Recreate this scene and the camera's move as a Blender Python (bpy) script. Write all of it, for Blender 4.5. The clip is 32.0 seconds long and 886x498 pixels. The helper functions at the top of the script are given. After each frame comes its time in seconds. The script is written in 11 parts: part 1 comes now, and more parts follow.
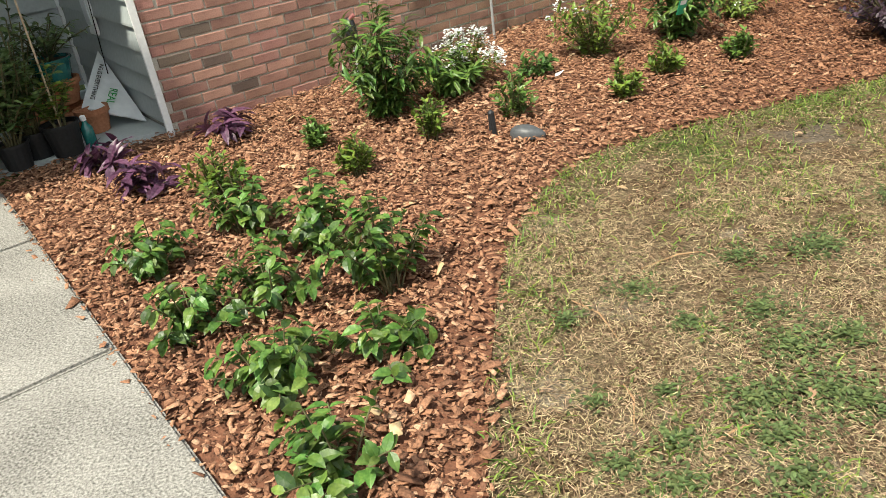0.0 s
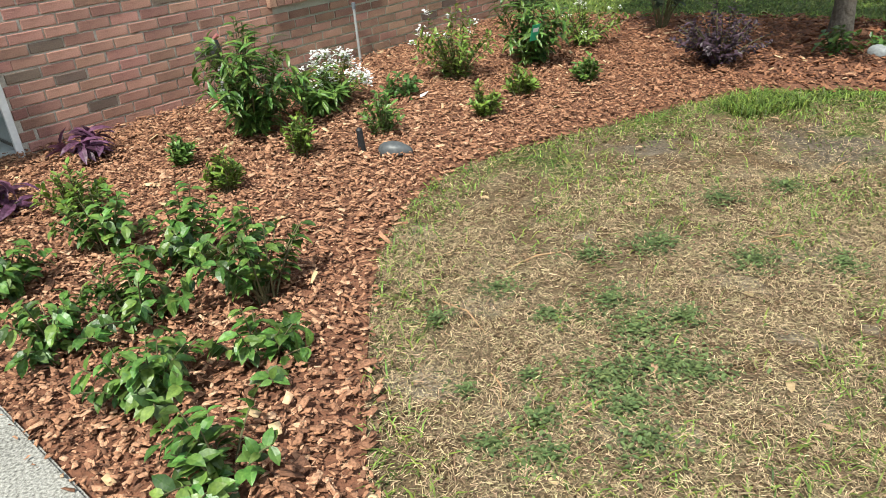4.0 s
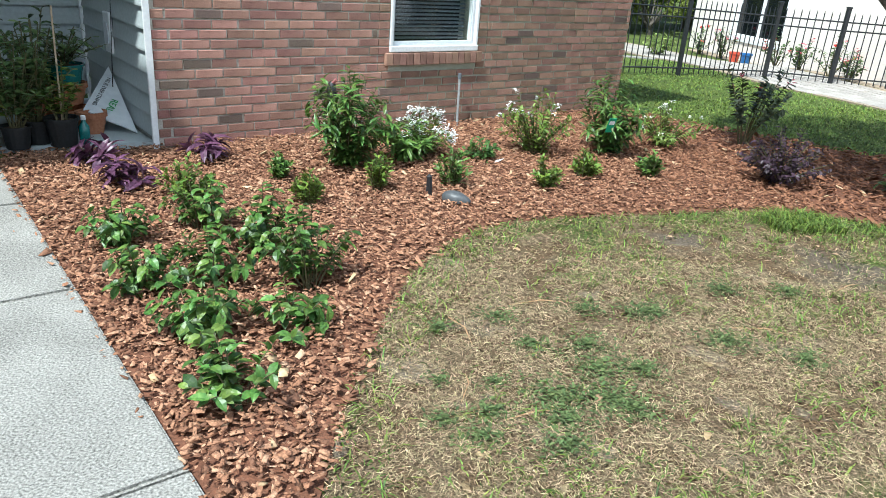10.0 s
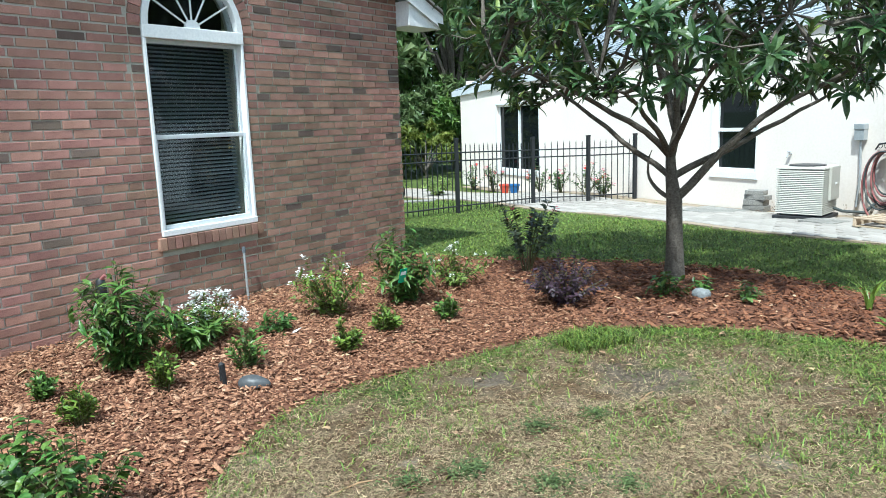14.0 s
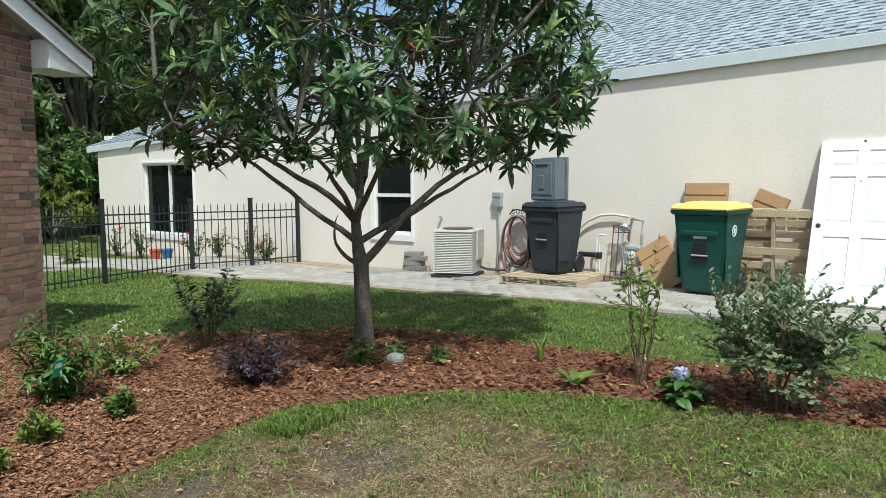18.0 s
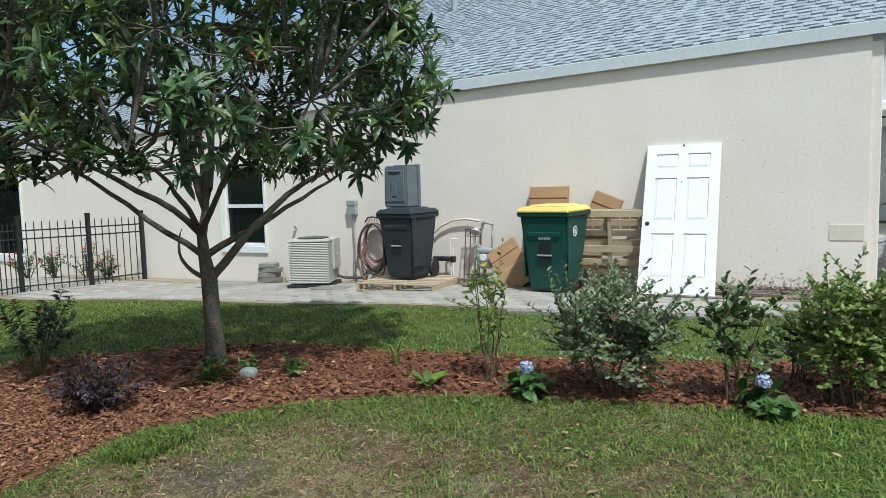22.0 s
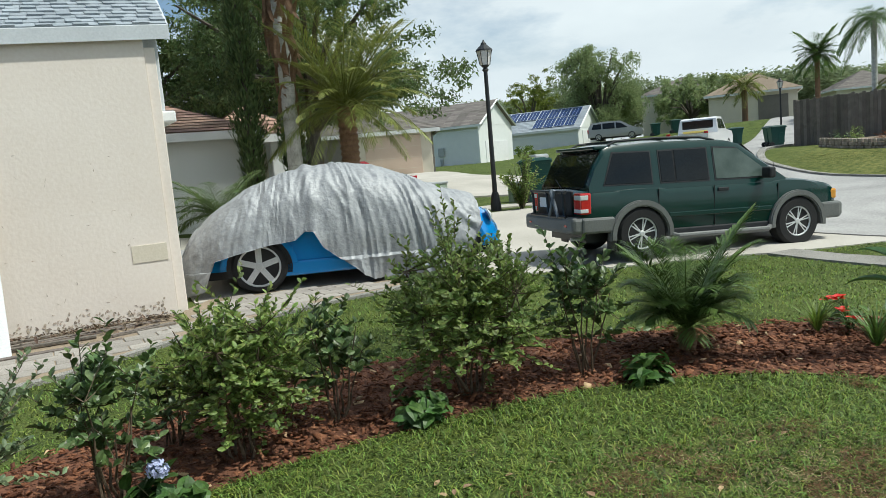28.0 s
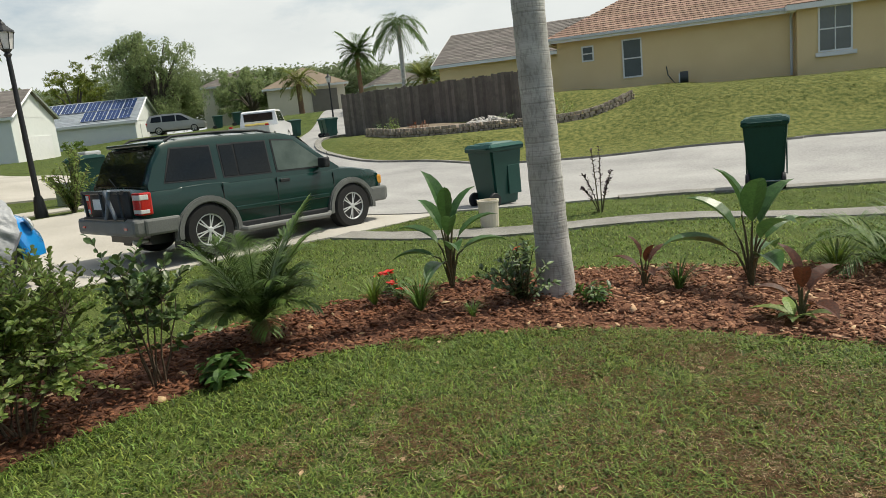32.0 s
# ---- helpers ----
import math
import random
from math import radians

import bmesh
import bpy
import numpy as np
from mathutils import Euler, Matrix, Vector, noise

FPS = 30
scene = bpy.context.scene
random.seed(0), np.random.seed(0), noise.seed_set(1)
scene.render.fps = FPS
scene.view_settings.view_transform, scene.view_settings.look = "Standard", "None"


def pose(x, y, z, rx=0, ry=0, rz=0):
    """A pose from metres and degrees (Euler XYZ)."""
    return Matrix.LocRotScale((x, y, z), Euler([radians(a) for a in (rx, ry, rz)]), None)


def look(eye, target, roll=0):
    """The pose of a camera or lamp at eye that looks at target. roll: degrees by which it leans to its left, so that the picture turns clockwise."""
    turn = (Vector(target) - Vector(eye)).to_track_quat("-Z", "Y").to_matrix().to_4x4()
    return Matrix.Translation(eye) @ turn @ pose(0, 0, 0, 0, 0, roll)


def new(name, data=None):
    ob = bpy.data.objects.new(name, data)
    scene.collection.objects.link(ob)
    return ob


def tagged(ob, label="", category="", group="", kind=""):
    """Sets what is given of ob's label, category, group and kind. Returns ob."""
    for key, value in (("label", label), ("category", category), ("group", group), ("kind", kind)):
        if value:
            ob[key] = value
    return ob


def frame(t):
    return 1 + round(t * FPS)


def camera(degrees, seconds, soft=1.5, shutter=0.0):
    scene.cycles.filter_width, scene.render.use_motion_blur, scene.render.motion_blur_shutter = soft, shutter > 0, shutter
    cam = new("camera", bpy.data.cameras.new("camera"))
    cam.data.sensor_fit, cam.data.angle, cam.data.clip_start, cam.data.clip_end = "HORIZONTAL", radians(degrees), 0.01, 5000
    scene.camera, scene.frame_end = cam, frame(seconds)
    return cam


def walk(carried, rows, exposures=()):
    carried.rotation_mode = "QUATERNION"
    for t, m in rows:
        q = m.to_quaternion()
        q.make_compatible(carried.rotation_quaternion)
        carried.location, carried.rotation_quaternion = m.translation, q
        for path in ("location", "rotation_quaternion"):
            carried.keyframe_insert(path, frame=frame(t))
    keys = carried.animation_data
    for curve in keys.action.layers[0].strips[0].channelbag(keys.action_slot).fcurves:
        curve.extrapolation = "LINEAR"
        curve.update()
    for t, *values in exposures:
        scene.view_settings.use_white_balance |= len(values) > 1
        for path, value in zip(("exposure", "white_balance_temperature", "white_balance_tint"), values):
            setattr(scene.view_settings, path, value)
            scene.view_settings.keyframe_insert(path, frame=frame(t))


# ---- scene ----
cam = camera(63.3, 32.0, 0.55)
PATH = [
    (0, (-0.5, 0.957, 1.367), (-0.44, 2.706, 0.398), -7.7),
    (0.5, (-0.51, 0.9, 1.368), (-0.351, 2.641, 0.396), -7.0),
    (1, (-0.519, 0.873, 1.365), (-0.29, 2.602, 0.388), -5.4),
    (1.5, (-0.524, 0.844, 1.366), (-0.258, 2.572, 0.396), -5.7),
    (2, (-0.508, 0.803, 1.37), (-0.171, 2.516, 0.395), -5.6),
    (2.5, (-0.511, 0.805, 1.368), (-0.129, 2.49, 0.361), -5.2),
    (4.5, (-0.521, 0.835, 1.352), (-0.104, 2.602, 0.513), -4.0),
    (5, (-0.39, 0.682, 1.361), (-0.051, 2.53, 0.673), -3.0),
    (5.5, (-0.374, 0.619, 1.383), (-0.054, 2.483, 0.732), -1.9),
    (6, (-0.374, 0.59, 1.373), (-0.068, 2.477, 0.784), -1.1),
    (6.5, (-0.279, 0.438, 1.39), (0.014, 2.345, 0.864), -0.3),
    (7, (-0.254, 0.3, 1.415), (-0.063, 2.233, 0.935), 0.3),
    (7.5, (-0.274, 0.267, 1.414), (-0.155, 2.208, 0.946), 0.6),
    (8, (-0.304, 0.258, 1.407), (-0.215, 2.177, 0.851), 2.3),
    (8.5, (-0.315, 0.253, 1.402), (-0.227, 2.125, 0.705), 3.2),
    (9, (-0.333, 0.256, 1.399), (-0.207, 2.111, 0.661), 4.2),
    (9.5, (-0.328, 0.253, 1.401), (-0.158, 2.103, 0.662), 4.7),
    (10, (-0.328, 0.252, 1.399), (-0.151, 2.098, 0.65), 4.3),
    (10.5, (-0.333, 0.258, 1.405), (-0.148, 2.112, 0.678), 3.9),
    (11, (-0.315, 0.262, 1.42), (-0.066, 2.123, 0.73), 2.7),
    (11.5, (-0.288, 0.266, 1.445), (0.004, 2.147, 0.832), 1.3),
    (12, (-0.255, 0.268, 1.456), (0.054, 2.167, 0.911), -0.1),
    (12.5, (-0.236, 0.269, 1.455), (0.149, 2.165, 0.947), -0.5),
    (13, (-0.216, 0.267, 1.459), (0.281, 2.15, 1.0), -1.0),
    (13.5, (-0.196, 0.283, 1.466), (0.358, 2.157, 1.04), -1.9),
    (14, (-0.211, 0.397, 1.465), (0.481, 2.241, 1.116), -2.0),
    (14.5, (-0.19, 0.513, 1.481), (0.649, 2.308, 1.203), -3.0),
    (16.5, (-0.121, 1.086, 1.482), (0.995, 2.741, 1.351), -2.3),
    (17, (-0.174, 1.059, 1.476), (1.124, 2.576, 1.349), -1.7),
    (17.5, (-0.211, 0.968, 1.485), (1.193, 2.387, 1.354), -0.9),
    (18, (-0.294, 0.878, 1.485), (1.196, 2.197, 1.285), -0.3),
    (18.5, (-0.32, 0.842, 1.481), (1.18, 2.143, 1.244), -0.5),
    (19, (-0.328, 0.811, 1.474), (1.203, 2.058, 1.154), -0.9),
    (19.5, (-0.318, 0.795, 1.474), (1.237, 1.991, 1.086), -1.4),
    (20, (-0.309, 0.793, 1.477), (1.248, 1.976, 1.059), -1.9),
    (20.5, (-0.299, 0.789, 1.474), (1.251, 1.974, 1.038), -2.3),
    (21, (-0.298, 0.806, 1.468), (1.262, 1.994, 1.077), -2.1),
    (21.5, (-0.3, 0.789, 1.476), (1.35, 1.882, 1.188), -1.7),
    (22, (-0.305, 0.772, 1.491), (1.412, 1.781, 1.305), -1.5),
    (22.5, (-0.298, 0.758, 1.507), (1.452, 1.721, 1.407), -1.1),
    (23, (-0.267, 0.757, 1.508), (1.518, 1.655, 1.43), -0.6),
    (23.5, (-0.222, 0.799, 1.502), (1.602, 1.618, 1.449), -0.2),
    (24, (-0.195, 0.842, 1.516), (1.697, 1.491, 1.501), 0.3),
    (24.5, (-0.153, 0.888, 1.516), (1.785, 1.38, 1.504), -0.0),
    (26.5, (0.549, 1.186, 1.465), (2.541, 1.285, 1.316), -3.3),
    (27, (0.689, 1.257, 1.486), (2.664, 1.008, 1.29), -3.0),
    (27.5, (0.877, 1.301, 1.486), (2.781, 0.737, 1.248), -4.5),
    (28, (1.025, 1.344, 1.468), (2.827, 0.51, 1.23), -5.0),
    (28.5, (1.087, 1.44, 1.465), (2.733, 0.329, 1.227), -6.0),
    (29, (1.137, 1.464, 1.453), (2.635, 0.163, 1.202), -6.7),
    (29.5, (1.148, 1.459, 1.449), (2.542, 0.052, 1.173), -6.7),
    (30, (1.132, 1.457, 1.454), (2.416, -0.046, 1.151), -6.5),
    (30.5, (1.105, 1.45, 1.458), (2.286, -0.131, 1.128), -6.0),
    (31, (1.083, 1.417, 1.471), (2.228, -0.188, 1.133), -6.0),
    (31.5, (1.062, 1.358, 1.483), (2.184, -0.256, 1.115), -6.2),
    (32, (1.018, 1.239, 1.483), (2.066, -0.423, 1.112), -6.1),
]
walk(cam, [(t, look(eye, target, roll)) for t, eye, target, roll in PATH], [(0, 0.86, 6900, 4), (5, 0.89, 6200, 2), (6, 0.83, 6080, 2), (7.5, 0.97, 5930, 1), (9, 0.97, 5750, 1), (14, 0.9, 5450, -2), (17, 0.5, 5750, -3), (19, 0.2, 6050, 1), (24, 0.1, 5600, -1), (28, 0.08, 6200, 1), (32, 0.04, 6900, 5)])

# ---- world and light ----
world = bpy.data.worlds.new("world")
scene.world = world
world.use_nodes = True
wn = world.node_tree
for n in list(wn.nodes):
    wn.nodes.remove(n)
w_out = wn.nodes.new("ShaderNodeOutputWorld")
w_bg = wn.nodes.new("ShaderNodeBackground")
w_sky = wn.nodes.new("ShaderNodeTexSky")
w_sky.sky_type = "NISHITA"
w_sky.sun_disc = False
SUN_EL, SUN_AZ = radians(60), radians(219)   # azimuth measured from +y towards +x
w_sky.sun_elevation, w_sky.sun_rotation = SUN_EL, SUN_AZ
w_sky.altitude, w_sky.air_density, w_sky.dust_density, w_sky.ozone_density = 10, 1.0, 1.6, 1.0
w_coord = wn.nodes.new("ShaderNodeTexCoord")
w_map = wn.nodes.new("ShaderNodeMapping")
w_map.inputs["Scale"].default_value = (1.0, 1.0, 2.6)
w_cloud = wn.nodes.new("ShaderNodeTexNoise")
w_cloud.inputs["Scale"].default_value = 2.3
w_cloud.inputs["Detail"].default_value = 9
w_cloud.inputs["Roughness"].default_value = 0.58
w_ramp = wn.nodes.new("ShaderNodeValToRGB")
w_ramp.color_ramp.elements[0].position, w_ramp.color_ramp.elements[1].position = 0.42, 0.60
w_mix = wn.nodes.new("ShaderNodeMix")
w_mix.data_type = "RGBA"
w_tint = wn.nodes.new("ShaderNodeValToRGB")
w_tint.color_ramp.elements[0].color = (5.4, 5.8, 6.3, 1)
w_tint.color_ramp.elements[1].color = (8.2, 8.4, 8.6, 1)
w_n2 = wn.nodes.new("ShaderNodeTexNoise")
w_n2.inputs["Scale"].default_value = 5.0
w_n2.inputs["Detail"].default_value = 6
wn.links.new(w_coord.outputs["Generated"], w_map.inputs["Vector"])
wn.links.new(w_map.outputs["Vector"], w_cloud.inputs["Vector"])
wn.links.new(w_map.outputs["Vector"], w_n2.inputs["Vector"])
# the cloud bank lies to the south
w_sep = wn.nodes.new("ShaderNodeSeparateXYZ")
wn.links.new(w_coord.outputs["Generated"], w_sep.inputs["Vector"])
w_bank = wn.nodes.new("ShaderNodeMath")
w_bank.operation = "MULTIPLY_ADD"
w_bank.inputs[1].default_value = -0.14
wn.links.new(w_sep.outputs["Y"], w_bank.inputs[0])
wn.links.new(w_cloud.outputs["Fac"], w_bank.inputs[2])
wn.links.new(w_bank.outputs[0], w_ramp.inputs["Fac"])
wn.links.new(w_n2.outputs["Fac"], w_tint.inputs["Fac"])
wn.links.new(w_ramp.outputs["Color"], w_mix.inputs["Factor"])
wn.links.new(w_sky.outputs["Color"], w_mix.inputs["A"])
wn.links.new(w_tint.outputs["Color"], w_mix.inputs["B"])
wn.links.new(w_mix.outputs["Result"], w_bg.inputs["Color"])
w_bg.inputs["Strength"].default_value = 0.115
wn.links.new(w_bg.outputs["Background"], w_out.inputs["Surface"])

sun_data = bpy.data.lights.new("sun", "SUN")
sun_data.energy, sun_data.angle, sun_data.color = 4.0, radians(2.2), (1.0, 0.945, 0.86)
sun = new("sun", sun_data)
to_sun = Vector((math.sin(SUN_AZ) * math.cos(SUN_EL), math.cos(SUN_AZ) * math.cos(SUN_EL), math.sin(SUN_EL)))
sun.matrix_world = look(to_sun * 60, (0, 0, 0))

# ---- materials ----
def material(name, dark, light, scale=8.0, rough=0.7, bump=0.2, metal=0.0, fine=60.0, per="", spread=0.0, blotch=0.35, spec=0.4, trans=0.0, coat=0.0):
    """Two colours mixed by a coarse and a fine noise, with relief; per: 'object' or 'island' varies brightness and hue piece by piece."""
    m = bpy.data.materials.new(name)
    m.use_nodes = True
    t = m.node_tree
    b = t.nodes["Principled BSDF"]
    co = t.nodes.new("ShaderNodeTexCoord")
    n1 = t.nodes.new("ShaderNodeTexNoise")
    n2 = t.nodes.new("ShaderNodeTexNoise")
    for n, s, d in ((n1, scale, 4), (n2, fine, 3)):
        n.inputs["Scale"].default_value, n.inputs["Detail"].default_value = s, d
        t.links.new(co.outputs["Object"], n.inputs["Vector"])
    add = t.nodes.new("ShaderNodeMath")
    add.operation = "MULTIPLY_ADD"
    add.inputs[1].default_value = 1.0 - blotch
    t.links.new(n2.outputs["Fac"], add.inputs[0])
    sc = t.nodes.new("ShaderNodeMath")
    sc.operation = "MULTIPLY"
    sc.inputs[1].default_value = blotch
    t.links.new(n1.outputs["Fac"], sc.inputs[0])
    t.links.new(sc.outputs[0], add.inputs[2])
    ramp = t.nodes.new("ShaderNodeValToRGB")
    ramp.color_ramp.elements[0].position, ramp.color_ramp.elements[1].position = 0.33, 0.67
    ramp.color_ramp.elements[0].color, ramp.color_ramp.elements[1].color = (*dark, 1), (*light, 1)
    t.links.new(add.outputs[0], ramp.inputs["Fac"])
    col = ramp.outputs["Color"]
    if per:
        hsv = t.nodes.new("ShaderNodeHueSaturation")
        src = t.nodes.new("ShaderNodeObjectInfo" if per == "object" else "ShaderNodeNewGeometry")
        rnd = src.outputs["Random" if per == "object" else "Random Per Island"]
        mr = t.nodes.new("ShaderNodeMapRange")
        mr.inputs["To Min"].default_value, mr.inputs["To Max"].default_value = 1 - spread, 1 + spread
        t.links.new(rnd, mr.inputs["Value"])
        t.links.new(mr.outputs["Result"], hsv.inputs["Value"])
        wn2 = t.nodes.new("ShaderNodeTexWhiteNoise")
        wn2.noise_dimensions = "1D"
        t.links.new(rnd, wn2.inputs["W"])
        mh = t.nodes.new("ShaderNodeMapRange")
        mh.inputs["To Min"].default_value, mh.inputs["To Max"].default_value = 0.5 - 0.045 * spread, 0.5 + 0.045 * spread
        t.links.new(wn2.outputs["Value"], mh.inputs["Value"])
        t.links.new(mh.outputs["Result"], hsv.inputs["Hue"])
        t.links.new(col, hsv.inputs["Color"])
        col = hsv.outputs["Color"]
    t.links.new(col, b.inputs["Base Color"])
    b.inputs["Roughness"].default_value = rough
    b.inputs["Metallic"].default_value = metal
    b.inputs["Specular IOR Level"].default_value = spec
    b.inputs["Coat Weight"].default_value = coat
    b.inputs["Coat Roughness"].default_value = 0.08
    if trans:
        tr = t.nodes.new("ShaderNodeBsdfTranslucent")
        t.links.new(col, tr.inputs["Color"])
        mx = t.nodes.new("ShaderNodeMixShader")
        mx.inputs[0].default_value = trans
        t.links.new(b.outputs[0], mx.inputs[1])
        t.links.new(tr.outputs[0], mx.inputs[2])
        t.links.new(mx.outputs[0], t.nodes["Material Output"].inputs["Surface"])
    if bump:
        bp = t.nodes.new("ShaderNodeBump")
        bp.inputs["Strength"].default_value, bp.inputs["Distance"].default_value = bump, 0.02
        t.links.new(add.outputs[0], bp.inputs["Height"])
        t.links.new(bp.outputs["Normal"], b.inputs["Normal"])
    return m


def glass_material(name, tint, rough=0.03):
    m = bpy.data.materials.new(name)
    m.use_nodes = True
    b = m.node_tree.nodes["Principled BSDF"]
    b.inputs["Base Color"].default_value = (*tint, 1)
    b.inputs["Roughness"].default_value = rough
    b.inputs["Transmission Weight"].default_value = 1.0
    b.inputs["IOR"].default_value = 1.3
    return m


M_BRICK = material("brick", (0.225, 0.112, 0.088), (0.425, 0.236, 0.188), 9, 0.9, 0.6, fine=110, per="object", spread=0.26, blotch=0.5)
M_BRICK_I = material("brick_joined", (0.225, 0.112, 0.088), (0.425, 0.236, 0.188), 9, 0.9, 0.6, fine=110, per="island", spread=0.26, blotch=0.5)
M_BRICK_DARK = material("burnt_brick", (0.115, 0.085, 0.068), (0.215, 0.155, 0.125), 9, 0.9, 0.6, fine=110, per="object", spread=0.3)
M_MORTAR = material("mortar", (0.39, 0.365, 0.32), (0.57, 0.53, 0.47), 12, 0.95, 0.7, fine=140)


def weathered(m, tint, centre, reach, scale):
    """Old water and soil stains of their own shape, spread over a wall round a place."""
    t = m.node_tree
    b = t.nodes["Principled BSDF"]
    src = b.inputs["Base Color"].links[0].from_socket
    geo = t.nodes.new("ShaderNodeNewGeometry")
    dist = t.nodes.new("ShaderNodeVectorMath")
    dist.operation = "DISTANCE"
    dist.inputs[1].default_value = centre
    t.links.new(geo.outputs["Position"], dist.inputs[0])
    mr = t.nodes.new("ShaderNodeMapRange")
    mr.inputs["From Min"].default_value, mr.inputs["From Max"].default_value = reach * 0.35, reach
    mr.inputs["To Min"].default_value, mr.inputs["To Max"].default_value = 0.30, -0.12
    t.links.new(dist.outputs["Value"], mr.inputs["Value"])
    nz = t.nodes.new("ShaderNodeTexNoise")
    nz.inputs["Scale"].default_value, nz.inputs["Detail"].default_value, nz.inputs["Roughness"].default_value = scale, 8, 0.65
    t.links.new(geo.outputs["Position"], nz.inputs["Vector"])
    ad = t.nodes.new("ShaderNodeMath")
    t.links.new(mr.outputs["Result"], ad.inputs[0])
    t.links.new(nz.outputs["Fac"], ad.inputs[1])
    rp = t.nodes.new("ShaderNodeMapRange")
    rp.inputs["From Min"].default_value, rp.inputs["From Max"].default_value = 0.50, 0.80
    rp.inputs["To Max"].default_value = 0.85
    t.links.new(ad.outputs[0], rp.inputs["Value"])
    mx = t.nodes.new("ShaderNodeMix")
    mx.data_type, mx.blend_type = "RGBA", "MULTIPLY"
    mx.inputs["B"].default_value = (*tint, 1)
    t.links.new(rp.outputs["Result"], mx.inputs["Factor"])
    t.links.new(src, mx.inputs["A"])
    t.links.new(mx.outputs["Result"], b.inputs["Base Color"])


for m_ in (M_BRICK, M_BRICK_I, M_MORTAR):
    weathered(m_, (0.72, 0.84, 0.76), (1.1, 7.3, 0.2), 3.0, 1.7)
M_SIDING = material("grey_siding", (0.33, 0.365, 0.37), (0.41, 0.45, 0.455), 2, 0.6, 0.05, fine=40)
M_WHITE = material("white_paint", (0.70, 0.71, 0.72), (0.82, 0.83, 0.83), 3, 0.45, 0.06, fine=50)
M_TRIM = material("grey_white_trim", (0.52, 0.55, 0.58), (0.62, 0.65, 0.68), 3, 0.5, 0.06, fine=50)
M_STUCCO = material("cream_stucco", (0.735, 0.655, 0.585), (0.815, 0.745, 0.685), 1.1, 0.92, 0.16, fine=26, blotch=0.5)
M_SHINGLE = material("grey_shingle", (0.25, 0.285, 0.32), (0.40, 0.44, 0.48), 3, 0.95, 0.8, fine=110, per="island", spread=0.13)
M_SHINGLE_BR = material("brown_shingle", (0.28, 0.175, 0.13), (0.41, 0.275, 0.21), 2, 0.95, 0.5, fine=30, per="island", spread=0.2)
M_SHINGLE_GR = material("taupe_shingle", (0.16, 0.142, 0.13), (0.25, 0.225, 0.205), 2, 0.95, 0.5, fine=30, per="island", spread=0.25)
M_SHINGLE_DK = material("dark_shingle", (0.06, 0.06, 0.065), (0.11, 0.105, 0.11), 2, 0.95, 0.5, fine=30)
M_CONC = material("weathered_concrete", (0.085, 0.08, 0.072), (0.42, 0.405, 0.37), 2.2, 0.9, 0.6, fine=120, blotch=0.27)
M_DRIVE = material("driveway_concrete", (0.37, 0.345, 0.305), (0.52, 0.49, 0.44), 0.8, 0.9, 0.3, fine=50, blotch=0.6)
M_PAVER = material("paver", (0.26, 0.235, 0.21), (0.40, 0.37, 0.335), 6, 0.9, 0.5, fine=70, per="object", spread=0.14)
M_PAVER_I = material("paver_joined", (0.26, 0.235, 0.21), (0.40, 0.37, 0.335), 6, 0.9, 0.5, fine=70, per="island", spread=0.14)
M_ROAD = material("road", (0.24, 0.235, 0.23), (0.44, 0.43, 0.415), 0.6, 0.9, 0.6, fine=26, blotch=0.5)
M_SOIL = material("soil", (0.075, 0.05, 0.035), (0.16, 0.115, 0.08), 5, 0.95, 0.8, fine=60)
M_SAND = material("sandy_soil", (0.22, 0.17, 0.12), (0.36, 0.29, 0.21), 3, 0.95, 0.8, fine=50)
M_BEDBASE = material("mulch_bed", (0.09, 0.038, 0.021), (0.20, 0.085, 0.048), 14, 0.95, 1.0, fine=60)


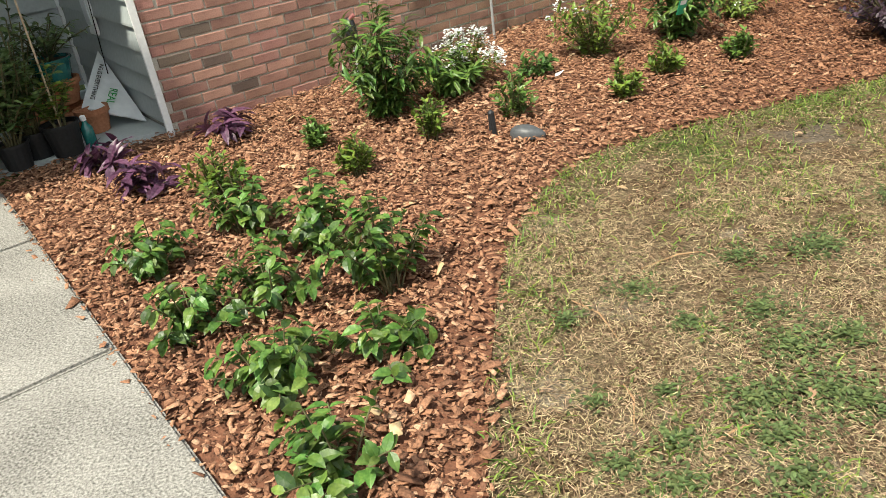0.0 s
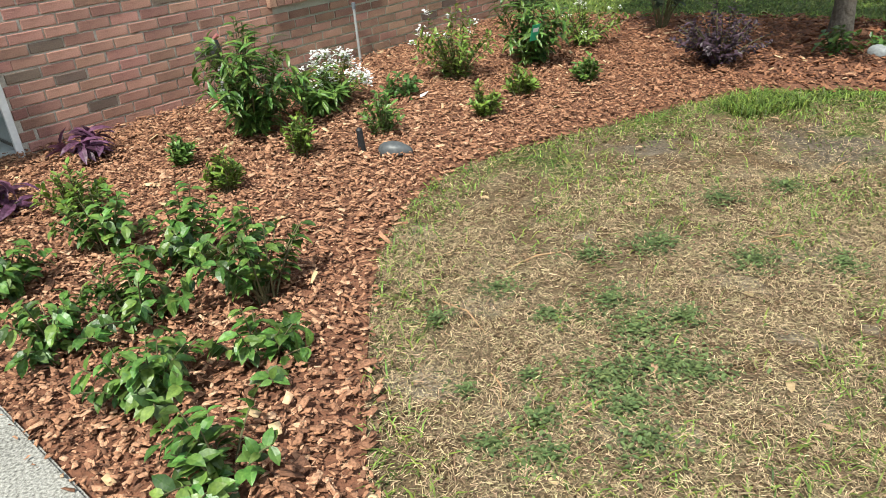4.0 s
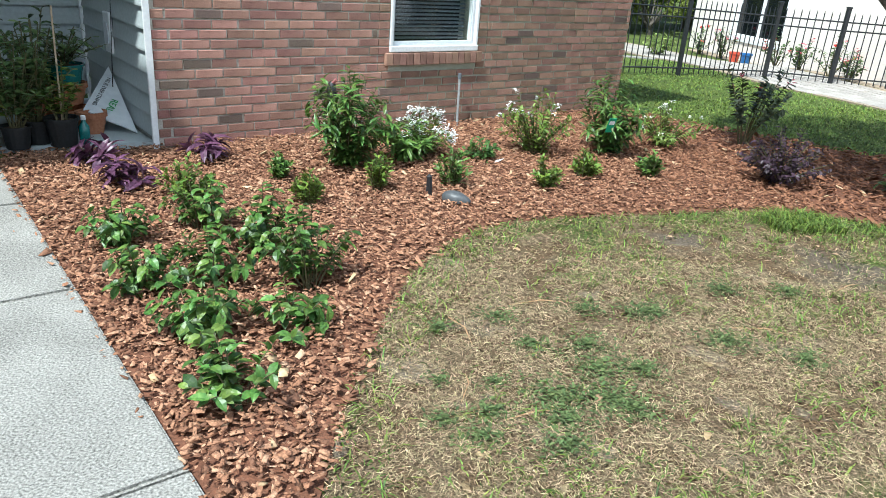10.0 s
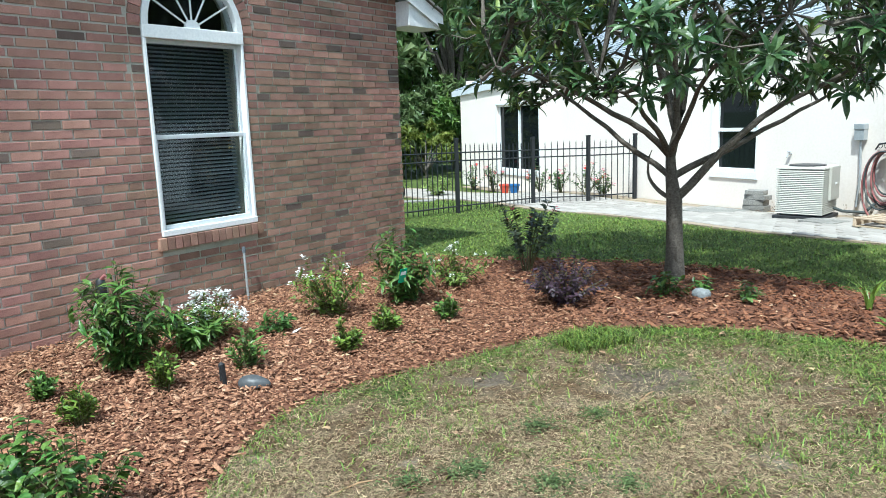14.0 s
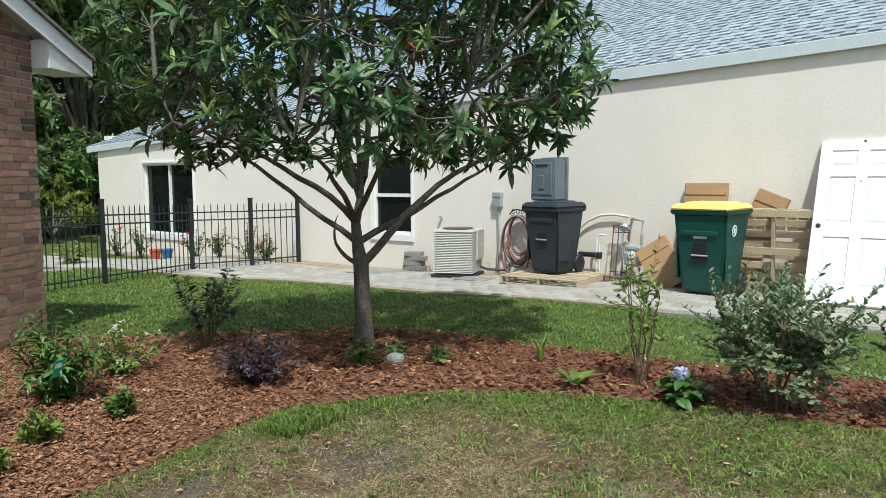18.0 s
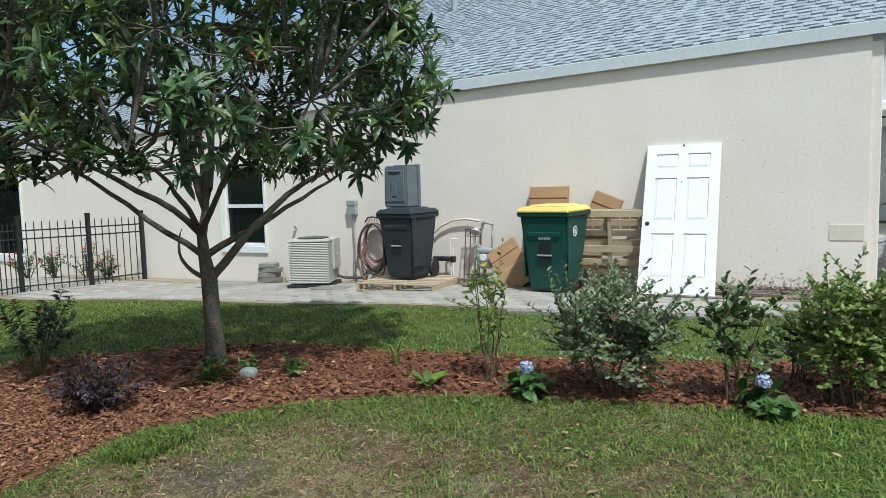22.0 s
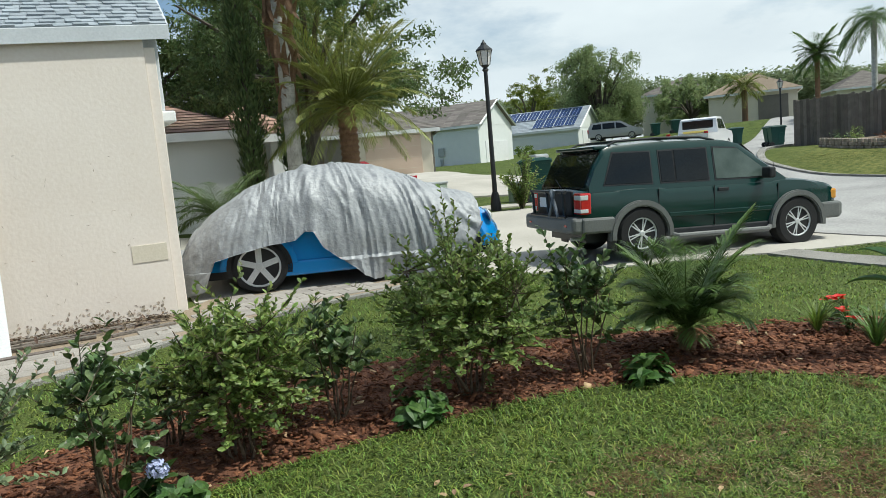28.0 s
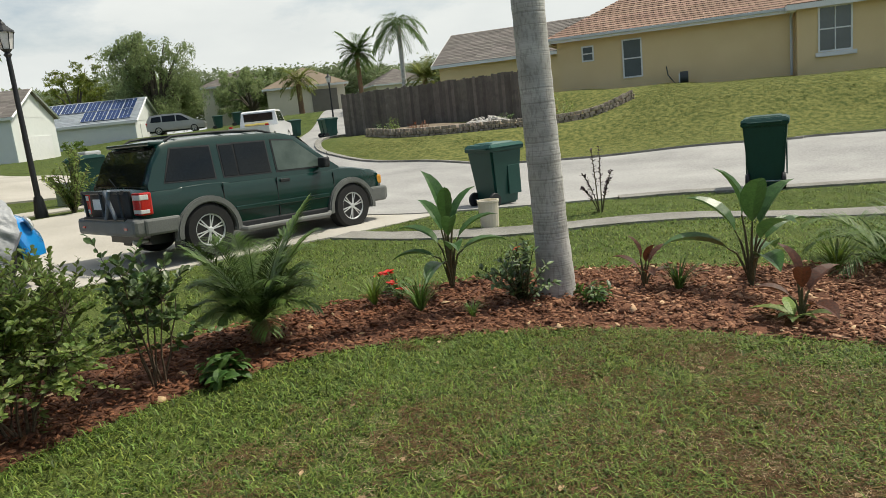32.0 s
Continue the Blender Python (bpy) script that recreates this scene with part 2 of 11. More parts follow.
def bark_material(name):
    """Bark pieces from near-black heartwood to pale pinkish tan, piece by piece, with a fibrous grain."""
    m = bpy.data.materials.new(name)
    m.use_nodes = True
    t = m.node_tree
    b = t.nodes["Principled BSDF"]
    geo = t.nodes.new("ShaderNodeNewGeometry")
    ramp = t.nodes.new("ShaderNodeValToRGB")
    stops = ((0.0, (0.12, 0.052, 0.03)), (0.25, (0.21, 0.095, 0.054)), (0.55, (0.30, 0.138, 0.076)), (0.85, (0.385, 0.195, 0.114)), (1.0, (0.46, 0.265, 0.165)))
    while len(ramp.color_ramp.elements) < len(stops):
        ramp.color_ramp.elements.new(0.5)
    for e, (p, c) in zip(ramp.color_ramp.elements, stops):
        e.position, e.color = p, (*c, 1)
    t.links.new(geo.outputs["Random Per Island"], ramp.inputs["Fac"])
    nz = t.nodes.new("ShaderNodeTexNoise")
    nz.inputs["Scale"].default_value, nz.inputs["Detail"].default_value = 110, 5
    t.links.new(geo.outputs["Position"], nz.inputs["Vector"])
    mr = t.nodes.new("ShaderNodeMapRange")
    mr.inputs["From Min"].default_value, mr.inputs["From Max"].default_value = 0.3, 0.7
    mr.inputs["To Min"].default_value, mr.inputs["To Max"].default_value = 0.6, 1.3
    t.links.new(nz.outputs["Fac"], mr.inputs["Value"])
    hs = t.nodes.new("ShaderNodeHueSaturation")
    t.links.new(mr.outputs["Result"], hs.inputs["Value"])
    t.links.new(ramp.outputs["Color"], hs.inputs["Color"])
    # paler by the walk, redder behind and darkened there by painted shade
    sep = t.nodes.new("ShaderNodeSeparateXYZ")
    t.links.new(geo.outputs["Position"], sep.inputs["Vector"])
    bed_shade = t.nodes.new("ShaderNodeMapRange")
    bed_shade.inputs["From Min"].default_value, bed_shade.inputs["From Max"].default_value = 0.0, 4.5
    t.links.new(sep.outputs["X"], bed_shade.inputs["Value"])
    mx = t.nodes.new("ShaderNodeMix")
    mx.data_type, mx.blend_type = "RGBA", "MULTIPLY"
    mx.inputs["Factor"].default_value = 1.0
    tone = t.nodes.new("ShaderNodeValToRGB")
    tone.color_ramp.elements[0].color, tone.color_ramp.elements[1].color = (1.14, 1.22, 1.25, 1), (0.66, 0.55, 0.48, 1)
    t.links.new(bed_shade.outputs["Result"], tone.inputs["Fac"])
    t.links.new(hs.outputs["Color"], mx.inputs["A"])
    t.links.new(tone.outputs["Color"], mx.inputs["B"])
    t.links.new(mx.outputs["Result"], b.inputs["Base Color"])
    b.inputs["Roughness"].default_value, b.inputs["Specular IOR Level"].default_value = 0.8, 0.3
    bp = t.nodes.new("ShaderNodeBump")
    bp.inputs["Strength"].default_value, bp.inputs["Distance"].default_value = 0.7, 0.01
    t.links.new(nz.outputs["Fac"], bp.inputs["Height"])
    t.links.new(bp.outputs["Normal"], b.inputs["Normal"])
    return m


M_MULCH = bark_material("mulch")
M_BLACKMETAL = material("black_metal", (0.012, 0.013, 0.016), (0.025, 0.027, 0.03), 10, 0.4, 0.05)
M_BLACKPL = material("black_plastic", (0.012, 0.013, 0.015), (0.03, 0.032, 0.036), 8, 0.5, 0.08)
M_NAVYBIN = material("dark_slate_plastic", (0.02, 0.026, 0.034), (0.038, 0.046, 0.057), 5, 0.5, 0.08)
M_GREENBIN = material("dark_green_plastic", (0.008, 0.05, 0.042), (0.014, 0.075, 0.062), 5, 0.42, 0.05)
M_YELLOW = material("yellow_plastic", (0.72, 0.55, 0.14), (0.82, 0.66, 0.22), 5, 0.5, 0.05)
M_GREYPL = material("grey_plastic", (0.10, 0.12, 0.14), (0.17, 0.19, 0.22), 5, 0.5, 0.05)
M_CARD = material("cardboard", (0.34, 0.20, 0.10), (0.46, 0.29, 0.16), 4, 0.9, 0.15)
M_PALLET = material("pallet_wood", (0.36, 0.27, 0.18), (0.55, 0.45, 0.32), 6, 0.9, 0.4, per="object", spread=0.2)
M_OLDWOOD = material("weathered_fence_wood", (0.10, 0.085, 0.075), (0.22, 0.19, 0.165), 4, 0.95, 0.5, fine=40, per="object", spread=0.3)
M_BEIGEMETAL = material("beige_metal", (0.42, 0.41, 0.36), (0.52, 0.50, 0.45), 4, 0.5, 0.05)
M_GREYMETAL = material("grey_metal", (0.33, 0.35, 0.36), (0.45, 0.47, 0.48), 6, 0.45, 0.08, metal=0.3)
M_CHROME = material("bright_alloy", (0.58, 0.59, 0.60), (0.70, 0.71, 0.72), 6, 0.3, 0.02, metal=0.2)
M_HOSE = material("faded_red_hose", (0.26, 0.09, 0.09), (0.38, 0.16, 0.15), 6, 0.6, 0.05)
M_TEALHOSE = material("dark_hose", (0.04, 0.05, 0.05), (0.07, 0.08, 0.08), 6, 0.6, 0.05)
M_YELLOWWALL = material("yellow_stucco", (0.74, 0.56, 0.31), (0.82, 0.645, 0.38), 1.0, 0.92, 0.4, fine=30, blotch=0.5)
M_CREAM = material("cream_paint", (0.62, 0.56, 0.45), (0.70, 0.64, 0.54), 2, 0.7, 0.1)
M_PEACH = material("peach_garage_door", (0.58, 0.44, 0.34), (0.66, 0.52, 0.42), 2, 0.6, 0.06)
M_PALEGREEN = material("pale_siding", (0.68, 0.71, 0.70), (0.77, 0.79, 0.78), 2, 0.6, 0.06)
# taupe with the wall's shade already in the colour
M_SHADEDWALL = material("shaded_taupe_wall", (0.16, 0.145, 0.13), (0.22, 0.20, 0.18), 2, 0.9, 0.1)
M_SOLAR = material("solar_cell", (0.015, 0.03, 0.10), (0.03, 0.06, 0.17), 30, 0.15, 0.02, coat=0.6)
M_WINDARK = material("dark_interior", (0.006, 0.007, 0.008), (0.02, 0.022, 0.024), 3, 0.8, 0.0)
M_BLIND = material("blind_slat", (0.075, 0.09, 0.105), (0.11, 0.13, 0.15), 3, 0.6, 0.0)
M_PANE = glass_material("window_glass", (0.85, 0.9, 0.9))
M_DARKGLASS = material("tinted_glass", (0.004, 0.006, 0.007), (0.010, 0.013, 0.015), 2, 0.03, 0.0, spec=0.3)
# opaque pale green; light seen through the window is put into the colour
M_PAINTEDGLASS = material("painted_view_car_glass", (0.05, 0.075, 0.066), (0.12, 0.155, 0.14), 2.2, 0.03, 0.0, spec=0.4, blotch=0.9)

# ---- mesh helpers ----
def part(name, bm, mat, parent=None, label="", smooth=False):
    me = bpy.data.meshes.new(name)
    bm.to_mesh(me)
    bm.free()
    me.materials.append(mat)
    if smooth:
        me.shade_smooth()
        me.set_sharp_from_angle(angle=radians(38))
    ob = new(name, me)
    ob.parent = parent
    if label:
        ob["label"] = label
    return ob


def raw(name, verts, faces, mat, parent=None, label="", smooth=False):
    me = bpy.data.meshes.new(name)
    me.from_pydata(verts, [], faces)
    me.materials.append(mat)
    if smooth:
        for p in me.polygons:
            p.use_smooth = True
    ob = new(name, me)
    ob.parent = parent
    if label:
        ob["label"] = label
    return ob


def thing(name, label, category, m=None, group="", kind=""):
    ob = tagged(new(name), label, category, group, kind)
    ob.empty_display_size = 0.1
    if m is not None:
        ob.matrix_world = m
    return ob


def box(bm, x0, x1, y0, y1, z0, z1, bevel=0.0, m=None):
    r = bmesh.ops.create_cube(bm, size=1.0)
    vs = r["verts"]
    for v in vs:
        v.co = Vector((x0 + (v.co.x + 0.5) * (x1 - x0), y0 + (v.co.y + 0.5) * (y1 - y0), z0 + (v.co.z + 0.5) * (z1 - z0)))
    if bevel:
        es = list({e for v in vs for e in v.link_edges})
        r2 = bmesh.ops.bevel(bm, geom=es, offset=bevel, segments=2, affect="EDGES", profile=0.5)
        vs = list({v for f in r2["faces"] for v in f.verts} | {v for v in vs if v.is_valid})
    if m is not None:
        bmesh.ops.transform(bm, matrix=m, verts=[v for v in vs if v.is_valid])
    return bm


def boxed(x0, x1, y0, y1, z0, z1, bevel=0.0, m=None):
    return box(bmesh.new(), x0, x1, y0, y1, z0, z1, bevel, m)


def tube(bm, pts, radii, n=8, cap=True):
    """A round tube along points."""
    pts = [Vector(p) for p in pts]
    if not hasattr(radii, "__len__"):
        radii = [radii] * len(pts)
    rings = []
    up = Vector((0, 0, 1))
    for i, p in enumerate(pts):
        d = (pts[min(i + 1, len(pts) - 1)] - pts[max(i - 1, 0)]).normalized()
        a = d.cross(up if abs(d.z) < 0.95 else Vector((1, 0, 0))).normalized()
        b = d.cross(a)
        rings.append([bm.verts.new(p + (a * math.cos(k * math.tau / n) + b * math.sin(k * math.tau / n)) * radii[i]) for k in range(n)])
    for r0, r1 in zip(rings, rings[1:]):
        for k in range(n):
            bm.faces.new((r0[k], r0[(k + 1) % n], r1[(k + 1) % n], r1[k]))
    if cap:
        bm.faces.new(rings[0][::-1])
        bm.faces.new(rings[-1])
    return bm


def tubed(pts, radii, n=8, cap=True):
    return tube(bmesh.new(), pts, radii, n, cap)


def lathe(bm, profile, n=20, m=None):
    """A turned body: profile of (radius, height)."""
    rings = []
    for r, z in profile:
        rings.append([bm.verts.new((r * math.cos(k * math.tau / n), r * math.sin(k * math.tau / n), z)) for k in range(n)])
    for r0, r1 in zip(rings, rings[1:]):
        for k in range(n):
            bm.faces.new((r0[k], r0[(k + 1) % n], r1[(k + 1) % n], r1[k]))
    bm.faces.new(rings[0][::-1])
    bm.faces.new(rings[-1])
    if m is not None:
        bmesh.ops.transform(bm, matrix=m, verts=bm.verts)
    return bm


def prism(bm, outline, y0, y1, m=None):
    """An outline in x and z, drawn out from y0 to y1."""
    a = [bm.verts.new((x, y0, z)) for x, z in outline]
    b = [bm.verts.new((x, y1, z)) for x, z in outline]
    n = len(a)
    for i in range(n):
        bm.faces.new((a[i], a[(i + 1) % n], b[(i + 1) % n], b[i]))
    bm.faces.new(a[::-1])
    bm.faces.new(b)
    bmesh.ops.recalc_face_normals(bm, faces=bm.faces)
    if m is not None:
        bmesh.ops.transform(bm, matrix=m, verts=bm.verts)
    return bm


def holed_wall(bm, x0, x1, z0, z1, y0, y1, holes):
    """A wall slab with rectangular openings (x0, x1, z0, z1) that go through it."""
    xs = sorted({x0, x1, *[h[0] for h in holes], *[h[1] for h in holes]})
    zs = sorted({z0, z1, *[h[2] for h in holes], *[h[3] for h in holes]})
    for i in range(len(xs) - 1):
        for k in range(len(zs) - 1):
            cx, cz = (xs[i] + xs[i + 1]) / 2, (zs[k] + zs[k + 1]) / 2
            if not any(h[0] < cx < h[1] and h[2] < cz < h[3] for h in holes):
                box(bm, xs[i], xs[i + 1], y0, y1, zs[k], zs[k + 1])
    bmesh.ops.remove_doubles(bm, verts=bm.verts, dist=1e-5)
    return bm


# ---- terrain ----
KNOTS = [(0, 0, 0), (0, 4, 0), (3, 1, 0), (4, 4, 0), (4, -3, 0), (7, 3, 0), (9, 0, 0.02), (-3, 4, 0), (-4, -3, 0), (1, 7.5, -0.03),
         (5, 9, -0.10), (8, 12, -0.20), (8, 19, -0.40), (3, 20, -0.40), (9, -6, -0.12), (6, -7.6, -0.2), (1, -9.2, -0.22), (-5, -9.5, -0.22), (3, -6.5, -0.1),
         (7, -12, -0.33), (2.5, -13, -0.33), (-6, -13, -0.33), (9, -18, -0.15), (1, -19.5, -0.12), (-8, -20, -0.1), (12.5, -22.5, 0.72), (21, -24, 0.9), (3, -29, 1.42), (14, -29, 1.8), (12.4, -27.1, 1.82), (9.2, -27.9, 1.68), (5.4, -28.8, 1.5), (-8, -30, 1.5), (14.5, -6.2, 0.3),
         (13, 0, 0.1), (27, -10, 0.75), (36, -12, 1.0), (50, -30, 1.15), (44, -27, 1.0), (56, -43, 2.13), (28, -25, 0.65), (45, -50, 2.7), (20, 3, 0.4), (15, -14, -0.1), (21, -15, 0.35), (60, -21, 1.15), (66, -27, 1.2)]
KN = np.array(KNOTS, float)


def gz(x, y):
    d2 = (KN[:, 0] - x) ** 2 + (KN[:, 1] - y) ** 2 + 0.6
    w = d2 ** -1.9
    return float((w * KN[:, 2]).sum() / w.sum())


def at_ground(x, y, rz=0.0, lift=0.0):
    return pose(x, y, gz(x, y) + lift, 0, 0, rz)


def axis(lo, hi, near0, near1, step, far):
    out, v = [], near0
    while v <= near1:
        out.append(v)
        v += step
    d, v = step, near1
    while v < hi:
        d *= far
        v += d
        out.append(min(v, hi))
    d, v = step, near0
    while v > lo:
        d *= far
        v -= d
        out.insert(0, max(v, lo))
    return out


def ground_material():
    """Lawn soil: green thatch, straw and bare sandy earth by patches."""
    m = bpy.data.materials.new("lawn_ground")
    m.use_nodes = True
    t = m.node_tree
    b = t.nodes["Principled BSDF"]
    co = t.nodes.new("ShaderNodeTexCoord")

    def nz(s, d=4):
        n = t.nodes.new("ShaderNodeTexNoise")
        n.inputs["Scale"].default_value, n.inputs["Detail"].default_value = s, d
        t.links.new(co.outputs["Object"], n.inputs["Vector"])
        return n.outputs["Fac"]

    def ramp(fac, p0, c0, p1, c1):
        r = t.nodes.new("ShaderNodeValToRGB")
        r.color_ramp.elements[0].position, r.color_ramp.elements[1].position = p0, p1
        r.color_ramp.elements[0].color, r.color_ramp.elements[1].color = (*c0, 1), (*c1, 1)
        t.links.new(fac, r.inputs["Fac"])
        return r.outputs["Color"]

    green = ramp(nz(60, 9), 0.36, (0.02, 0.03, 0.009), 0.66, (0.12, 0.165, 0.04))
    # coarse drift between fresh and yellowish grass
    ygreen = ramp(nz(42, 9), 0.3, (0.04, 0.06, 0.014), 0.7, (0.15, 0.185, 0.05))
    # mid-sized mottling
    drift = ramp(nz(1.6, 12), 0.40, (0, 0, 0), 0.60, (1, 1, 1))
    mg = t.nodes.new("ShaderNodeMix")
    mg.data_type = "RGBA"
    t.links.new(drift, mg.inputs["Factor"])
    t.links.new(green, mg.inputs["A"])
    t.links.new(ygreen, mg.inputs["B"])
    green = mg.outputs["Result"]
    far = t.nodes.new("ShaderNodeVectorMath")
    far.operation = "DISTANCE"
    far.inputs[1].default_value = (10.0, -27.0, 1.0)
    t.links.new(co.outputs["Object"], far.inputs[0])
    fr_ = t.nodes.new("ShaderNodeMapRange")
    fr_.inputs["From Min"].default_value, fr_.inputs["From Max"].default_value = 12.0, 9.5
    t.links.new(far.outputs["Value"], fr_.inputs["Value"])
    bahia = ramp(nz(7, 12), 0.34, (0.075, 0.10, 0.027), 0.66, (0.22, 0.22, 0.07))
    mf = t.nodes.new("ShaderNodeMix")
    mf.data_type = "RGBA"
    t.links.new(fr_.outputs["Result"], mf.inputs["Factor"])
    t.links.new(green, mf.inputs["A"])
    t.links.new(bahia, mf.inputs["B"])
    green = mf.outputs["Result"]
    pale = ramp(nz(130, 12), 0.36, (0.06, 0.045, 0.028), 0.64, (0.24, 0.18, 0.11))
    brown = ramp(nz(110, 12), 0.36, (0.036, 0.023, 0.013), 0.64, (0.18, 0.118, 0.064))
    ms = t.nodes.new("ShaderNodeMix")
    ms.data_type = "RGBA"
    vm2 = t.nodes.new("ShaderNodeVectorMath")
    vm2.operation = "DISTANCE"
    vm2.inputs[1].default_value = (1.55, -1.45, 0.0)
    t.links.new(co.outputs["Object"], vm2.inputs[0])
    thatch = t.nodes.new("ShaderNodeMapRange")
    thatch.inputs["From Min"].default_value, thatch.inputs["From Max"].default_value = 1.2, 2.2
    thatch.inputs["To Min"].default_value, thatch.inputs["To Max"].default_value = 1.0, 0.0
    t.links.new(vm2.outputs["Value"], thatch.inputs["Value"])
    tmax = t.nodes.new("ShaderNodeMath")
    tmax.operation = "MAXIMUM"
    t.links.new(ramp(nz(5.5, 10), 0.42, (0, 0, 0), 0.58, (1, 1, 1)), tmax.inputs[0])
    t.links.new(thatch.outputs["Result"], tmax.inputs[1])
    t.links.new(tmax.outputs[0], ms.inputs["Factor"])
    t.links.new(pale, ms.inputs["A"])
    t.links.new(brown, ms.inputs["B"])
    straw = ms.outputs["Result"]
    # the worn patch of lawn lies round this place
    vm = t.nodes.new("ShaderNodeVectorMath")
    vm.operation = "DISTANCE"
    vm.inputs[1].default_value = (0.9, 2.0, 0.0)
    t.links.new(co.outputs["Object"], vm.inputs[0])
    mr = t.nodes.new("ShaderNodeMapRange")
    mr.inputs["From Min"].default_value, mr.inputs["From Max"].default_value = 1.6, 4.2
    mr.inputs["To Min"].default_value, mr.inputs["To Max"].default_value = 0.22, -0.25
    t.links.new(vm.outputs["Value"], mr.inputs["Value"])
    # a second worn patch in front of the curving bed
    mr2 = t.nodes.new("ShaderNodeMapRange")
    mr2.inputs["From Min"].default_value, mr2.inputs["From Max"].default_value = 0.2, 2.2
    mr2.inputs["To Min"].default_value, mr2.inputs["To Max"].default_value = 0.0, -0.24
    t.links.new(vm2.outputs["Value"], mr2.inputs["Value"])
    wmax = t.nodes.new("ShaderNodeMath")
    wmax.operation = "MAXIMUM"
    t.links.new(mr.outputs["Result"], wmax.inputs[0])
    t.links.new(mr2.outputs["Result"], wmax.inputs[1])
    ad = t.nodes.new("ShaderNodeMath")
    t.links.new(nz(1.9, 9), ad.inputs[0])
    t.links.new(wmax.outputs[0], ad.inputs[1])
    st = t.nodes.new("ShaderNodeValToRGB")
    st.color_ramp.elements[0].position, st.color_ramp.elements[1].position = 0.47, 0.60
    t.links.new(ad.outputs[0], st.inputs["Fac"])
    mx = t.nodes.new("ShaderNodeMix")
    mx.data_type = "RGBA"
    t.links.new(st.outputs["Color"], mx.inputs["Factor"])
    t.links.new(green, mx.inputs["A"])
    t.links.new(straw, mx.inputs["B"])
    # bare greyish sand shows through in small patches
    bare = ramp(nz(90, 9), 0.35, (0.13, 0.105, 0.078), 0.65, (0.30, 0.255, 0.20))
    bf = t.nodes.new("ShaderNodeValToRGB")
    bf.color_ramp.elements[0].position, bf.color_ramp.elements[1].position = 0.58, 0.64
    t.links.new(nz(2.7, 7), bf.inputs["Fac"])
    mb_ = t.nodes.new("ShaderNodeMath")
    mb_.operation = "MULTIPLY"
    t.links.new(bf.outputs["Color"], mb_.inputs[0])
    # the sand shows in the first patch only; the second is brown thatch
    near1 = t.nodes.new("ShaderNodeMapRange")
    near1.inputs["From Min"].default_value, near1.inputs["From Max"].default_value = 2.2, 3.0
    near1.inputs["To Min"].default_value, near1.inputs["To Max"].default_value = 1.0, 0.0
    t.links.new(vm.outputs["Value"], near1.inputs["Value"])
    both = t.nodes.new("ShaderNodeMath")
    both.operation = "MULTIPLY"
    t.links.new(st.outputs["Color"], both.inputs[0])
    t.links.new(near1.outputs["Result"], both.inputs[1])
    t.links.new(both.outputs[0], mb_.inputs[1])
    mx2 = t.nodes.new("ShaderNodeMix")
    mx2.data_type = "RGBA"
    t.links.new(mb_.outputs[0], mx2.inputs["Factor"])
    t.links.new(mx.outputs["Result"], mx2.inputs["A"])
    t.links.new(bare, mx2.inputs["B"])
    # two trodden spots of dark earth by the bed's edge
    col = mx2.outputs["Result"]
    soil = ramp(nz(70, 9), 0.34, (0.055, 0.044, 0.033), 0.66, (0.16, 0.13, 0.10))
    for cx, cy, reach in ((2.2, 3.62, 0.34), (1.4, 3.98, 0.22)):
        dist = t.nodes.new("ShaderNodeVectorMath")
        dist.operation = "DISTANCE"
        dist.inputs[1].default_value = (cx, cy, 0.0)
        t.links.new(co.outputs["Object"], dist.inputs[0])
        ragged = t.nodes.new("ShaderNodeMath")
        ragged.operation = "MULTIPLY_ADD"
        ragged.inputs[1].default_value = 0.9
        t.links.new(nz(6, 6), ragged.inputs[0])
        t.links.new(dist.outputs["Value"], ragged.inputs[2])
        spot = t.nodes.new("ShaderNodeMapRange")
        spot.inputs["From Min"].default_value, spot.inputs["From Max"].default_value = reach + 0.45, reach + 0.25
        t.links.new(ragged.outputs[0], spot.inputs["Value"])
        ms3 = t.nodes.new("ShaderNodeMix")
        ms3.data_type = "RGBA"
        t.links.new(spot.outputs["Result"], ms3.inputs["Factor"])
        t.links.new(col, ms3.inputs["A"])
        t.links.new(soil, ms3.inputs["B"])
        col = ms3.outputs["Result"]
    t.links.new(col, b.inputs["Base Color"])
    b.inputs["Roughness"].default_value = 0.95
    b.inputs["Specular IOR Level"].default_value = 0.15
    bp = t.nodes.new("ShaderNodeBump")
    bp.inputs["Strength"].default_value, bp.inputs["Distance"].default_value = 0.8, 0.03
    t.links.new(nz(55, 5), bp.inputs["Height"])
    t.links.new(bp.outputs["Normal"], b.inputs["Normal"])
    return m


M_GROUND = ground_material()
gx, gy = axis(-900, 900, -10, 30, 0.6, 1.25), axis(-900, 900, -34, 22, 0.6, 1.25)
gv = [(x, y, gz(x, y) + 0.012 * noise.noise(Vector((x * 1.3, y * 1.3, 0)))) for y in gy for x in gx]
gw = len(gx)
gf = [(j * gw + i, j * gw + i + 1, (j + 1) * gw + i + 1, (j + 1) * gw + i) for j in range(len(gy) - 1) for i in range(gw - 1)]
ground = tagged(raw("ground", gv, gf, M_GROUND, None, "", True), "lawn of green and straw-coloured worn grass over sandy soil", "lawn", "", "structure")


def inside(x, y, poly):
    c = False
    for (x0, y0), (x1, y1) in zip(poly, poly[1:] + poly[:1]):
        if (y0 > y) != (y1 > y) and x < (x1 - x0) * (y - y0) / (y1 - y0) + x0:
            c = not c
    return c


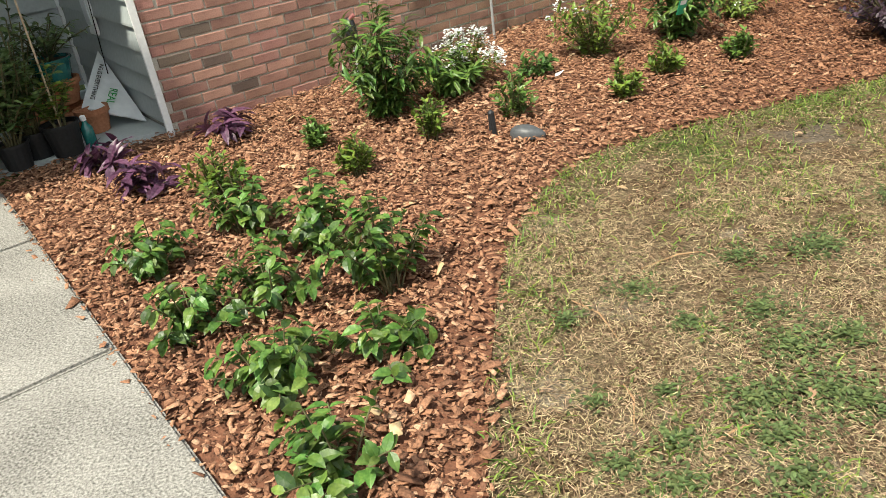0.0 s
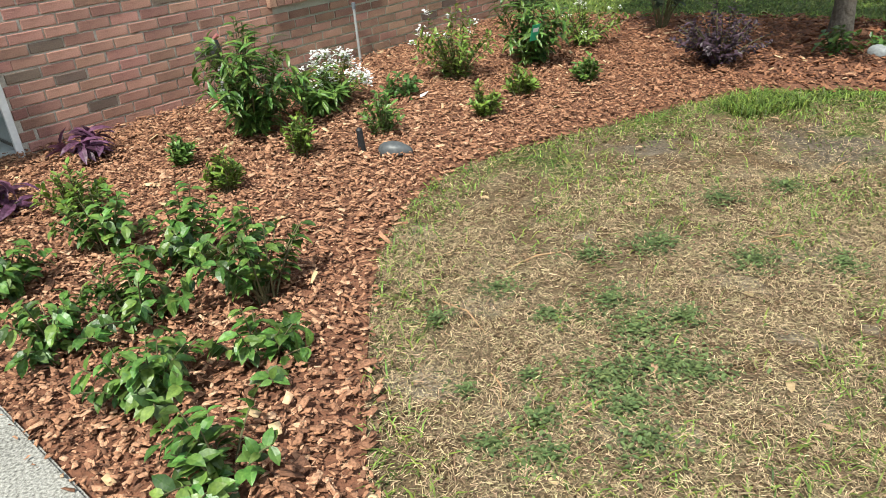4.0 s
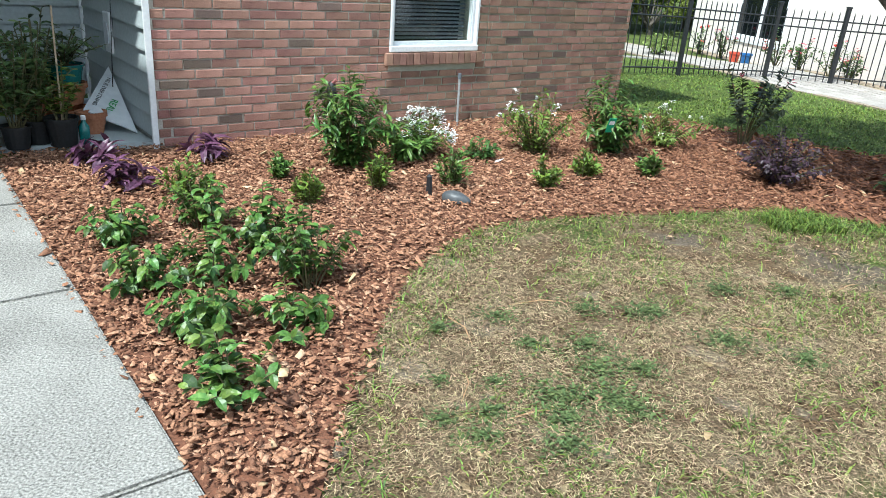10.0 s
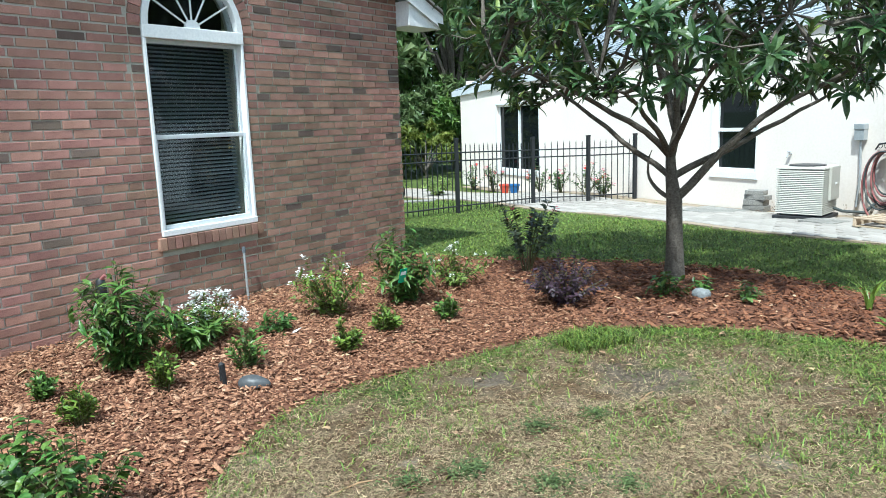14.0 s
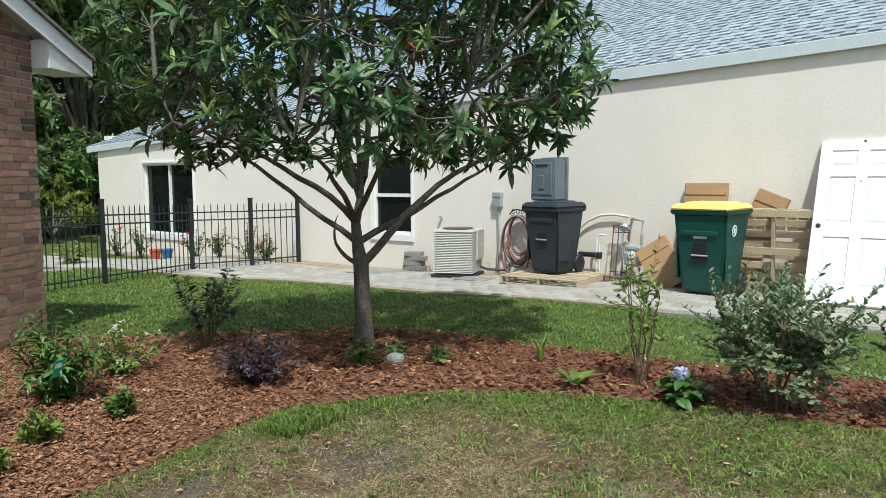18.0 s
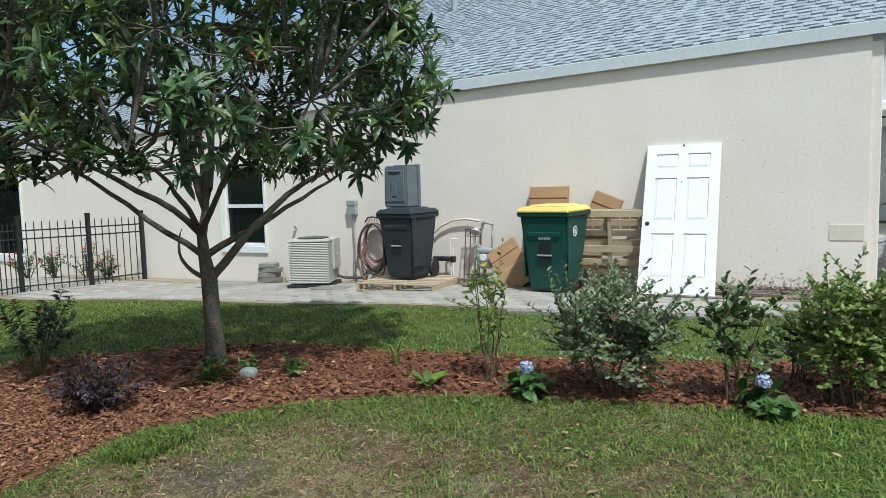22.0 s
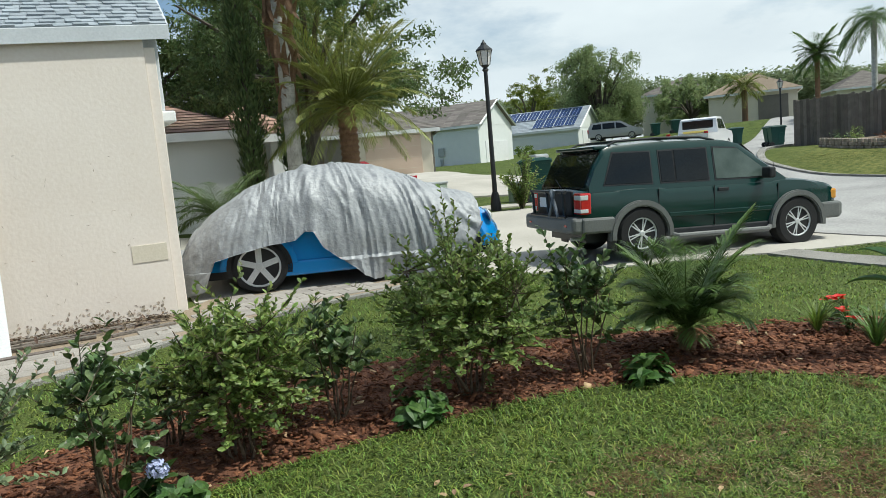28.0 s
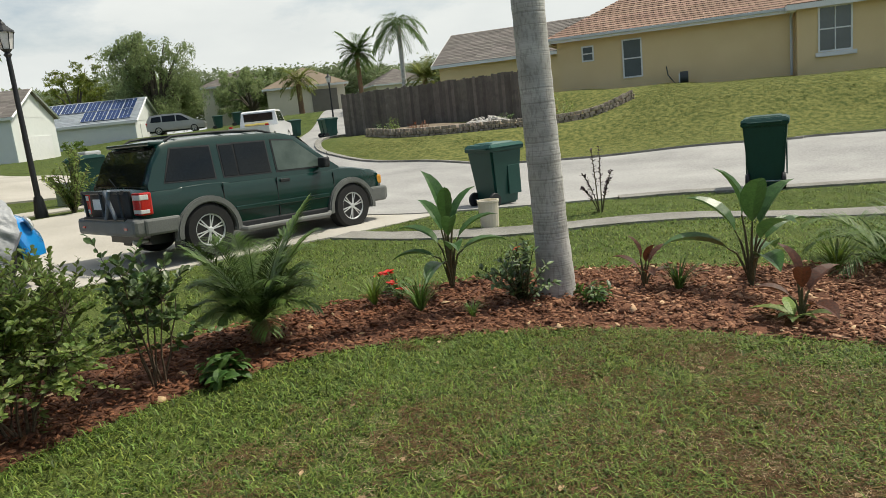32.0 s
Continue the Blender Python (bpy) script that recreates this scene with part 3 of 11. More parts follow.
def smooth_line(pts, n=6):
    """Catmull-Rom through the points."""
    out = []
    q = [pts[0]] + list(pts) + [pts[-1]]
    for i in range(1, len(q) - 2):
        p0, p1, p2, p3 = (np.array(q[i + k], float) for k in (-1, 0, 1, 2))
        for k in range(n):
            s = k / n
            out.append(tuple(0.5 * (2 * p1 + (p2 - p0) * s + (2 * p0 - 5 * p1 + 4 * p2 - p3) * s * s + (3 * p1 - p0 - 3 * p2 + p3) * s ** 3)))
    out.append(tuple(pts[-1]))
    return out


def slab(name, poly, lift, mat, label, category, thick=0.12, kind="structure", cell=0.6):
    """A paved or planted sheet that follows the terrain, cut into a grid, with an edge that goes down."""
    bm = bmesh.new()
    vs = [bm.verts.new((x, y, 0)) for x, y in poly]
    bm.faces.new(vs)
    bmesh.ops.recalc_face_normals(bm, faces=bm.faces)
    if bm.faces[:][0].normal.z < 0:
        bmesh.ops.reverse_faces(bm, faces=bm.faces[:])
    xs, ys = [p[0] for p in poly], [p[1] for p in poly]
    for ax, lo, hi in ((0, min(xs), max(xs)), (1, min(ys), max(ys))):
        v = lo + cell
        while v < hi:
            no = (1, 0, 0) if ax == 0 else (0, 1, 0)
            bmesh.ops.bisect_plane(bm, geom=bm.verts[:] + bm.edges[:] + bm.faces[:], plane_co=tuple(v * c for c in no), plane_no=no)
            v += cell
    border = [e for e in bm.edges if e.is_boundary]
    r = bmesh.ops.extrude_edge_only(bm, edges=border)
    low = {g for g in r["geom"] if isinstance(g, bmesh.types.BMVert)}
    for v in bm.verts:
        v.co.z = gz(v.co.x, v.co.y) + lift - (thick if v in low else 0)
    bmesh.ops.recalc_face_normals(bm, faces=bm.faces)
    return tagged(part(name, bm, mat), label, category, "", kind)


# planting bed: its lawn side and its back
BED_FRONT = [(-0.52, 1.30), (-0.46, 1.86), (-0.42, 2.24), (-0.32, 2.78), (-0.16, 3.36), (0.15, 3.92), (0.66, 4.22), (1.38, 4.40), (2.21, 4.58), (2.93, 4.38), (3.45, 3.95),
             (3.85, 3.35), (4.1, 2.8), (4.35, 1.8), (4.6, 0.75), (4.68, -0.3), (4.62, -1.1), (4.40, -1.75), (4.05, -2.3), (3.2, -2.85), (2.12, -3.15), (1.03, -3.2), (0.0, -3.1), (-1.0, -3.0)]
BED_BACK = [(-1.0, -5.2), (0.0, -5.35), (1.04, -5.38), (2.13, -5.2), (3.14, -5.0), (4.0, -4.3), (4.75, -3.5), (5.25, -2.7), (5.75, -1.8), (6.05, -0.5), (6.05, 0.7), (5.75, 1.5), (5.35, 2.3), (5.1, 3.35),
            (4.85, 4.4), (4.75, 5.3), (4.35, 6.2), (3.7, 6.95), (2.9, 7.5), (2.3, 8.1)]
BED_SIDE = [(2.25, 8.15), (-1.91, 5.40), (-2.85, 5.02), (-2.85, 4.97), (-1.57, 3.03), (-0.78, 1.86), (-0.42, 1.30)]
BED = smooth_line(BED_FRONT, 4) + smooth_line(BED_BACK, 3) + BED_SIDE
slab("mulch_bed", BED, 0.008, M_BEDBASE, "planting bed covered with reddish-brown bark nuggets", "flower bed", 0.04)
slab("lawn_strip", [(-9, -11.6), (1, -11.4), (4.7, -10.3), (7.4, -8.8), (7.6, -7.3), (5.6, -7.7), (1.0, -8.95), (-9, -9.4)], 0.01, M_GROUND, "strip of verge grass between the pavement and the road", "grass", 0.05)

WALK = [(-0.42, 1.30), (-0.78, 1.86), (-1.57, 3.03), (-2.85, 4.97), (-4.05, 4.25), (-2.60, 2.1), (-1.55, 0.6), (-1.0, -0.25), (0.1, 0.5)]

# concrete walk of separate slabs
wa, wb = Vector((-2.85, 4.97)), Vector((-0.42, 1.30))
wd = (wb - wa).normalized()
wp = Vector((wd.y, -wd.x))
walkway = thing("walkway", "pale weathered concrete garden walk of square slabs with tooled joints", "path", None, "", "structure")
WLEN = (wb - wa).length + 0.9
for j0, j1 in ((0.0, 1.12), (1.12, 2.33), (2.33, 3.66), (3.66, WLEN)):
    bm = bmesh.new()
    a, b = wa + wd * (j0 + 0.006), wa + wd * (j1 - 0.006)
    ring = [a, b, b + wp * 1.25, a + wp * 1.25]
    lo = [bm.verts.new((p.x, p.y, gz(p.x, p.y) - 0.1)) for p in ring]
    hi = [bm.verts.new((p.x, p.y, gz(p.x, p.y) + 0.035)) for p in ring]
    bm.faces.new(hi)
    for k in range(4):
        bm.faces.new((lo[k], lo[(k + 1) % 4], hi[(k + 1) % 4], hi[k]))
    bmesh.ops.recalc_face_normals(bm, faces=bm.faces)
    bmesh.ops.bevel(bm, geom=[e for e in bm.edges if all(v in hi for v in e.verts)], offset=0.01, segments=2, affect="EDGES")
    part("concrete_slab", bm, M_CONC, walkway)
porch = slab("porch_floor", [(-2.83, 5.04), (-1.90, 5.42), (-2.85, 6.85), (-5.6, 5.1), (-4.1, 4.25), (-2.87, 4.99)], 0.05, material("porch_concrete", (0.30, 0.34, 0.35), (0.42, 0.46, 0.46), 1.2, 0.85, 0.2, fine=60, blotch=0.6), "blue-grey painted concrete porch floor", "floor", 0.15)

# ---- brick house ----
HA = pose(-1.912, 5.369, 0, 0, 0, 33.7)
brick_house = thing("brick_house", "red brick gable house with grey siding at the porch", "house", HA)
LEN_A, PEAK_X, PITCH_A = 5.0, 2.45, 0.395
WX0, WX1, WZ0, WZ1 = 1.93, 2.88, 0.64, 2.17
ARCH_R = (WX1 - WX0) / 2
ARCH_C = ((WX0 + WX1) / 2, WZ1 + 0.10)


def rake_z(x):
    return 2.81 + PITCH_A * (LEN_A - x if x > PEAK_X else x - 2 * PEAK_X + LEN_A)


# core wall behind the bricks: pillars and fill round the arched opening
bm = bmesh.new()
for x0, x1 in ((0.0, WX0), (WX1, LEN_A)):
    prism(bm, [(x0, -0.4), (x1, -0.4), (x1, rake_z(x1)), (x0, rake_z(x0))], 0.009, 0.22)
prism(bm, [(WX0, -0.4), (WX1, -0.4), (WX1, WZ0), (WX0, WZ0)], 0.009, 0.22)
arch = [(ARCH_C[0] + ARCH_R * math.cos(a), ARCH_C[1] + ARCH_R * math.sin(a)) for a in [math.pi * k / 16 for k in range(17)]]
for k in range(16):
    (xa, za), (xb, zb) = arch[k + 1], arch[k]
    prism(bm, [(xa, za), (xb, zb), (xb, rake_z(xb)), (xa, rake_z(xa))], 0.009, 0.22)
bmesh.ops.remove_doubles(bm, verts=bm.verts, dist=1e-4)
part("mortar_wall", bm, M_MORTAR, brick_house, "grey mortar core of the brick wall")
part("side_wall", boxed(LEN_A - 0.2, LEN_A, 0.22, 7, -0.5, 2.72), M_MORTAR, brick_house, "brick side wall")

# white trim and siding of the porch recess
bm = boxed(-0.036, 0.004, -0.012, 0.012, -0.1, 2.7)
part("corner_trim", bm, M_WHITE, brick_house, "white corner trim")
bm = bmesh.new()
for k in range(20):
    z = 0.09 + k * 0.145
    prism(bm, [(-0.034, z + 0.004), (-0.034, z + 0.018), (-0.006, z + 0.145), (0.0, z + 0.145), (0.0, z + 0.004)], 0.012, 1.75)
siding_return = part("siding_return", bm, M_SIDING, brick_house, "grey lap siding")
part("siding_base", boxed(-0.012, 0.0, 0.012, 1.75, -0.1, 0.1), M_CONC, brick_house, "concrete footing")
bm = bmesh.new()
for k in range(20):
    z = 0.09 + k * 0.145
    a = [bm.verts.new(p) for p in ((-4.2, 1.75 - 0.034, z), (-0.03, 1.75 - 0.034, z), (-0.03, 1.75, z + 0.145), (-4.2, 1.75, z + 0.145))]
    bm.faces.new(a)
    c = [bm.verts.new(p) for p in ((-4.2, 1.75, z), (-0.03, 1.75, z), (-0.03, 1.75 - 0.034, z), (-4.2, 1.75 - 0.034, z))]
    bm.faces.new(c)
part("siding_back", bm, M_SIDING, brick_house, "grey lap siding of the porch's back wall")
part("inner_trim", boxed(-0.05, -0.025, 1.70, 1.76, 0.0, 2.8), M_WHITE, brick_house, "white inside corner trim")
front_door = part("front_door", boxed(-1.95, -1.02, 1.68, 1.75, 0.05, 2.12, 0.01), M_WHITE, brick_house, "white front door with a dark lite")
part("door_lite", boxed(-1.75, -1.2, 1.665, 1.682, 0.95, 1.9), M_DARKGLASS, front_door)
part("door_frame", boxed(-1.02, -0.9, 1.66, 1.75, 0.0, 2.2, 0.008), M_WHITE, brick_house, "white door frame")
# unseen wall, added to keep sky light out of the porch
part("porch_shade_wall", boxed(-4.4, -4.2, -5.2, 1.9, -0.1, 2.62), M_SIDING, brick_house, "unseen siding-grey wall added to darken the porch")
# unseen porch roof, its front edge stepped to shade the pots, not the bricks
part("porch_ceiling", boxed(-4.4, -1.2, -0.62, 1.9, 2.62, 2.7), M_WHITE, brick_house, "unseen white porch ceiling, stepped to shade the pots")
part("porch_ceiling", boxed(-1.2, 0.0, -0.12, 1.9, 2.62, 2.7), M_WHITE, brick_house, "unseen white porch ceiling, stepped to shade the pots")
part("porch_beam", boxed(-4.2, -1.3, -0.6, -0.45, 2.3, 2.62), M_WHITE, brick_house, "unseen white porch beam")

# roof with soffit, rake boards and the boxed eave
bm = bmesh.new()
over = 0.20
for xa, xb in ((PEAK_X, LEN_A + 0.62), (PEAK_X, -0.6)):
    za, zb = rake_z(PEAK_X) + 0.08, rake_z(PEAK_X) + 0.08 - PITCH_A * abs(xb - PEAK_X)
    a = [(xa, za), (xb, zb), (xb, zb + 0.03), (xa, za + 0.035)]
    prism(bm, a, -over - 0.03, 8.0)
part("roof", bm, M_SHINGLE_GR, brick_house, "dark shingle roof edge")
bm = bmesh.new()
for xb in (LEN_A + 0.6, -0.58):
    za, zb = rake_z(PEAK_X) + 0.075, rake_z(PEAK_X) + 0.075 - PITCH_A * abs(xb - PEAK_X)
    prism(bm, [(PEAK_X, za), (xb, zb), (xb, zb - 0.16), (PEAK_X, za - 0.16)], -over, -over + 0.025)
part("rake_board", bm, M_WHITE, brick_house, "white rake board")
bm = bmesh.new()
for xb in (LEN_A + 0.6, -0.58):
    za, zb = rake_z(PEAK_X) + 0.02, rake_z(PEAK_X) + 0.02 - PITCH_A * abs(xb - PEAK_X)
    prism(bm, [(PEAK_X, za), (xb, zb), (xb, zb - 0.02), (PEAK_X, za - 0.02)], -over + 0.03, 0.03)
part("soffit", bm, M_TRIM, brick_house, "pale vented soffit")
part("eave_box", prism(bmesh.new(), [(LEN_A + 0.004, 2.495), (LEN_A + 0.59, 2.495), (LEN_A + 0.004, 2.75)], -over + 0.027, 0.2), M_WHITE, brick_house, "white boxed eave return")
bm = bmesh.new()
for k in range(1, 9):
    x = LEN_A + 0.5 - k * 0.33
    z = rake_z(x) - 0.004
    box(bm, x - 0.004, x + 0.004, -over + 0.03, 0.0, z - 0.003, z + 0.004)
tagged(part("soffit_joint", bm, M_TRIM, brick_house), kind="stuff")

# window: arched light over a single-hung sash
window = thing("window_1", "white vinyl single-hung window with an arched sunburst light and closed blinds", "window", HA, "", "structure")
fr = bmesh.new()
box(fr, WX0, WX0 + 0.028, -0.01, 0.12, WZ0 + 0.05, WZ1, 0.006)
box(fr, WX1 - 0.028, WX1, -0.01, 0.12, WZ0 + 0.05, WZ1, 0.006)
box(fr, WX0, WX1, -0.02, 0.12, WZ0, WZ0 + 0.05, 0.006)
part("window_frame", fr, M_WHITE, window)
part("mullion", boxed(WX0, WX1, -0.015, 0.12, WZ1, WZ1 + 0.10, 0.006), M_WHITE, window)
bm = bmesh.new()
for k in range(16):
    a0, a1 = math.pi * k / 16, math.pi * (k + 1) / 16
    pts = [(ARCH_C[0] + r * math.cos(a), ARCH_C[1] + r * math.sin(a)) for r, a in ((ARCH_R, a0), (ARCH_R, a1), (ARCH_R - 0.055, a1), (ARCH_R - 0.055, a0))]
    prism(bm, pts, -0.012, 0.12)
part("arch_frame", bm, M_WHITE, window)
bm = bmesh.new()
for k in range(1, 6):
    a = math.pi * k / 6
    d = Vector((math.cos(a), 0, math.sin(a)))
    c = Vector((ARCH_C[0], 0.03, ARCH_C[1]))
    tube(bm, [c + d * 0.06, c + d * (ARCH_R - 0.05)], 0.008, 6)
part("sunburst_bar", bm, M_WHITE, window)
part("sunburst_hub", prism(bmesh.new(), [(ARCH_C[0] + 0.07 * math.cos(math.pi * k / 8), ARCH_C[1] + 0.07 * math.sin(math.pi * k / 8)) for k in range(9)], 0.015, 0.045), M_WHITE, window)
zm = (WZ0 + WZ1) / 2 + 0.03
for z0, z1, yy, nm in ((WZ0 + 0.05, zm, 0.02, "lower_sash"), (zm - 0.035, WZ1, 0.05, "upper_sash")):
    s = bmesh.new()
    sx0, sx1 = WX0 + 0.028, WX1 - 0.028
    for b4 in ((sx0, sx0 + 0.028, z0, z1), (sx1 - 0.028, sx1, z0, z1), (sx0 + 0.028, sx1 - 0.028, z0, z0 + 0.036), (sx0 + 0.028, sx1 - 0.028, z1 - 0.034, z1)):
        box(s, b4[0], b4[1], yy, yy + 0.03, b4[2], b4[3], 0.004)
    sash = part(nm, s, M_TRIM, window, "greyish window sash")
    pane = part("pane", boxed(sx0 + 0.028, sx1 - 0.028, yy + 0.012, yy + 0.018, z0 + 0.036, z1 - 0.034), M_PANE, sash)
    pane.visible_shadow = False
pane = part("arch_pane", prism(bmesh.new(), [(ARCH_C[0] + 0.42 * math.cos(math.pi * k / 14), ARCH_C[1] + 0.42 * math.sin(math.pi * k / 14)) for k in range(15)], 0.05, 0.056), M_PANE, window)
pane.visible_shadow = False
for k in range(46):
    z = WZ0 + 0.10 + k * 0.032
    part("blind_slat", boxed(WX0 + 0.05, WX1 - 0.05, -0.014, 0.014, -0.0015, 0.0015, 0, Matrix.Translation((0, 0.15, z)) @ Matrix.Rotation(radians(38), 4, "X")), M_BLIND, window)
part("interior", boxed(WX0 - 0.5, WX1 + 0.5, 0.9, 1.0, 0.2, 3.0), M_WINDARK, window, "dark room behind the blinds")

# ---- neighbour's stucco house ----
HB = pose(9.647, 0.734, 0, 0, 0, 94.975)
TILT = -0.018     # the windows step down with the slope along the wall
DROP = -0.045     # the eave falls along its length


stucco_house = thing("stucco_house", "cream stucco house side with grey shingle roof and stained wall base", "house", HB)
LB = 19.6
WINS = [(9.02, 9.95, 0.62, 2.02), (15.45, 17.5, 0.42, 2.12)]
bm = holed_wall(bmesh.new(), 0, LB, -0.7, 3.21, -0.2, 0.0, WINS)
for v in bm.verts:
    v.co.z += (DROP if v.co.z > 3 else TILT) * v.co.x
part("wall", bm, M_STUCCO, stucco_house)
part("end_wall", boxed(0.0, 0.2, -7, -0.2, -0.4, 3.18), M_STUCCO, stucco_house)
part("far_wall", boxed(LB - 0.2, LB, -7, -0.2, -0.8, 2.6), M_STUCCO, stucco_house)
part("wall_patch", boxed(0.03, 0.40, 0.0, 0.008, 0.66, 0.85), M_CREAM, stucco_house, "paler access panel in the wall")
for wi, (x0, x1, z0, z1) in enumerate(WINS):
    win = part("window", holed_wall(bmesh.new(), x0, x1, z0 + TILT * x0, z1 + TILT * x0, -0.14, -0.06, [(x0 + 0.05, x1 - 0.05, z0 + 0.05 + TILT * x0, z1 - 0.05 + TILT * x0)]), M_WHITE, stucco_house, "white framed sliding window")
    xm = (x0 + x1) / 2
    zz0, zz1 = z0 + TILT * x0, z1 + TILT * x0
    zc_ = (zz0 + zz1) / 2
    bar = (xm - 0.03, xm + 0.03, -0.13, -0.05, zz0 + 0.05, zz1 - 0.05) if wi else (x0 + 0.05, x1 - 0.05, -0.13, -0.05, zc_ - 0.03, zc_ + 0.03)
    part("mullion", boxed(*bar), M_WHITE, win)
    pn = part("pane", boxed(x0 + 0.05, x1 - 0.05, -0.105, -0.1, zz0 + 0.05, zz1 - 0.05), M_DARKGLASS, win)
    sur = bmesh.new()
    for b4 in ((x0 - 0.05, x0, zz0 - 0.12, zz1 + 0.05), (x1, x1 + 0.05, zz0 - 0.12, zz1 + 0.05), (x0, x1, zz1, zz1 + 0.05), (x0, x1, zz0 - 0.12, zz0)):
        box(sur, b4[0], b4[1], 0.0, 0.03, b4[2], b4[3], 0.006)
    part("window_surround", sur, M_WHITE, win, "white raised band round the window")

RIDGE_D, RIDGE_Z, EAVE_Z = 7.0, 6.76, 3.25
EAVE = 0.05


def roof_pt(s, d):
    """A point of the front roof plane: s along the wall, d back from the wall (negative: overhang)."""
    k = (RIDGE_Z - EAVE_Z) / RIDGE_D
    return Vector((s, -d, EAVE_Z + k * d + DROP * s))


bm = bmesh.new()
def quad(bm, pts, thick=0.06):
    a = [bm.verts.new(p) for p in pts]
    b = [bm.verts.new(Vector(p) - Vector((0, 0, thick))) for p in pts]
    bm.faces.new(a)
    bm.faces.new(b[::-1])
    n = len(a)
    for i in range(n):
        bm.faces.new((a[i], a[(i + 1) % n], b[(i + 1) % n], b[i]))
quad(bm, [roof_pt(1.15, -EAVE), roof_pt(LB + 0.4, -EAVE), roof_pt(13.0, RIDGE_D), roof_pt(1.15, RIDGE_D)])
quad(bm, [roof_pt(-0.25, -EAVE), roof_pt(1.15, -EAVE), roof_pt(1.15, 5.0), roof_pt(-0.75, 5.0)])
back = roof_pt(1.15, RIDGE_D)
quad(bm, [roof_pt(1.15, RIDGE_D), roof_pt(13.0, RIDGE_D), Vector((LB + 0.4, -14.4, 2.5)), Vector((1.15, -14.4, 2.8))])
quad(bm, [roof_pt(-0.75, 5.0), roof_pt(1.15, 5.0), Vector((1.15, -10.4, 2.8)), Vector((-0.75, -10.4, 2.8))])
quad(bm, [roof_pt(13.0, RIDGE_D), roof_pt(LB + 0.4, -EAVE), Vector((LB + 0.4, -14.4, 2.5))])
bmesh.ops.recalc_face_normals(bm, faces=bm.faces)
roof_b = part("roof", bm, M_SHINGLE, stucco_house, "light grey asphalt shingle roof")
bm = bmesh.new()
a = [bm.verts.new(p) for p in (roof_pt(1.18, 5.0), roof_pt(1.18, RIDGE_D) , Vector((1.18, -9.0, 5.5)), Vector((1.18, -9.0, 4.6)))]
bm.faces.new(a)
part("gable_face", bm, M_TRIM, stucco_house, "pale gable face between the two ridges")
# shingle tabs, laid course on course
sv, sf = [], []
rs = random.Random(5)
slope = (roof_pt(0, 1) - roof_pt(0, 0)).normalized()
nrm = Vector((1, 0, DROP)).normalized().cross(slope)
if nrm.z < 0:
    nrm = -nrm
total = (roof_pt(0, RIDGE_D) - roof_pt(0, -EAVE)).length
ncourse = int(total / 0.145)
for c in range(ncourse):
    d0 = -EAVE + (RIDGE_D + EAVE) * c / ncourse
    d1 = -EAVE + (RIDGE_D + EAVE) * (c + 1.25) / ncourse
    hip = LB + 0.4 - (LB + 0.4 - 13.0) * (d0 + EAVE) / (RIDGE_D + EAVE)
    s = -0.25 - 0.5 * (d0 + EAVE) / (5.0 + EAVE) if d1 < 5.0 else 1.15
    proud = bool(rs.randint(0, 1))
    s -= rs.uniform(0.0, 0.02)
    while s < hip - 0.15:
        proud = not proud
        w = rs.uniform(0.12, 0.17) if proud else rs.uniform(0.09, 0.19)
        t = 0.019 if proud else 0.004
        dd0 = d0 - (0.03 if t > 0.01 and c else 0.0)
        k = len(sv)
        p = [roof_pt(s, dd0), roof_pt(min(s + w, hip), dd0), roof_pt(min(s + w, hip), d1), roof_pt(s, d1)]
        for q in (p[0] + nrm * (t + 0.008), p[1] + nrm * (t + 0.008), p[2] + nrm * 0.003, p[3] + nrm * 0.003, p[0], p[1]):
            sv.append(tuple(q))
        sf += [(k, k + 1, k + 2, k + 3), (k + 4, k + 5, k + 1, k)]
        s += w + 0.004
tagged(raw("shingles", sv, sf, M_SHINGLE, stucco_house, "overlapping grey asphalt shingle tabs"), kind="stuff")
bm = bmesh.new()
quad(bm, [roof_pt(-0.27, -EAVE - 0.02), roof_pt(LB + 0.42, -EAVE - 0.02), roof_pt(LB + 0.42, -EAVE + 0.01), roof_pt(-0.27, -EAVE + 0.01)], 0.15)
part("fascia", bm, M_TRIM, stucco_house, "pale blue-grey fascia board")
bm = bmesh.new()
quad(bm, [Vector((-0.2, EAVE - 0.02, 3.12)), Vector((LB + 0.4, EAVE - 0.02, 3.12 + DROP * LB)), Vector((LB + 0.4, 0.002, 3.13 + DROP * LB)), Vector((-0.2, 0.002, 3.13))], 0.012)
part("soffit", bm, M_TRIM, stucco_house)
bm = bmesh.new()
quad(bm, [roof_pt(-0.28, -EAVE), roof_pt(-0.25, -EAVE), roof_pt(-0.75, 5.0), roof_pt(-0.78, 5.0)], 0.16)
part("rake_board", bm, M_TRIM, stucco_house, "pale rake board")
part("front_pilaster", boxed(-0.12, 0.0, -0.5, -0.03, -0.1, 3.0, 0.01), M_STUCCO, stucco_house)
part("front_cornice", boxed(-0.3, 0.02, -1.2, -0.25, 2.2, 2.33, 0.02), M_WHITE, stucco_house, "white cornice over the garage front")
part("front_frieze", boxed(-0.2, 0.0, -1.2, -0.3, 2.33, 3.2, 0.01), M_TRIM, stucco_house)
vp = roof_pt(7.25, 4.3)
vent = part("roof_vent", tubed([vp - Vector((0, 0, 0.1)), vp + Vector((0, 0, 0.32))], 0.075, 12), M_GREYMETAL, stucco_house, "grey metal roof vent pipe")
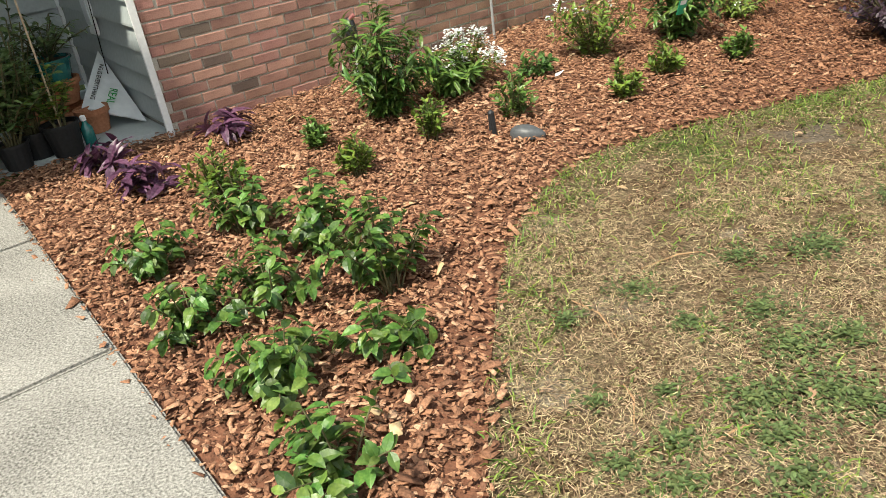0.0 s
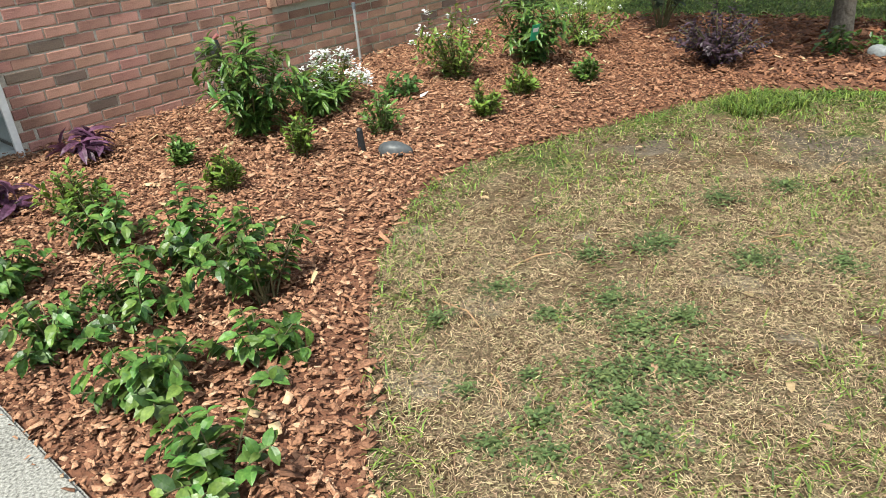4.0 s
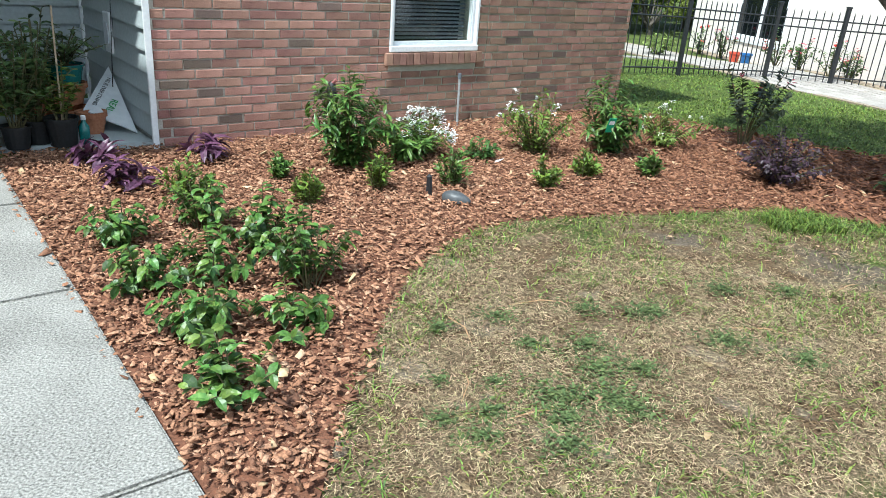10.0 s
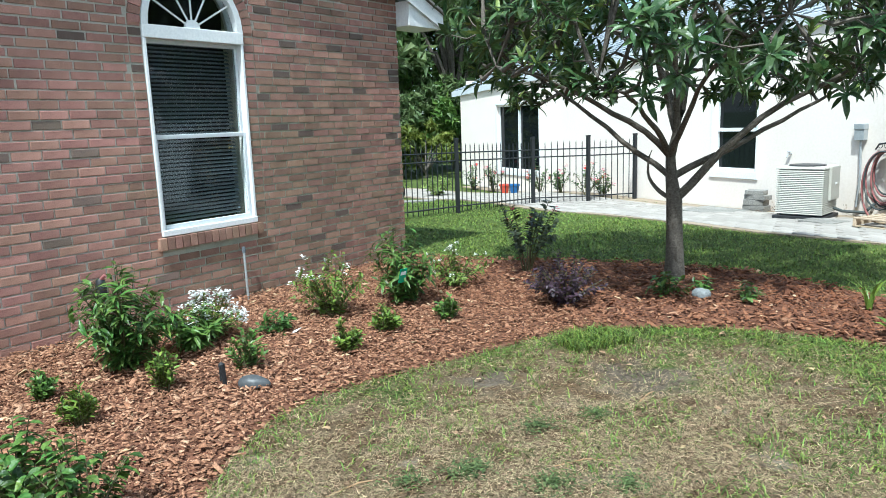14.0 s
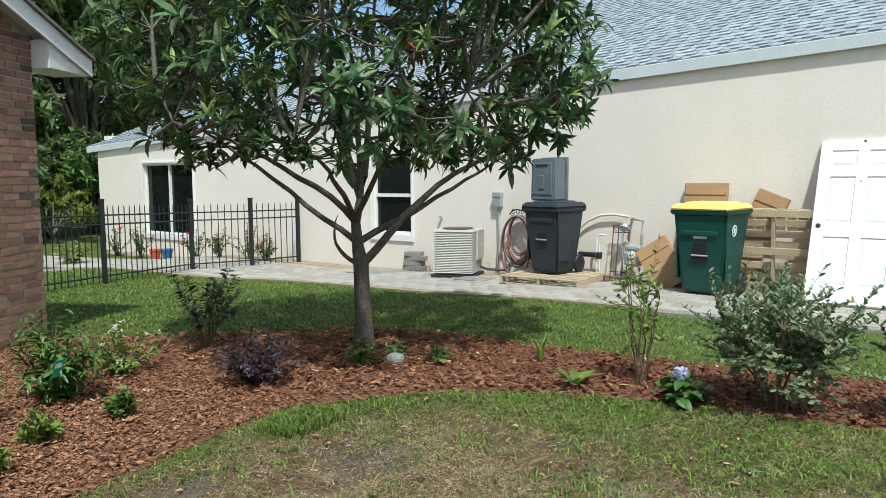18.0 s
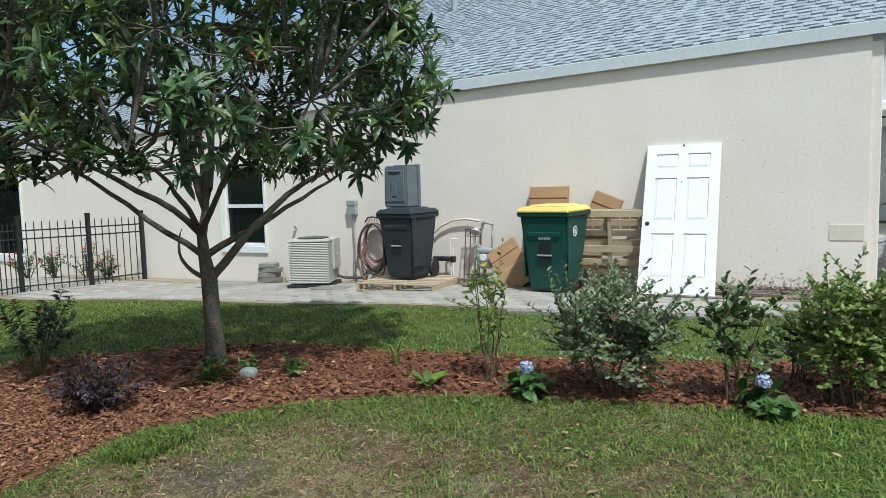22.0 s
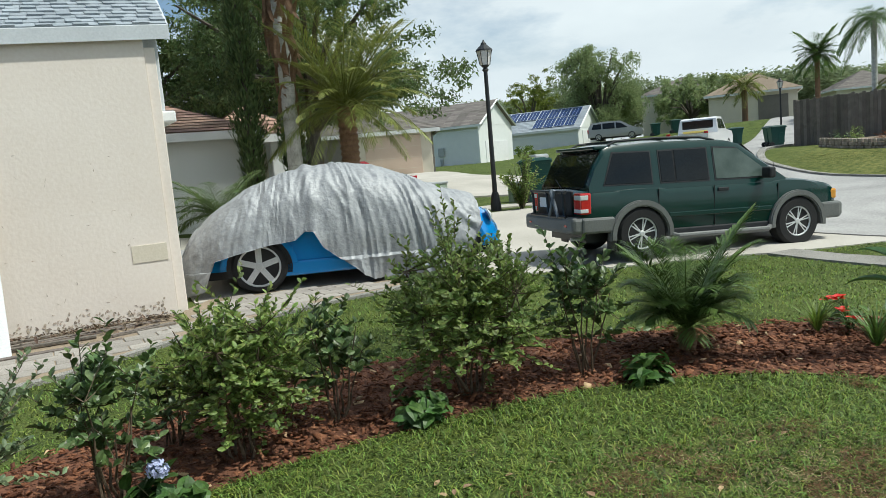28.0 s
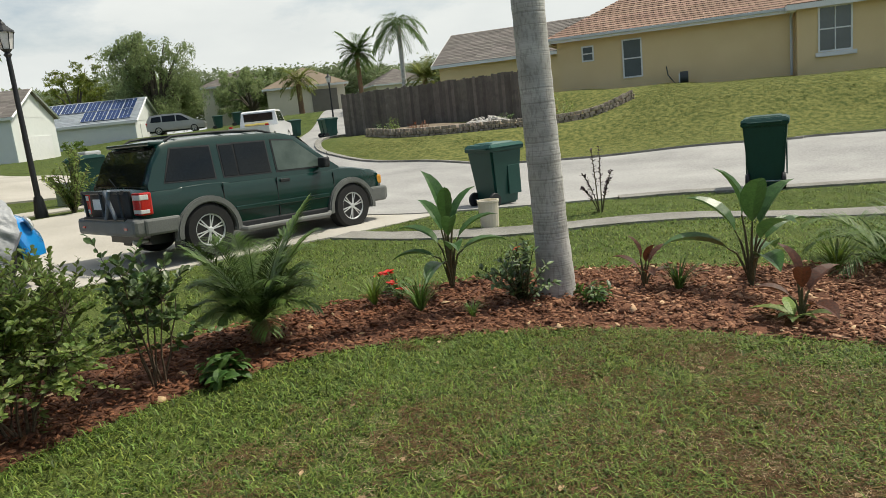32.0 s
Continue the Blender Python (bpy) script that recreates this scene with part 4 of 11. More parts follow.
part("vent_cap", lathe(bmesh.new(), [(0.11, 0.30), (0.12, 0.34), (0.11, 0.45), (0.06, 0.48)], 14, Matrix.Translation(vp)), M_GREYMETAL, vent)

# ---- black steel fence ----
FP = [(4.45, 12.0), (6.38, 12.85), (7.44, 12.56), (8.42, 12.42)]
fence = thing("steel_fence", "black powder-coated steel picket fence across the side lawn", "fence", None)
RUN = [(FP[0][0] - 2 * 1.95, FP[0][1] - 2 * 0.88), (FP[0][0] - 1.95, FP[0][1] - 0.88)] + FP
for i, (x, y) in enumerate(RUN):
    p = part("post", boxed(x - 0.032, x + 0.032, y - 0.032, y + 0.032, gz(x, y) - 0.2, gz(x, y) + 1.28, 0.004), M_BLACKMETAL, fence)
    part("post_cap", boxed(x - 0.038, x + 0.038, y - 0.038, y + 0.038, gz(x, y) + 1.28, gz(x, y) + 1.31, 0.006), M_BLACKMETAL, p)
for (x0, y0), (x1, y1) in zip(RUN, RUN[1:]):
    a, b = Vector((x0, y0, gz(x0, y0))), Vector((x1, y1, gz(x1, y1)))
    for z in (0.13, 0.92, 1.06):
        part("rail", tubed([a + Vector((0, 0, z)), b + Vector((0, 0, z))], 0.014, 6), M_BLACKMETAL, fence)
    n = max(2, int((b - a).length / 0.115))
    for k in range(1, n):
        c = a.lerp(b, k / n)
        pk = bmesh.new()
        tube(pk, [c + Vector((0, 0, 0.04)), c + Vector((0, 0, 1.17)), c + Vector((0, 0, 1.22))], [0.009, 0.009, 0.001], 5)
        part("picket", pk, M_BLACKMETAL, fence)

# ---- paved ground beside the neighbour's house, driveway, pavement and road ----
slab("side_soil", [(9.62, 0.78), (7.98, 19.5), (7.55, 19.4), (8.7, 8.0), (8.62, 2.8), (8.85, 0.8)], 0.018, M_SAND, "bare sandy strip against the house wall", "soil", 0.05)
PAVE = [(9.55, 0.7), (8.85, 0.8), (8.62, 2.8), (8.7, 8.0), (7.75, 16.0), (6.2, 20.0), (5.0, 20.0), (5.9, 12.0), (6.6, 8.6), (6.95, 5.8), (7.15, 3.6), (7.6, 1.75), (8.25, 0.6), (8.74, -0.63), (8.93, -1.5), (9.2, -2.1), (9.55, -2.15), (9.99, -0.98), (10.2, 0.3), (9.7, 0.65)]
slab("side_path", PAVE, 0.024, M_SAND, "sand-jointed paved path along the neighbour's house", "path", 0.06)
slab("driveway", [(10.1, 0.5), (9.9, -1.0), (9.5, -2.1), (9.1, -2.2), (8.9, -3.9), (7.85, -6.7), (7.4, -9.2), (14.2, -11.0), (14.6, -5.0), (15.0, 0.5)], 0.02, M_DRIVE, "pale concrete driveway", "driveway", 0.06)
slab("pavement", [(-9, -9.0), (1.06, -8.35), (3.8, -7.4), (5.47, -6.95), (7.82, -6.55), (7.85, -7.1), (5.8, -7.55), (4.05, -8.1), (1.06, -8.9), (-9, -9.5)], 0.03, M_CONC, "pale concrete pavement beside the road", "pavement", 0.1)
NEAR_KERB = [(-14, -12.2), (1.08, -11.75), (4.9, -10.65), (8.0, -8.9), (11, -8.8), (15.5, -11.0), (21, -17.5), (26, -24), (37, -40), (55, -68)]
FAR_KERB = [(49, -70), (31, -43), (23.6, -27.2), (20.2, -20.6), (16.6, -18.0), (11.5, -17.0), (8.2, -17.05), (5.6, -17.9), (3.0, -18.6), (1.0, -19.5), (-14, -22)]
ROAD = smooth_line(NEAR_KERB, 4) + smooth_line(FAR_KERB, 4)
slab("road", ROAD, 0.035, M_ROAD, "pale grey asphalt residential road", "road", 0.12, "structure", 0.8)


def kerb(line, h, w, name, label):
    pts = smooth_line(line, 6)
    bm = bmesh.new()
    prev = None
    for i, (x, y) in enumerate(pts):
        dx, dy = (np.array(pts[min(i + 1, len(pts) - 1)]) - np.array(pts[max(i - 1, 0)]))
        l = math.hypot(dx, dy)
        nx, ny = -dy / l * w, dx / l * w
        z = gz(x, y)
        row = [bm.verts.new(p) for p in ((x, y, z - 0.1), (x, y, z + h), (x + nx, y + ny, z + h * 0.8), (x + nx, y + ny, z - 0.1))]
        if prev:
            for k in range(3):
                bm.faces.new((prev[k], prev[k + 1], row[k + 1], row[k]))
        prev = row
    bmesh.ops.recalc_face_normals(bm, faces=bm.faces)
    return tagged(part(name, bm, M_CONC), label, "kerb", "", "structure")


kerb(FAR_KERB, 0.09, 0.25, "kerb_far", "low rolled concrete kerb across the road")
kerb([(6.95, 4.2), (7.25, 2.95), (7.4, 2.25), (7.57, 1.79), (7.96, 1.15), (8.32, 0.41), (8.70, -0.63), (8.90, -1.5), (9.15, -2.08)][::-1], 0.045, 0.06, "path_edging", "thin pale concrete edging between pavers and grass")
kerb(NEAR_KERB[:3], 0.07, 0.25, "kerb_near", "low rolled concrete kerb beside the verge")

# ---- foliage helpers ----
def arr(v):
    return np.asarray(v, float)


def unit(v):
    return v / np.maximum(np.linalg.norm(v, axis=-1, keepdims=True), 1e-9)


# leaf outlines: rows of (along, half width, rise); a folded blade with a midrib
LEAF_BROAD = [(0.0, 0.04, 0.0), (0.25, 0.42, 0.03), (0.55, 0.46, 0.02), (0.82, 0.24, -0.06), (1.0, 0.0, -0.16)]
LEAF_PADDLE = [(0.0, 0.04, 0.0), (0.12, 0.30, 0.03), (0.3, 0.46, 0.05), (0.5, 0.5, 0.04), (0.7, 0.42, 0.0), (0.86, 0.26, -0.06), (1.0, 0.0, -0.16)]
LEAF_LANCE = [(0.0, 0.10, 0.0), (0.35, 0.48, 0.04), (0.7, 0.38, -0.02), (1.0, 0.0, -0.15)]
LEAF_OVAL = [(0.0, 0.08, 0.0), (0.4, 0.5, 0.03), (0.8, 0.36, 0.0), (1.0, 0.0, -0.03)]
LEAF_STRAP = [(0.0, 0.5, 0.0), (0.4, 0.5, 0.06), (0.75, 0.3, -0.02), (1.0, 0.0, -0.22)]


def leaf_mesh(P, D, N, L, W, outline, fold=0.25):
    """Leaves at P along D with upper side N: vertices and faces of all."""
    P, D, N = arr(P), unit(arr(D)), arr(N)
    L, W = np.broadcast_to(arr(L), len(P)), np.broadcast_to(arr(W), len(P))
    S = unit(np.cross(D, N))
    U = np.cross(S, D)
    vs = []
    for a, h, r in outline:
        c = P + D * (a * L)[:, None] + U * (r * L)[:, None]
        if h == 0:
            vs += [c]
        else:
            lift = U * (fold * h * W)[:, None]
            vs += [c - S * (h * W)[:, None] + lift, c, c + S * (h * W)[:, None] + lift]
    k = len(vs)
    V = np.stack(vs, 1).reshape(-1, 3)
    f = []
    rows = len(outline)
    for r in range(rows - 1):
        i = 3 * r
        if outline[r + 1][1] == 0:
            f += [(i, i + 1, i + 3), (i + 1, i + 2, i + 3)]
        else:
            f += [(i, i + 1, i + 4, i + 3), (i + 1, i + 2, i + 5, i + 4)]
    F = []
    for n in range(len(P)):
        o = n * k
        F += [tuple(o + q for q in t) for t in f]
    return V.tolist(), F


def leaf_part(name, parent, mat, P, D, N, L, W, outline, fold=0.25, label=""):
    v, f = leaf_mesh(P, D, N, L, W, outline, fold)
    return tagged(raw(name, v, f, mat, parent), label, kind="stuff")


def leaf_mat(name, dark, light, rough=0.45, spread=0.35, trans=0.25, spec=0.5):
    return material(name, dark, light, 14, rough, 0.15, fine=70, per="island", spread=spread, trans=trans, spec=spec)


def ringed_bark(name):
    """Pale palm bark: narrow leaf-scar rings, fine upright cracks and grey lichen."""
    m = bpy.data.materials.new(name)
    m.use_nodes = True
    t = m.node_tree
    b = t.nodes["Principled BSDF"]
    co = t.nodes.new("ShaderNodeTexCoord")

    def nz(scale, detail, squeeze):
        mp = t.nodes.new("ShaderNodeMapping")
        mp.inputs["Scale"].default_value = squeeze
        t.links.new(co.outputs["Object"], mp.inputs["Vector"])
        n = t.nodes.new("ShaderNodeTexNoise")
        n.inputs["Scale"].default_value, n.inputs["Detail"].default_value = scale, detail
        t.links.new(mp.outputs["Vector"], n.inputs["Vector"])
        return n.outputs["Fac"]

    def ramp(fac, p0, c0, p1, c1):
        r = t.nodes.new("ShaderNodeValToRGB")
        r.color_ramp.elements[0].position, r.color_ramp.elements[1].position = p0, p1
        r.color_ramp.elements[0].color, r.color_ramp.elements[1].color = (*c0, 1), (*c1, 1)
        t.links.new(fac, r.inputs["Fac"])
        return r.outputs["Color"]

    def times(a, c, f):
        x = t.nodes.new("ShaderNodeMix")
        x.data_type, x.blend_type = "RGBA", "MULTIPLY"
        x.inputs["Factor"].default_value = f
        t.links.new(a, x.inputs["A"])
        t.links.new(c, x.inputs["B"])
        return x.outputs["Result"]

    base = ramp(nz(5, 6, (1, 1, 1)), 0.35, (0.42, 0.41, 0.385), 0.65, (0.62, 0.61, 0.585))
    rings = nz(1.4, 4, (0.5, 0.5, 40))
    cracks = nz(55, 5, (1, 1, 0.35))
    col = times(base, ramp(rings, 0.36, (0.62, 0.61, 0.59), 0.46, (1, 1, 1)), 0.7)
    col = times(col, ramp(cracks, 0.38, (0.6, 0.59, 0.57), 0.5, (1, 1, 1)), 0.55)
    t.links.new(col, b.inputs["Base Color"])
    b.inputs["Roughness"].default_value, b.inputs["Specular IOR Level"].default_value = 0.9, 0.2
    bp = t.nodes.new("ShaderNodeBump")
    bp.inputs["Strength"].default_value, bp.inputs["Distance"].default_value = 0.5, 0.012
    t.links.new(rings, bp.inputs["Height"])
    t.links.new(bp.outputs["Normal"], b.inputs["Normal"])
    return m


L_HIB = leaf_mat("hibiscus_leaf", (0.04, 0.095, 0.018), (0.13, 0.215, 0.045), 0.4, 0.6, 0.25, 0.45)
L_OLE = leaf_mat("narrow_green_leaf", (0.065, 0.13, 0.022), (0.14, 0.235, 0.05), 0.4, 0.4)
L_BRIGHT = leaf_mat("bright_green_leaf", (0.09, 0.15, 0.02), (0.19, 0.27, 0.045), 0.45, 0.4)
L_PURPLE = leaf_mat("purple_leaf", (0.04, 0.012, 0.03), (0.17, 0.075, 0.14), 0.4, 0.5)
L_LORO = leaf_mat("dark_plum_leaf", (0.030, 0.016, 0.026), (0.075, 0.042, 0.062), 0.5, 0.4)
L_ROSE = leaf_mat("dark_rose_leaf", (0.065, 0.115, 0.036), (0.14, 0.205, 0.07), 0.4, 0.45)
L_GREY = leaf_mat("grey_green_leaf", (0.14, 0.21, 0.05), (0.29, 0.37, 0.105), 0.5, 0.5, 0.45)
L_FEIJOA = leaf_mat("silvery_green_leaf", (0.115, 0.165, 0.075), (0.25, 0.31, 0.175), 0.5, 0.5, 0.35)
L_ROSEDARK = leaf_mat("bronze_rose_leaf", (0.035, 0.05, 0.022), (0.075, 0.095, 0.045), 0.45, 0.5)
L_LOQ = leaf_mat("loquat_leaf", (0.035, 0.072, 0.024), (0.085, 0.145, 0.05), 0.36, 0.55, 0.25, 0.45)
L_YOUNG = leaf_mat("young_loquat_leaf", (0.14, 0.19, 0.04), (0.24, 0.30, 0.085), 0.45, 0.3)
L_DEAD = leaf_mat("dead_leaf", (0.16, 0.06, 0.03), (0.28, 0.12, 0.06), 0.7, 0.4)
L_PALM = leaf_mat("palm_leaflet", (0.055, 0.115, 0.02), (0.125, 0.20, 0.042), 0.5, 0.3)
L_PALMY = leaf_mat("yellowish_palm_leaflet", (0.16, 0.19, 0.04), (0.27, 0.30, 0.075), 0.5, 0.3)
L_TREE = leaf_mat("oak_leaf", (0.08, 0.125, 0.042), (0.16, 0.22, 0.08), 0.6, 0.45, 0.45)
# distance haze is put into these paler leaf colours
L_FAR = leaf_mat("hazy_distant_leaf", (0.185, 0.24, 0.10), (0.31, 0.375, 0.18), 0.7, 0.35, 0.6)
L_TREEY = leaf_mat("yellow_green_leaf", (0.13, 0.17, 0.025), (0.24, 0.28, 0.06), 0.6, 0.4, 0.5)
L_HYD = leaf_mat("hydrangea_leaf", (0.042, 0.10, 0.02), (0.09, 0.175, 0.038), 0.5, 0.3)
L_BANANA = leaf_mat("strelitzia_leaf", (0.032, 0.09, 0.026), (0.07, 0.165, 0.045), 0.35, 0.25)
L_BROWN = leaf_mat("rust_brown_leaf", (0.045, 0.02, 0.01), (0.13, 0.05, 0.022), 0.6, 0.4)
P_WHITE = leaf_mat("white_petal", (0.72, 0.73, 0.72), (0.85, 0.86, 0.85), 0.6, 0.08, 0.3)
P_RED = leaf_mat("red_petal", (0.55, 0.02, 0.015), (0.75, 0.05, 0.03), 0.5, 0.2)
P_PINK = leaf_mat("pink_petal", (0.45, 0.06, 0.10), (0.60, 0.12, 0.17), 0.5, 0.3)
P_BLUE = leaf_mat("blue_petal", (0.38, 0.42, 0.64), (0.56, 0.60, 0.80), 0.6, 0.25)
M_STEM = material("green_brown_stem", (0.07, 0.07, 0.03), (0.14, 0.12, 0.06), 20, 0.8, 0.3)
M_TWIG = material("brown_twig", (0.07, 0.048, 0.03), (0.16, 0.118, 0.08), 20, 0.85, 0.3)
M_BARK = material("smooth_grey_bark", (0.058, 0.048, 0.038), (0.165, 0.143, 0.12), 14, 0.9, 0.7, fine=60)
M_PALMTRUNK = ringed_bark("grey_palm_trunk")
M_FIBRE = material("brown_palm_fibre", (0.12, 0.07, 0.04), (0.26, 0.16, 0.10), 14, 0.95, 0.8, fine=60)


def stems_of(r, n, h, rad, bend=0.25, base=0.04):
    """Curved stems from one base to points of a rounded crown."""
    out = []
    for i in range(n):
        a = r.uniform(0, math.tau)
        q = math.sqrt(r.uniform(0, 1)) * rad
        top = Vector((q * math.cos(a), q * math.sin(a), h * (1 - 0.55 * (q / max(rad, 1e-6)) ** 2) * r.uniform(0.78, 1.05)))
        b = Vector((base * math.cos(a) * r.random(), base * math.sin(a) * r.random(), 0))
        mid = b.lerp(top, 0.5) + Vector((top.x, top.y, 0)) * -bend * 0.5 + Vector((0, 0, h * 0.08))
        out.append([b * (1 - s) ** 2 + mid * 2 * s * (1 - s) + top * s * s for s in [k / 6 for k in range(7)]])
    return out


def shrub(name, label, category, x, y, h, rad, stems, per, L, wl, mat, outline=LEAF_OVAL, seed=1, start=0.25, droop=0.15, rise=0.35, group="", flower=None, stem_r=0.004, rz=0.0, side=1):
    """Stems with leaves set round them. flower: (material, count, petal size, clusters petals)."""
    r = random.Random(seed)
    th = thing(name, label, category, at_ground(x, y, rz, 0.0), group)
    st = stems_of(r, stems, h, rad)
    bm = bmesh.new()
    P, D, N = [], [], []
    for s in st:
        tube(bm, s, [stem_r * (1.3 - 0.8 * k / 6) for k in range(7)], 5, False)
        for j in range(per):
            f = start + (1 - start) * (j + r.random()) / per
            k = min(int(f * 6), 5)
            p = s[k].lerp(s[k + 1], f * 6 - k)
            ax = (s[k + 1] - s[k]).normalized()
            a = r.uniform(0, math.tau)
            o = Vector((math.cos(a), math.sin(a), 0))
            o = (o - ax * o.dot(ax)).normalized()
            d = o * side + ax * rise + Vector((0, 0, -droop * r.uniform(0.3, 1.4)))
            P.append(p)
            D.append(d)
            N.append(Vector((0, 0, 1)) + ax * 0.6 + Vector((r.uniform(-0.4, 0.4), r.uniform(-0.4, 0.4), 0)))
    tagged(part("stem", bm, M_STEM, th), kind="stuff")
    n = len(P)
    ls = np.array([L * r.uniform(0.65, 1.15) for _ in range(n)])
    leaf_part("foliage", th, mat, P, D, N, ls, ls * wl, outline)
    if flower:
        fm, count, size, petals = flower
        FP_, FD, FN = [], [], []
        for _ in range(count):
            if count <= 12 and FP_:
                tagged(raw("flower", *leaf_mesh(FP_, FD, FN, size, size * 0.75, LEAF_OVAL), fm, th), kind="stuff")
                FP_, FD, FN = [], [], []
            s = r.choice(st)
            c = s[6] + Vector((r.uniform(-0.02, 0.02), r.uniform(-0.02, 0.02), r.uniform(-0.03, 0.03)))
            for q in range(petals):
                a = q * math.tau / petals + r.uniform(-0.2, 0.2)
                FP_.append(c + Vector((r.uniform(-1, 1), r.uniform(-1, 1), r.uniform(-0.5, 1))) * size * (0.9 if petals > 6 else 0.1))
                FD.append(Vector((math.cos(a), math.sin(a), r.uniform(0.1, 0.7))))
                FN.append(Vector((0, 0, 1)))
        if count <= 12:
            tagged(raw("flower", *leaf_mesh(FP_, FD, FN, size, size * 0.75, LEAF_OVAL), fm, th), kind="stuff")
        else:
            leaf_part("flower", th, fm, FP_, FD, FN, size, size * 0.75, LEAF_OVAL)
    return th


def bushy(name, label, x, y, h, rad, shoots, per, L, wl, mat, seed, lean=(0, 0), group="", category="shrub"):
    """A shrub on spreading brown limbs: leafy shoots gather in uneven lumps of a rounded crown that is open below."""
    r = random.Random(seed)
    th = thing(name, label, category, at_ground(x, y), group)
    bm = bmesh.new()
    nodes = []
    for k in range(7):
        a = k * 0.9 + r.uniform(-0.3, 0.3)
        foot = Vector((0.04 * math.cos(a), 0.04 * math.sin(a), -0.03))
        q = rad * r.uniform(0.35, 0.75)
        end = Vector((lean[0] + q * math.cos(a), lean[1] + q * math.sin(a), h * r.uniform(0.55, 0.88)))
        elbow = Vector((end.x * 0.35, end.y * 0.35, h * 0.2))
        pts = [foot * (1 - u) ** 2 + elbow * 2 * u * (1 - u) + end * u * u + Vector((r.uniform(-1, 1), r.uniform(-1, 1), 0)) * 0.02 * h * (0 < u < 1) for u in [i / 6 for i in range(7)]]
        tube(bm, pts, [0.010 * h ** 0.5 * (1.1 - 0.13 * i) for i in range(7)], 6, False)
        nodes += pts[2:]
    lumps = []
    for k in range(max(14, shoots // 6)):
        a, u = k * 2.39996, r.uniform(-0.75, 1.0)
        q = rad * math.sqrt(max(0.05, 1 - u * u * (0.5 if u < 0 else 1))) * r.uniform(0.35, 0.95)
        lumps.append(Vector((lean[0] + q * math.cos(a), lean[1] + q * math.sin(a), h * (0.58 + 0.32 * u))))
    P, D, N = [], [], []
    for k in range(shoots):
        c = lumps[k % len(lumps)]
        g = 0.03 + rad * 0.20
        tip = c + Vector((r.gauss(0, g), r.gauss(0, g), r.gauss(0.0, g) + (h * r.uniform(0.03, 0.16) if r.random() < 0.3 else 0)))
        f = min(nodes, key=lambda p: (p - c).length + 0.7 * max(0, p.z - c.z))
        mid = f.lerp(tip, 0.5) + Vector((r.uniform(-0.02, 0.02), r.uniform(-0.02, 0.02), -0.02))
        tube(bm, [f, mid, tip], [0.003, 0.0022, 0.0012], 4, False)
        ax = (tip - mid).normalized()
        out = Vector((tip.x, tip.y, 0)).normalized()
        for j in range(per):
            v = 0.3 + 0.7 * (j + r.random()) / per
            p = f.lerp(mid, v / 0.5) if v < 0.5 else mid.lerp(tip, (v - 0.5) / 0.5)
            b = r.uniform(0, math.tau)
            P.append(p)
            D.append(Vector((math.cos(b), math.sin(b), r.uniform(-0.2, 0.3))) + ax * 0.6 + Vector((0, 0, 0.25)))
            N.append(ax * 0.5 + Vector((0, 0, 0.7)) + out * 0.4 + Vector((r.uniform(-0.6, 0.6), r.uniform(-0.6, 0.6), 0)))
    tagged(part("stem", bm, M_TWIG, th), kind="stuff")
    ls = np.array([L * r.uniform(0.65, 1.15) for _ in P])
    leaf_part("foliage", th, mat, P, D, N, ls, ls * wl, LEAF_OVAL)
    return th


def rosette(name, label, category, x, y, n, L, wl, mat, seed, up=0.5, outline=LEAF_STRAP, group="", lift=0.02):
    r = random.Random(seed)
    th = thing(name, label, category, at_ground(x, y), group)
    P, D, N = [], [], []
    for k in range(n):
        a = k * 2.4 + r.uniform(-0.3, 0.3)
        u = up * r.uniform(0.5, 1.5)
        P.append((0.015 * math.cos(a), 0.015 * math.sin(a), lift + 0.03 * r.random()))
        D.append((math.cos(a), math.sin(a), u))
        N.append((-math.cos(a) * u, -math.sin(a) * u, 1))
    ls = np.array([L * r.uniform(0.6, 1.1) for _ in range(n)])
    leaf_part("foliage", th, mat, P, D, N, ls, ls * wl, outline)
    return th


def frond_mesh(r, length, rise, droop, leaflets, ll, lw, a, base, vee=0.5):
    """One feather leaf: its rachis points and the leaflets on both sides."""
    pts = []
    for k in range(9):
        s = k / 8
        q = length * s * (1 - 0.12 * s)
        z = length * (rise * s - droop * s * s)
        pts.append(Vector((base[0] + math.cos(a) * q, base[1] + math.sin(a) * q, base[2] + z)))
    P, D, N, Ls = [], [], [], []
    side = Vector((-math.sin(a), math.cos(a), 0))
    for j in range(leaflets):
        s = 0.12 + 0.88 * j / leaflets
        k = min(int(s * 8), 7)
        p = pts[k].lerp(pts[k + 1], s * 8 - k)
        ax = (pts[k + 1] - pts[k]).normalized()
        for sg in (-1, 1):
            d = side * sg + ax * (0.55 + 0.7 * s) + Vector((0, 0, vee * r.uniform(0.2, 1.0) - 0.5 * s))
            P.append(p)
            D.append(d)
            N.append(Vector((0, 0, 1)))
            Ls.append(ll * (0.45 + 1.1 * math.sin(math.pi * min(0.95, 0.15 + s * 0.8))) * r.uniform(0.85, 1.1))
    return pts, P, D, N, Ls


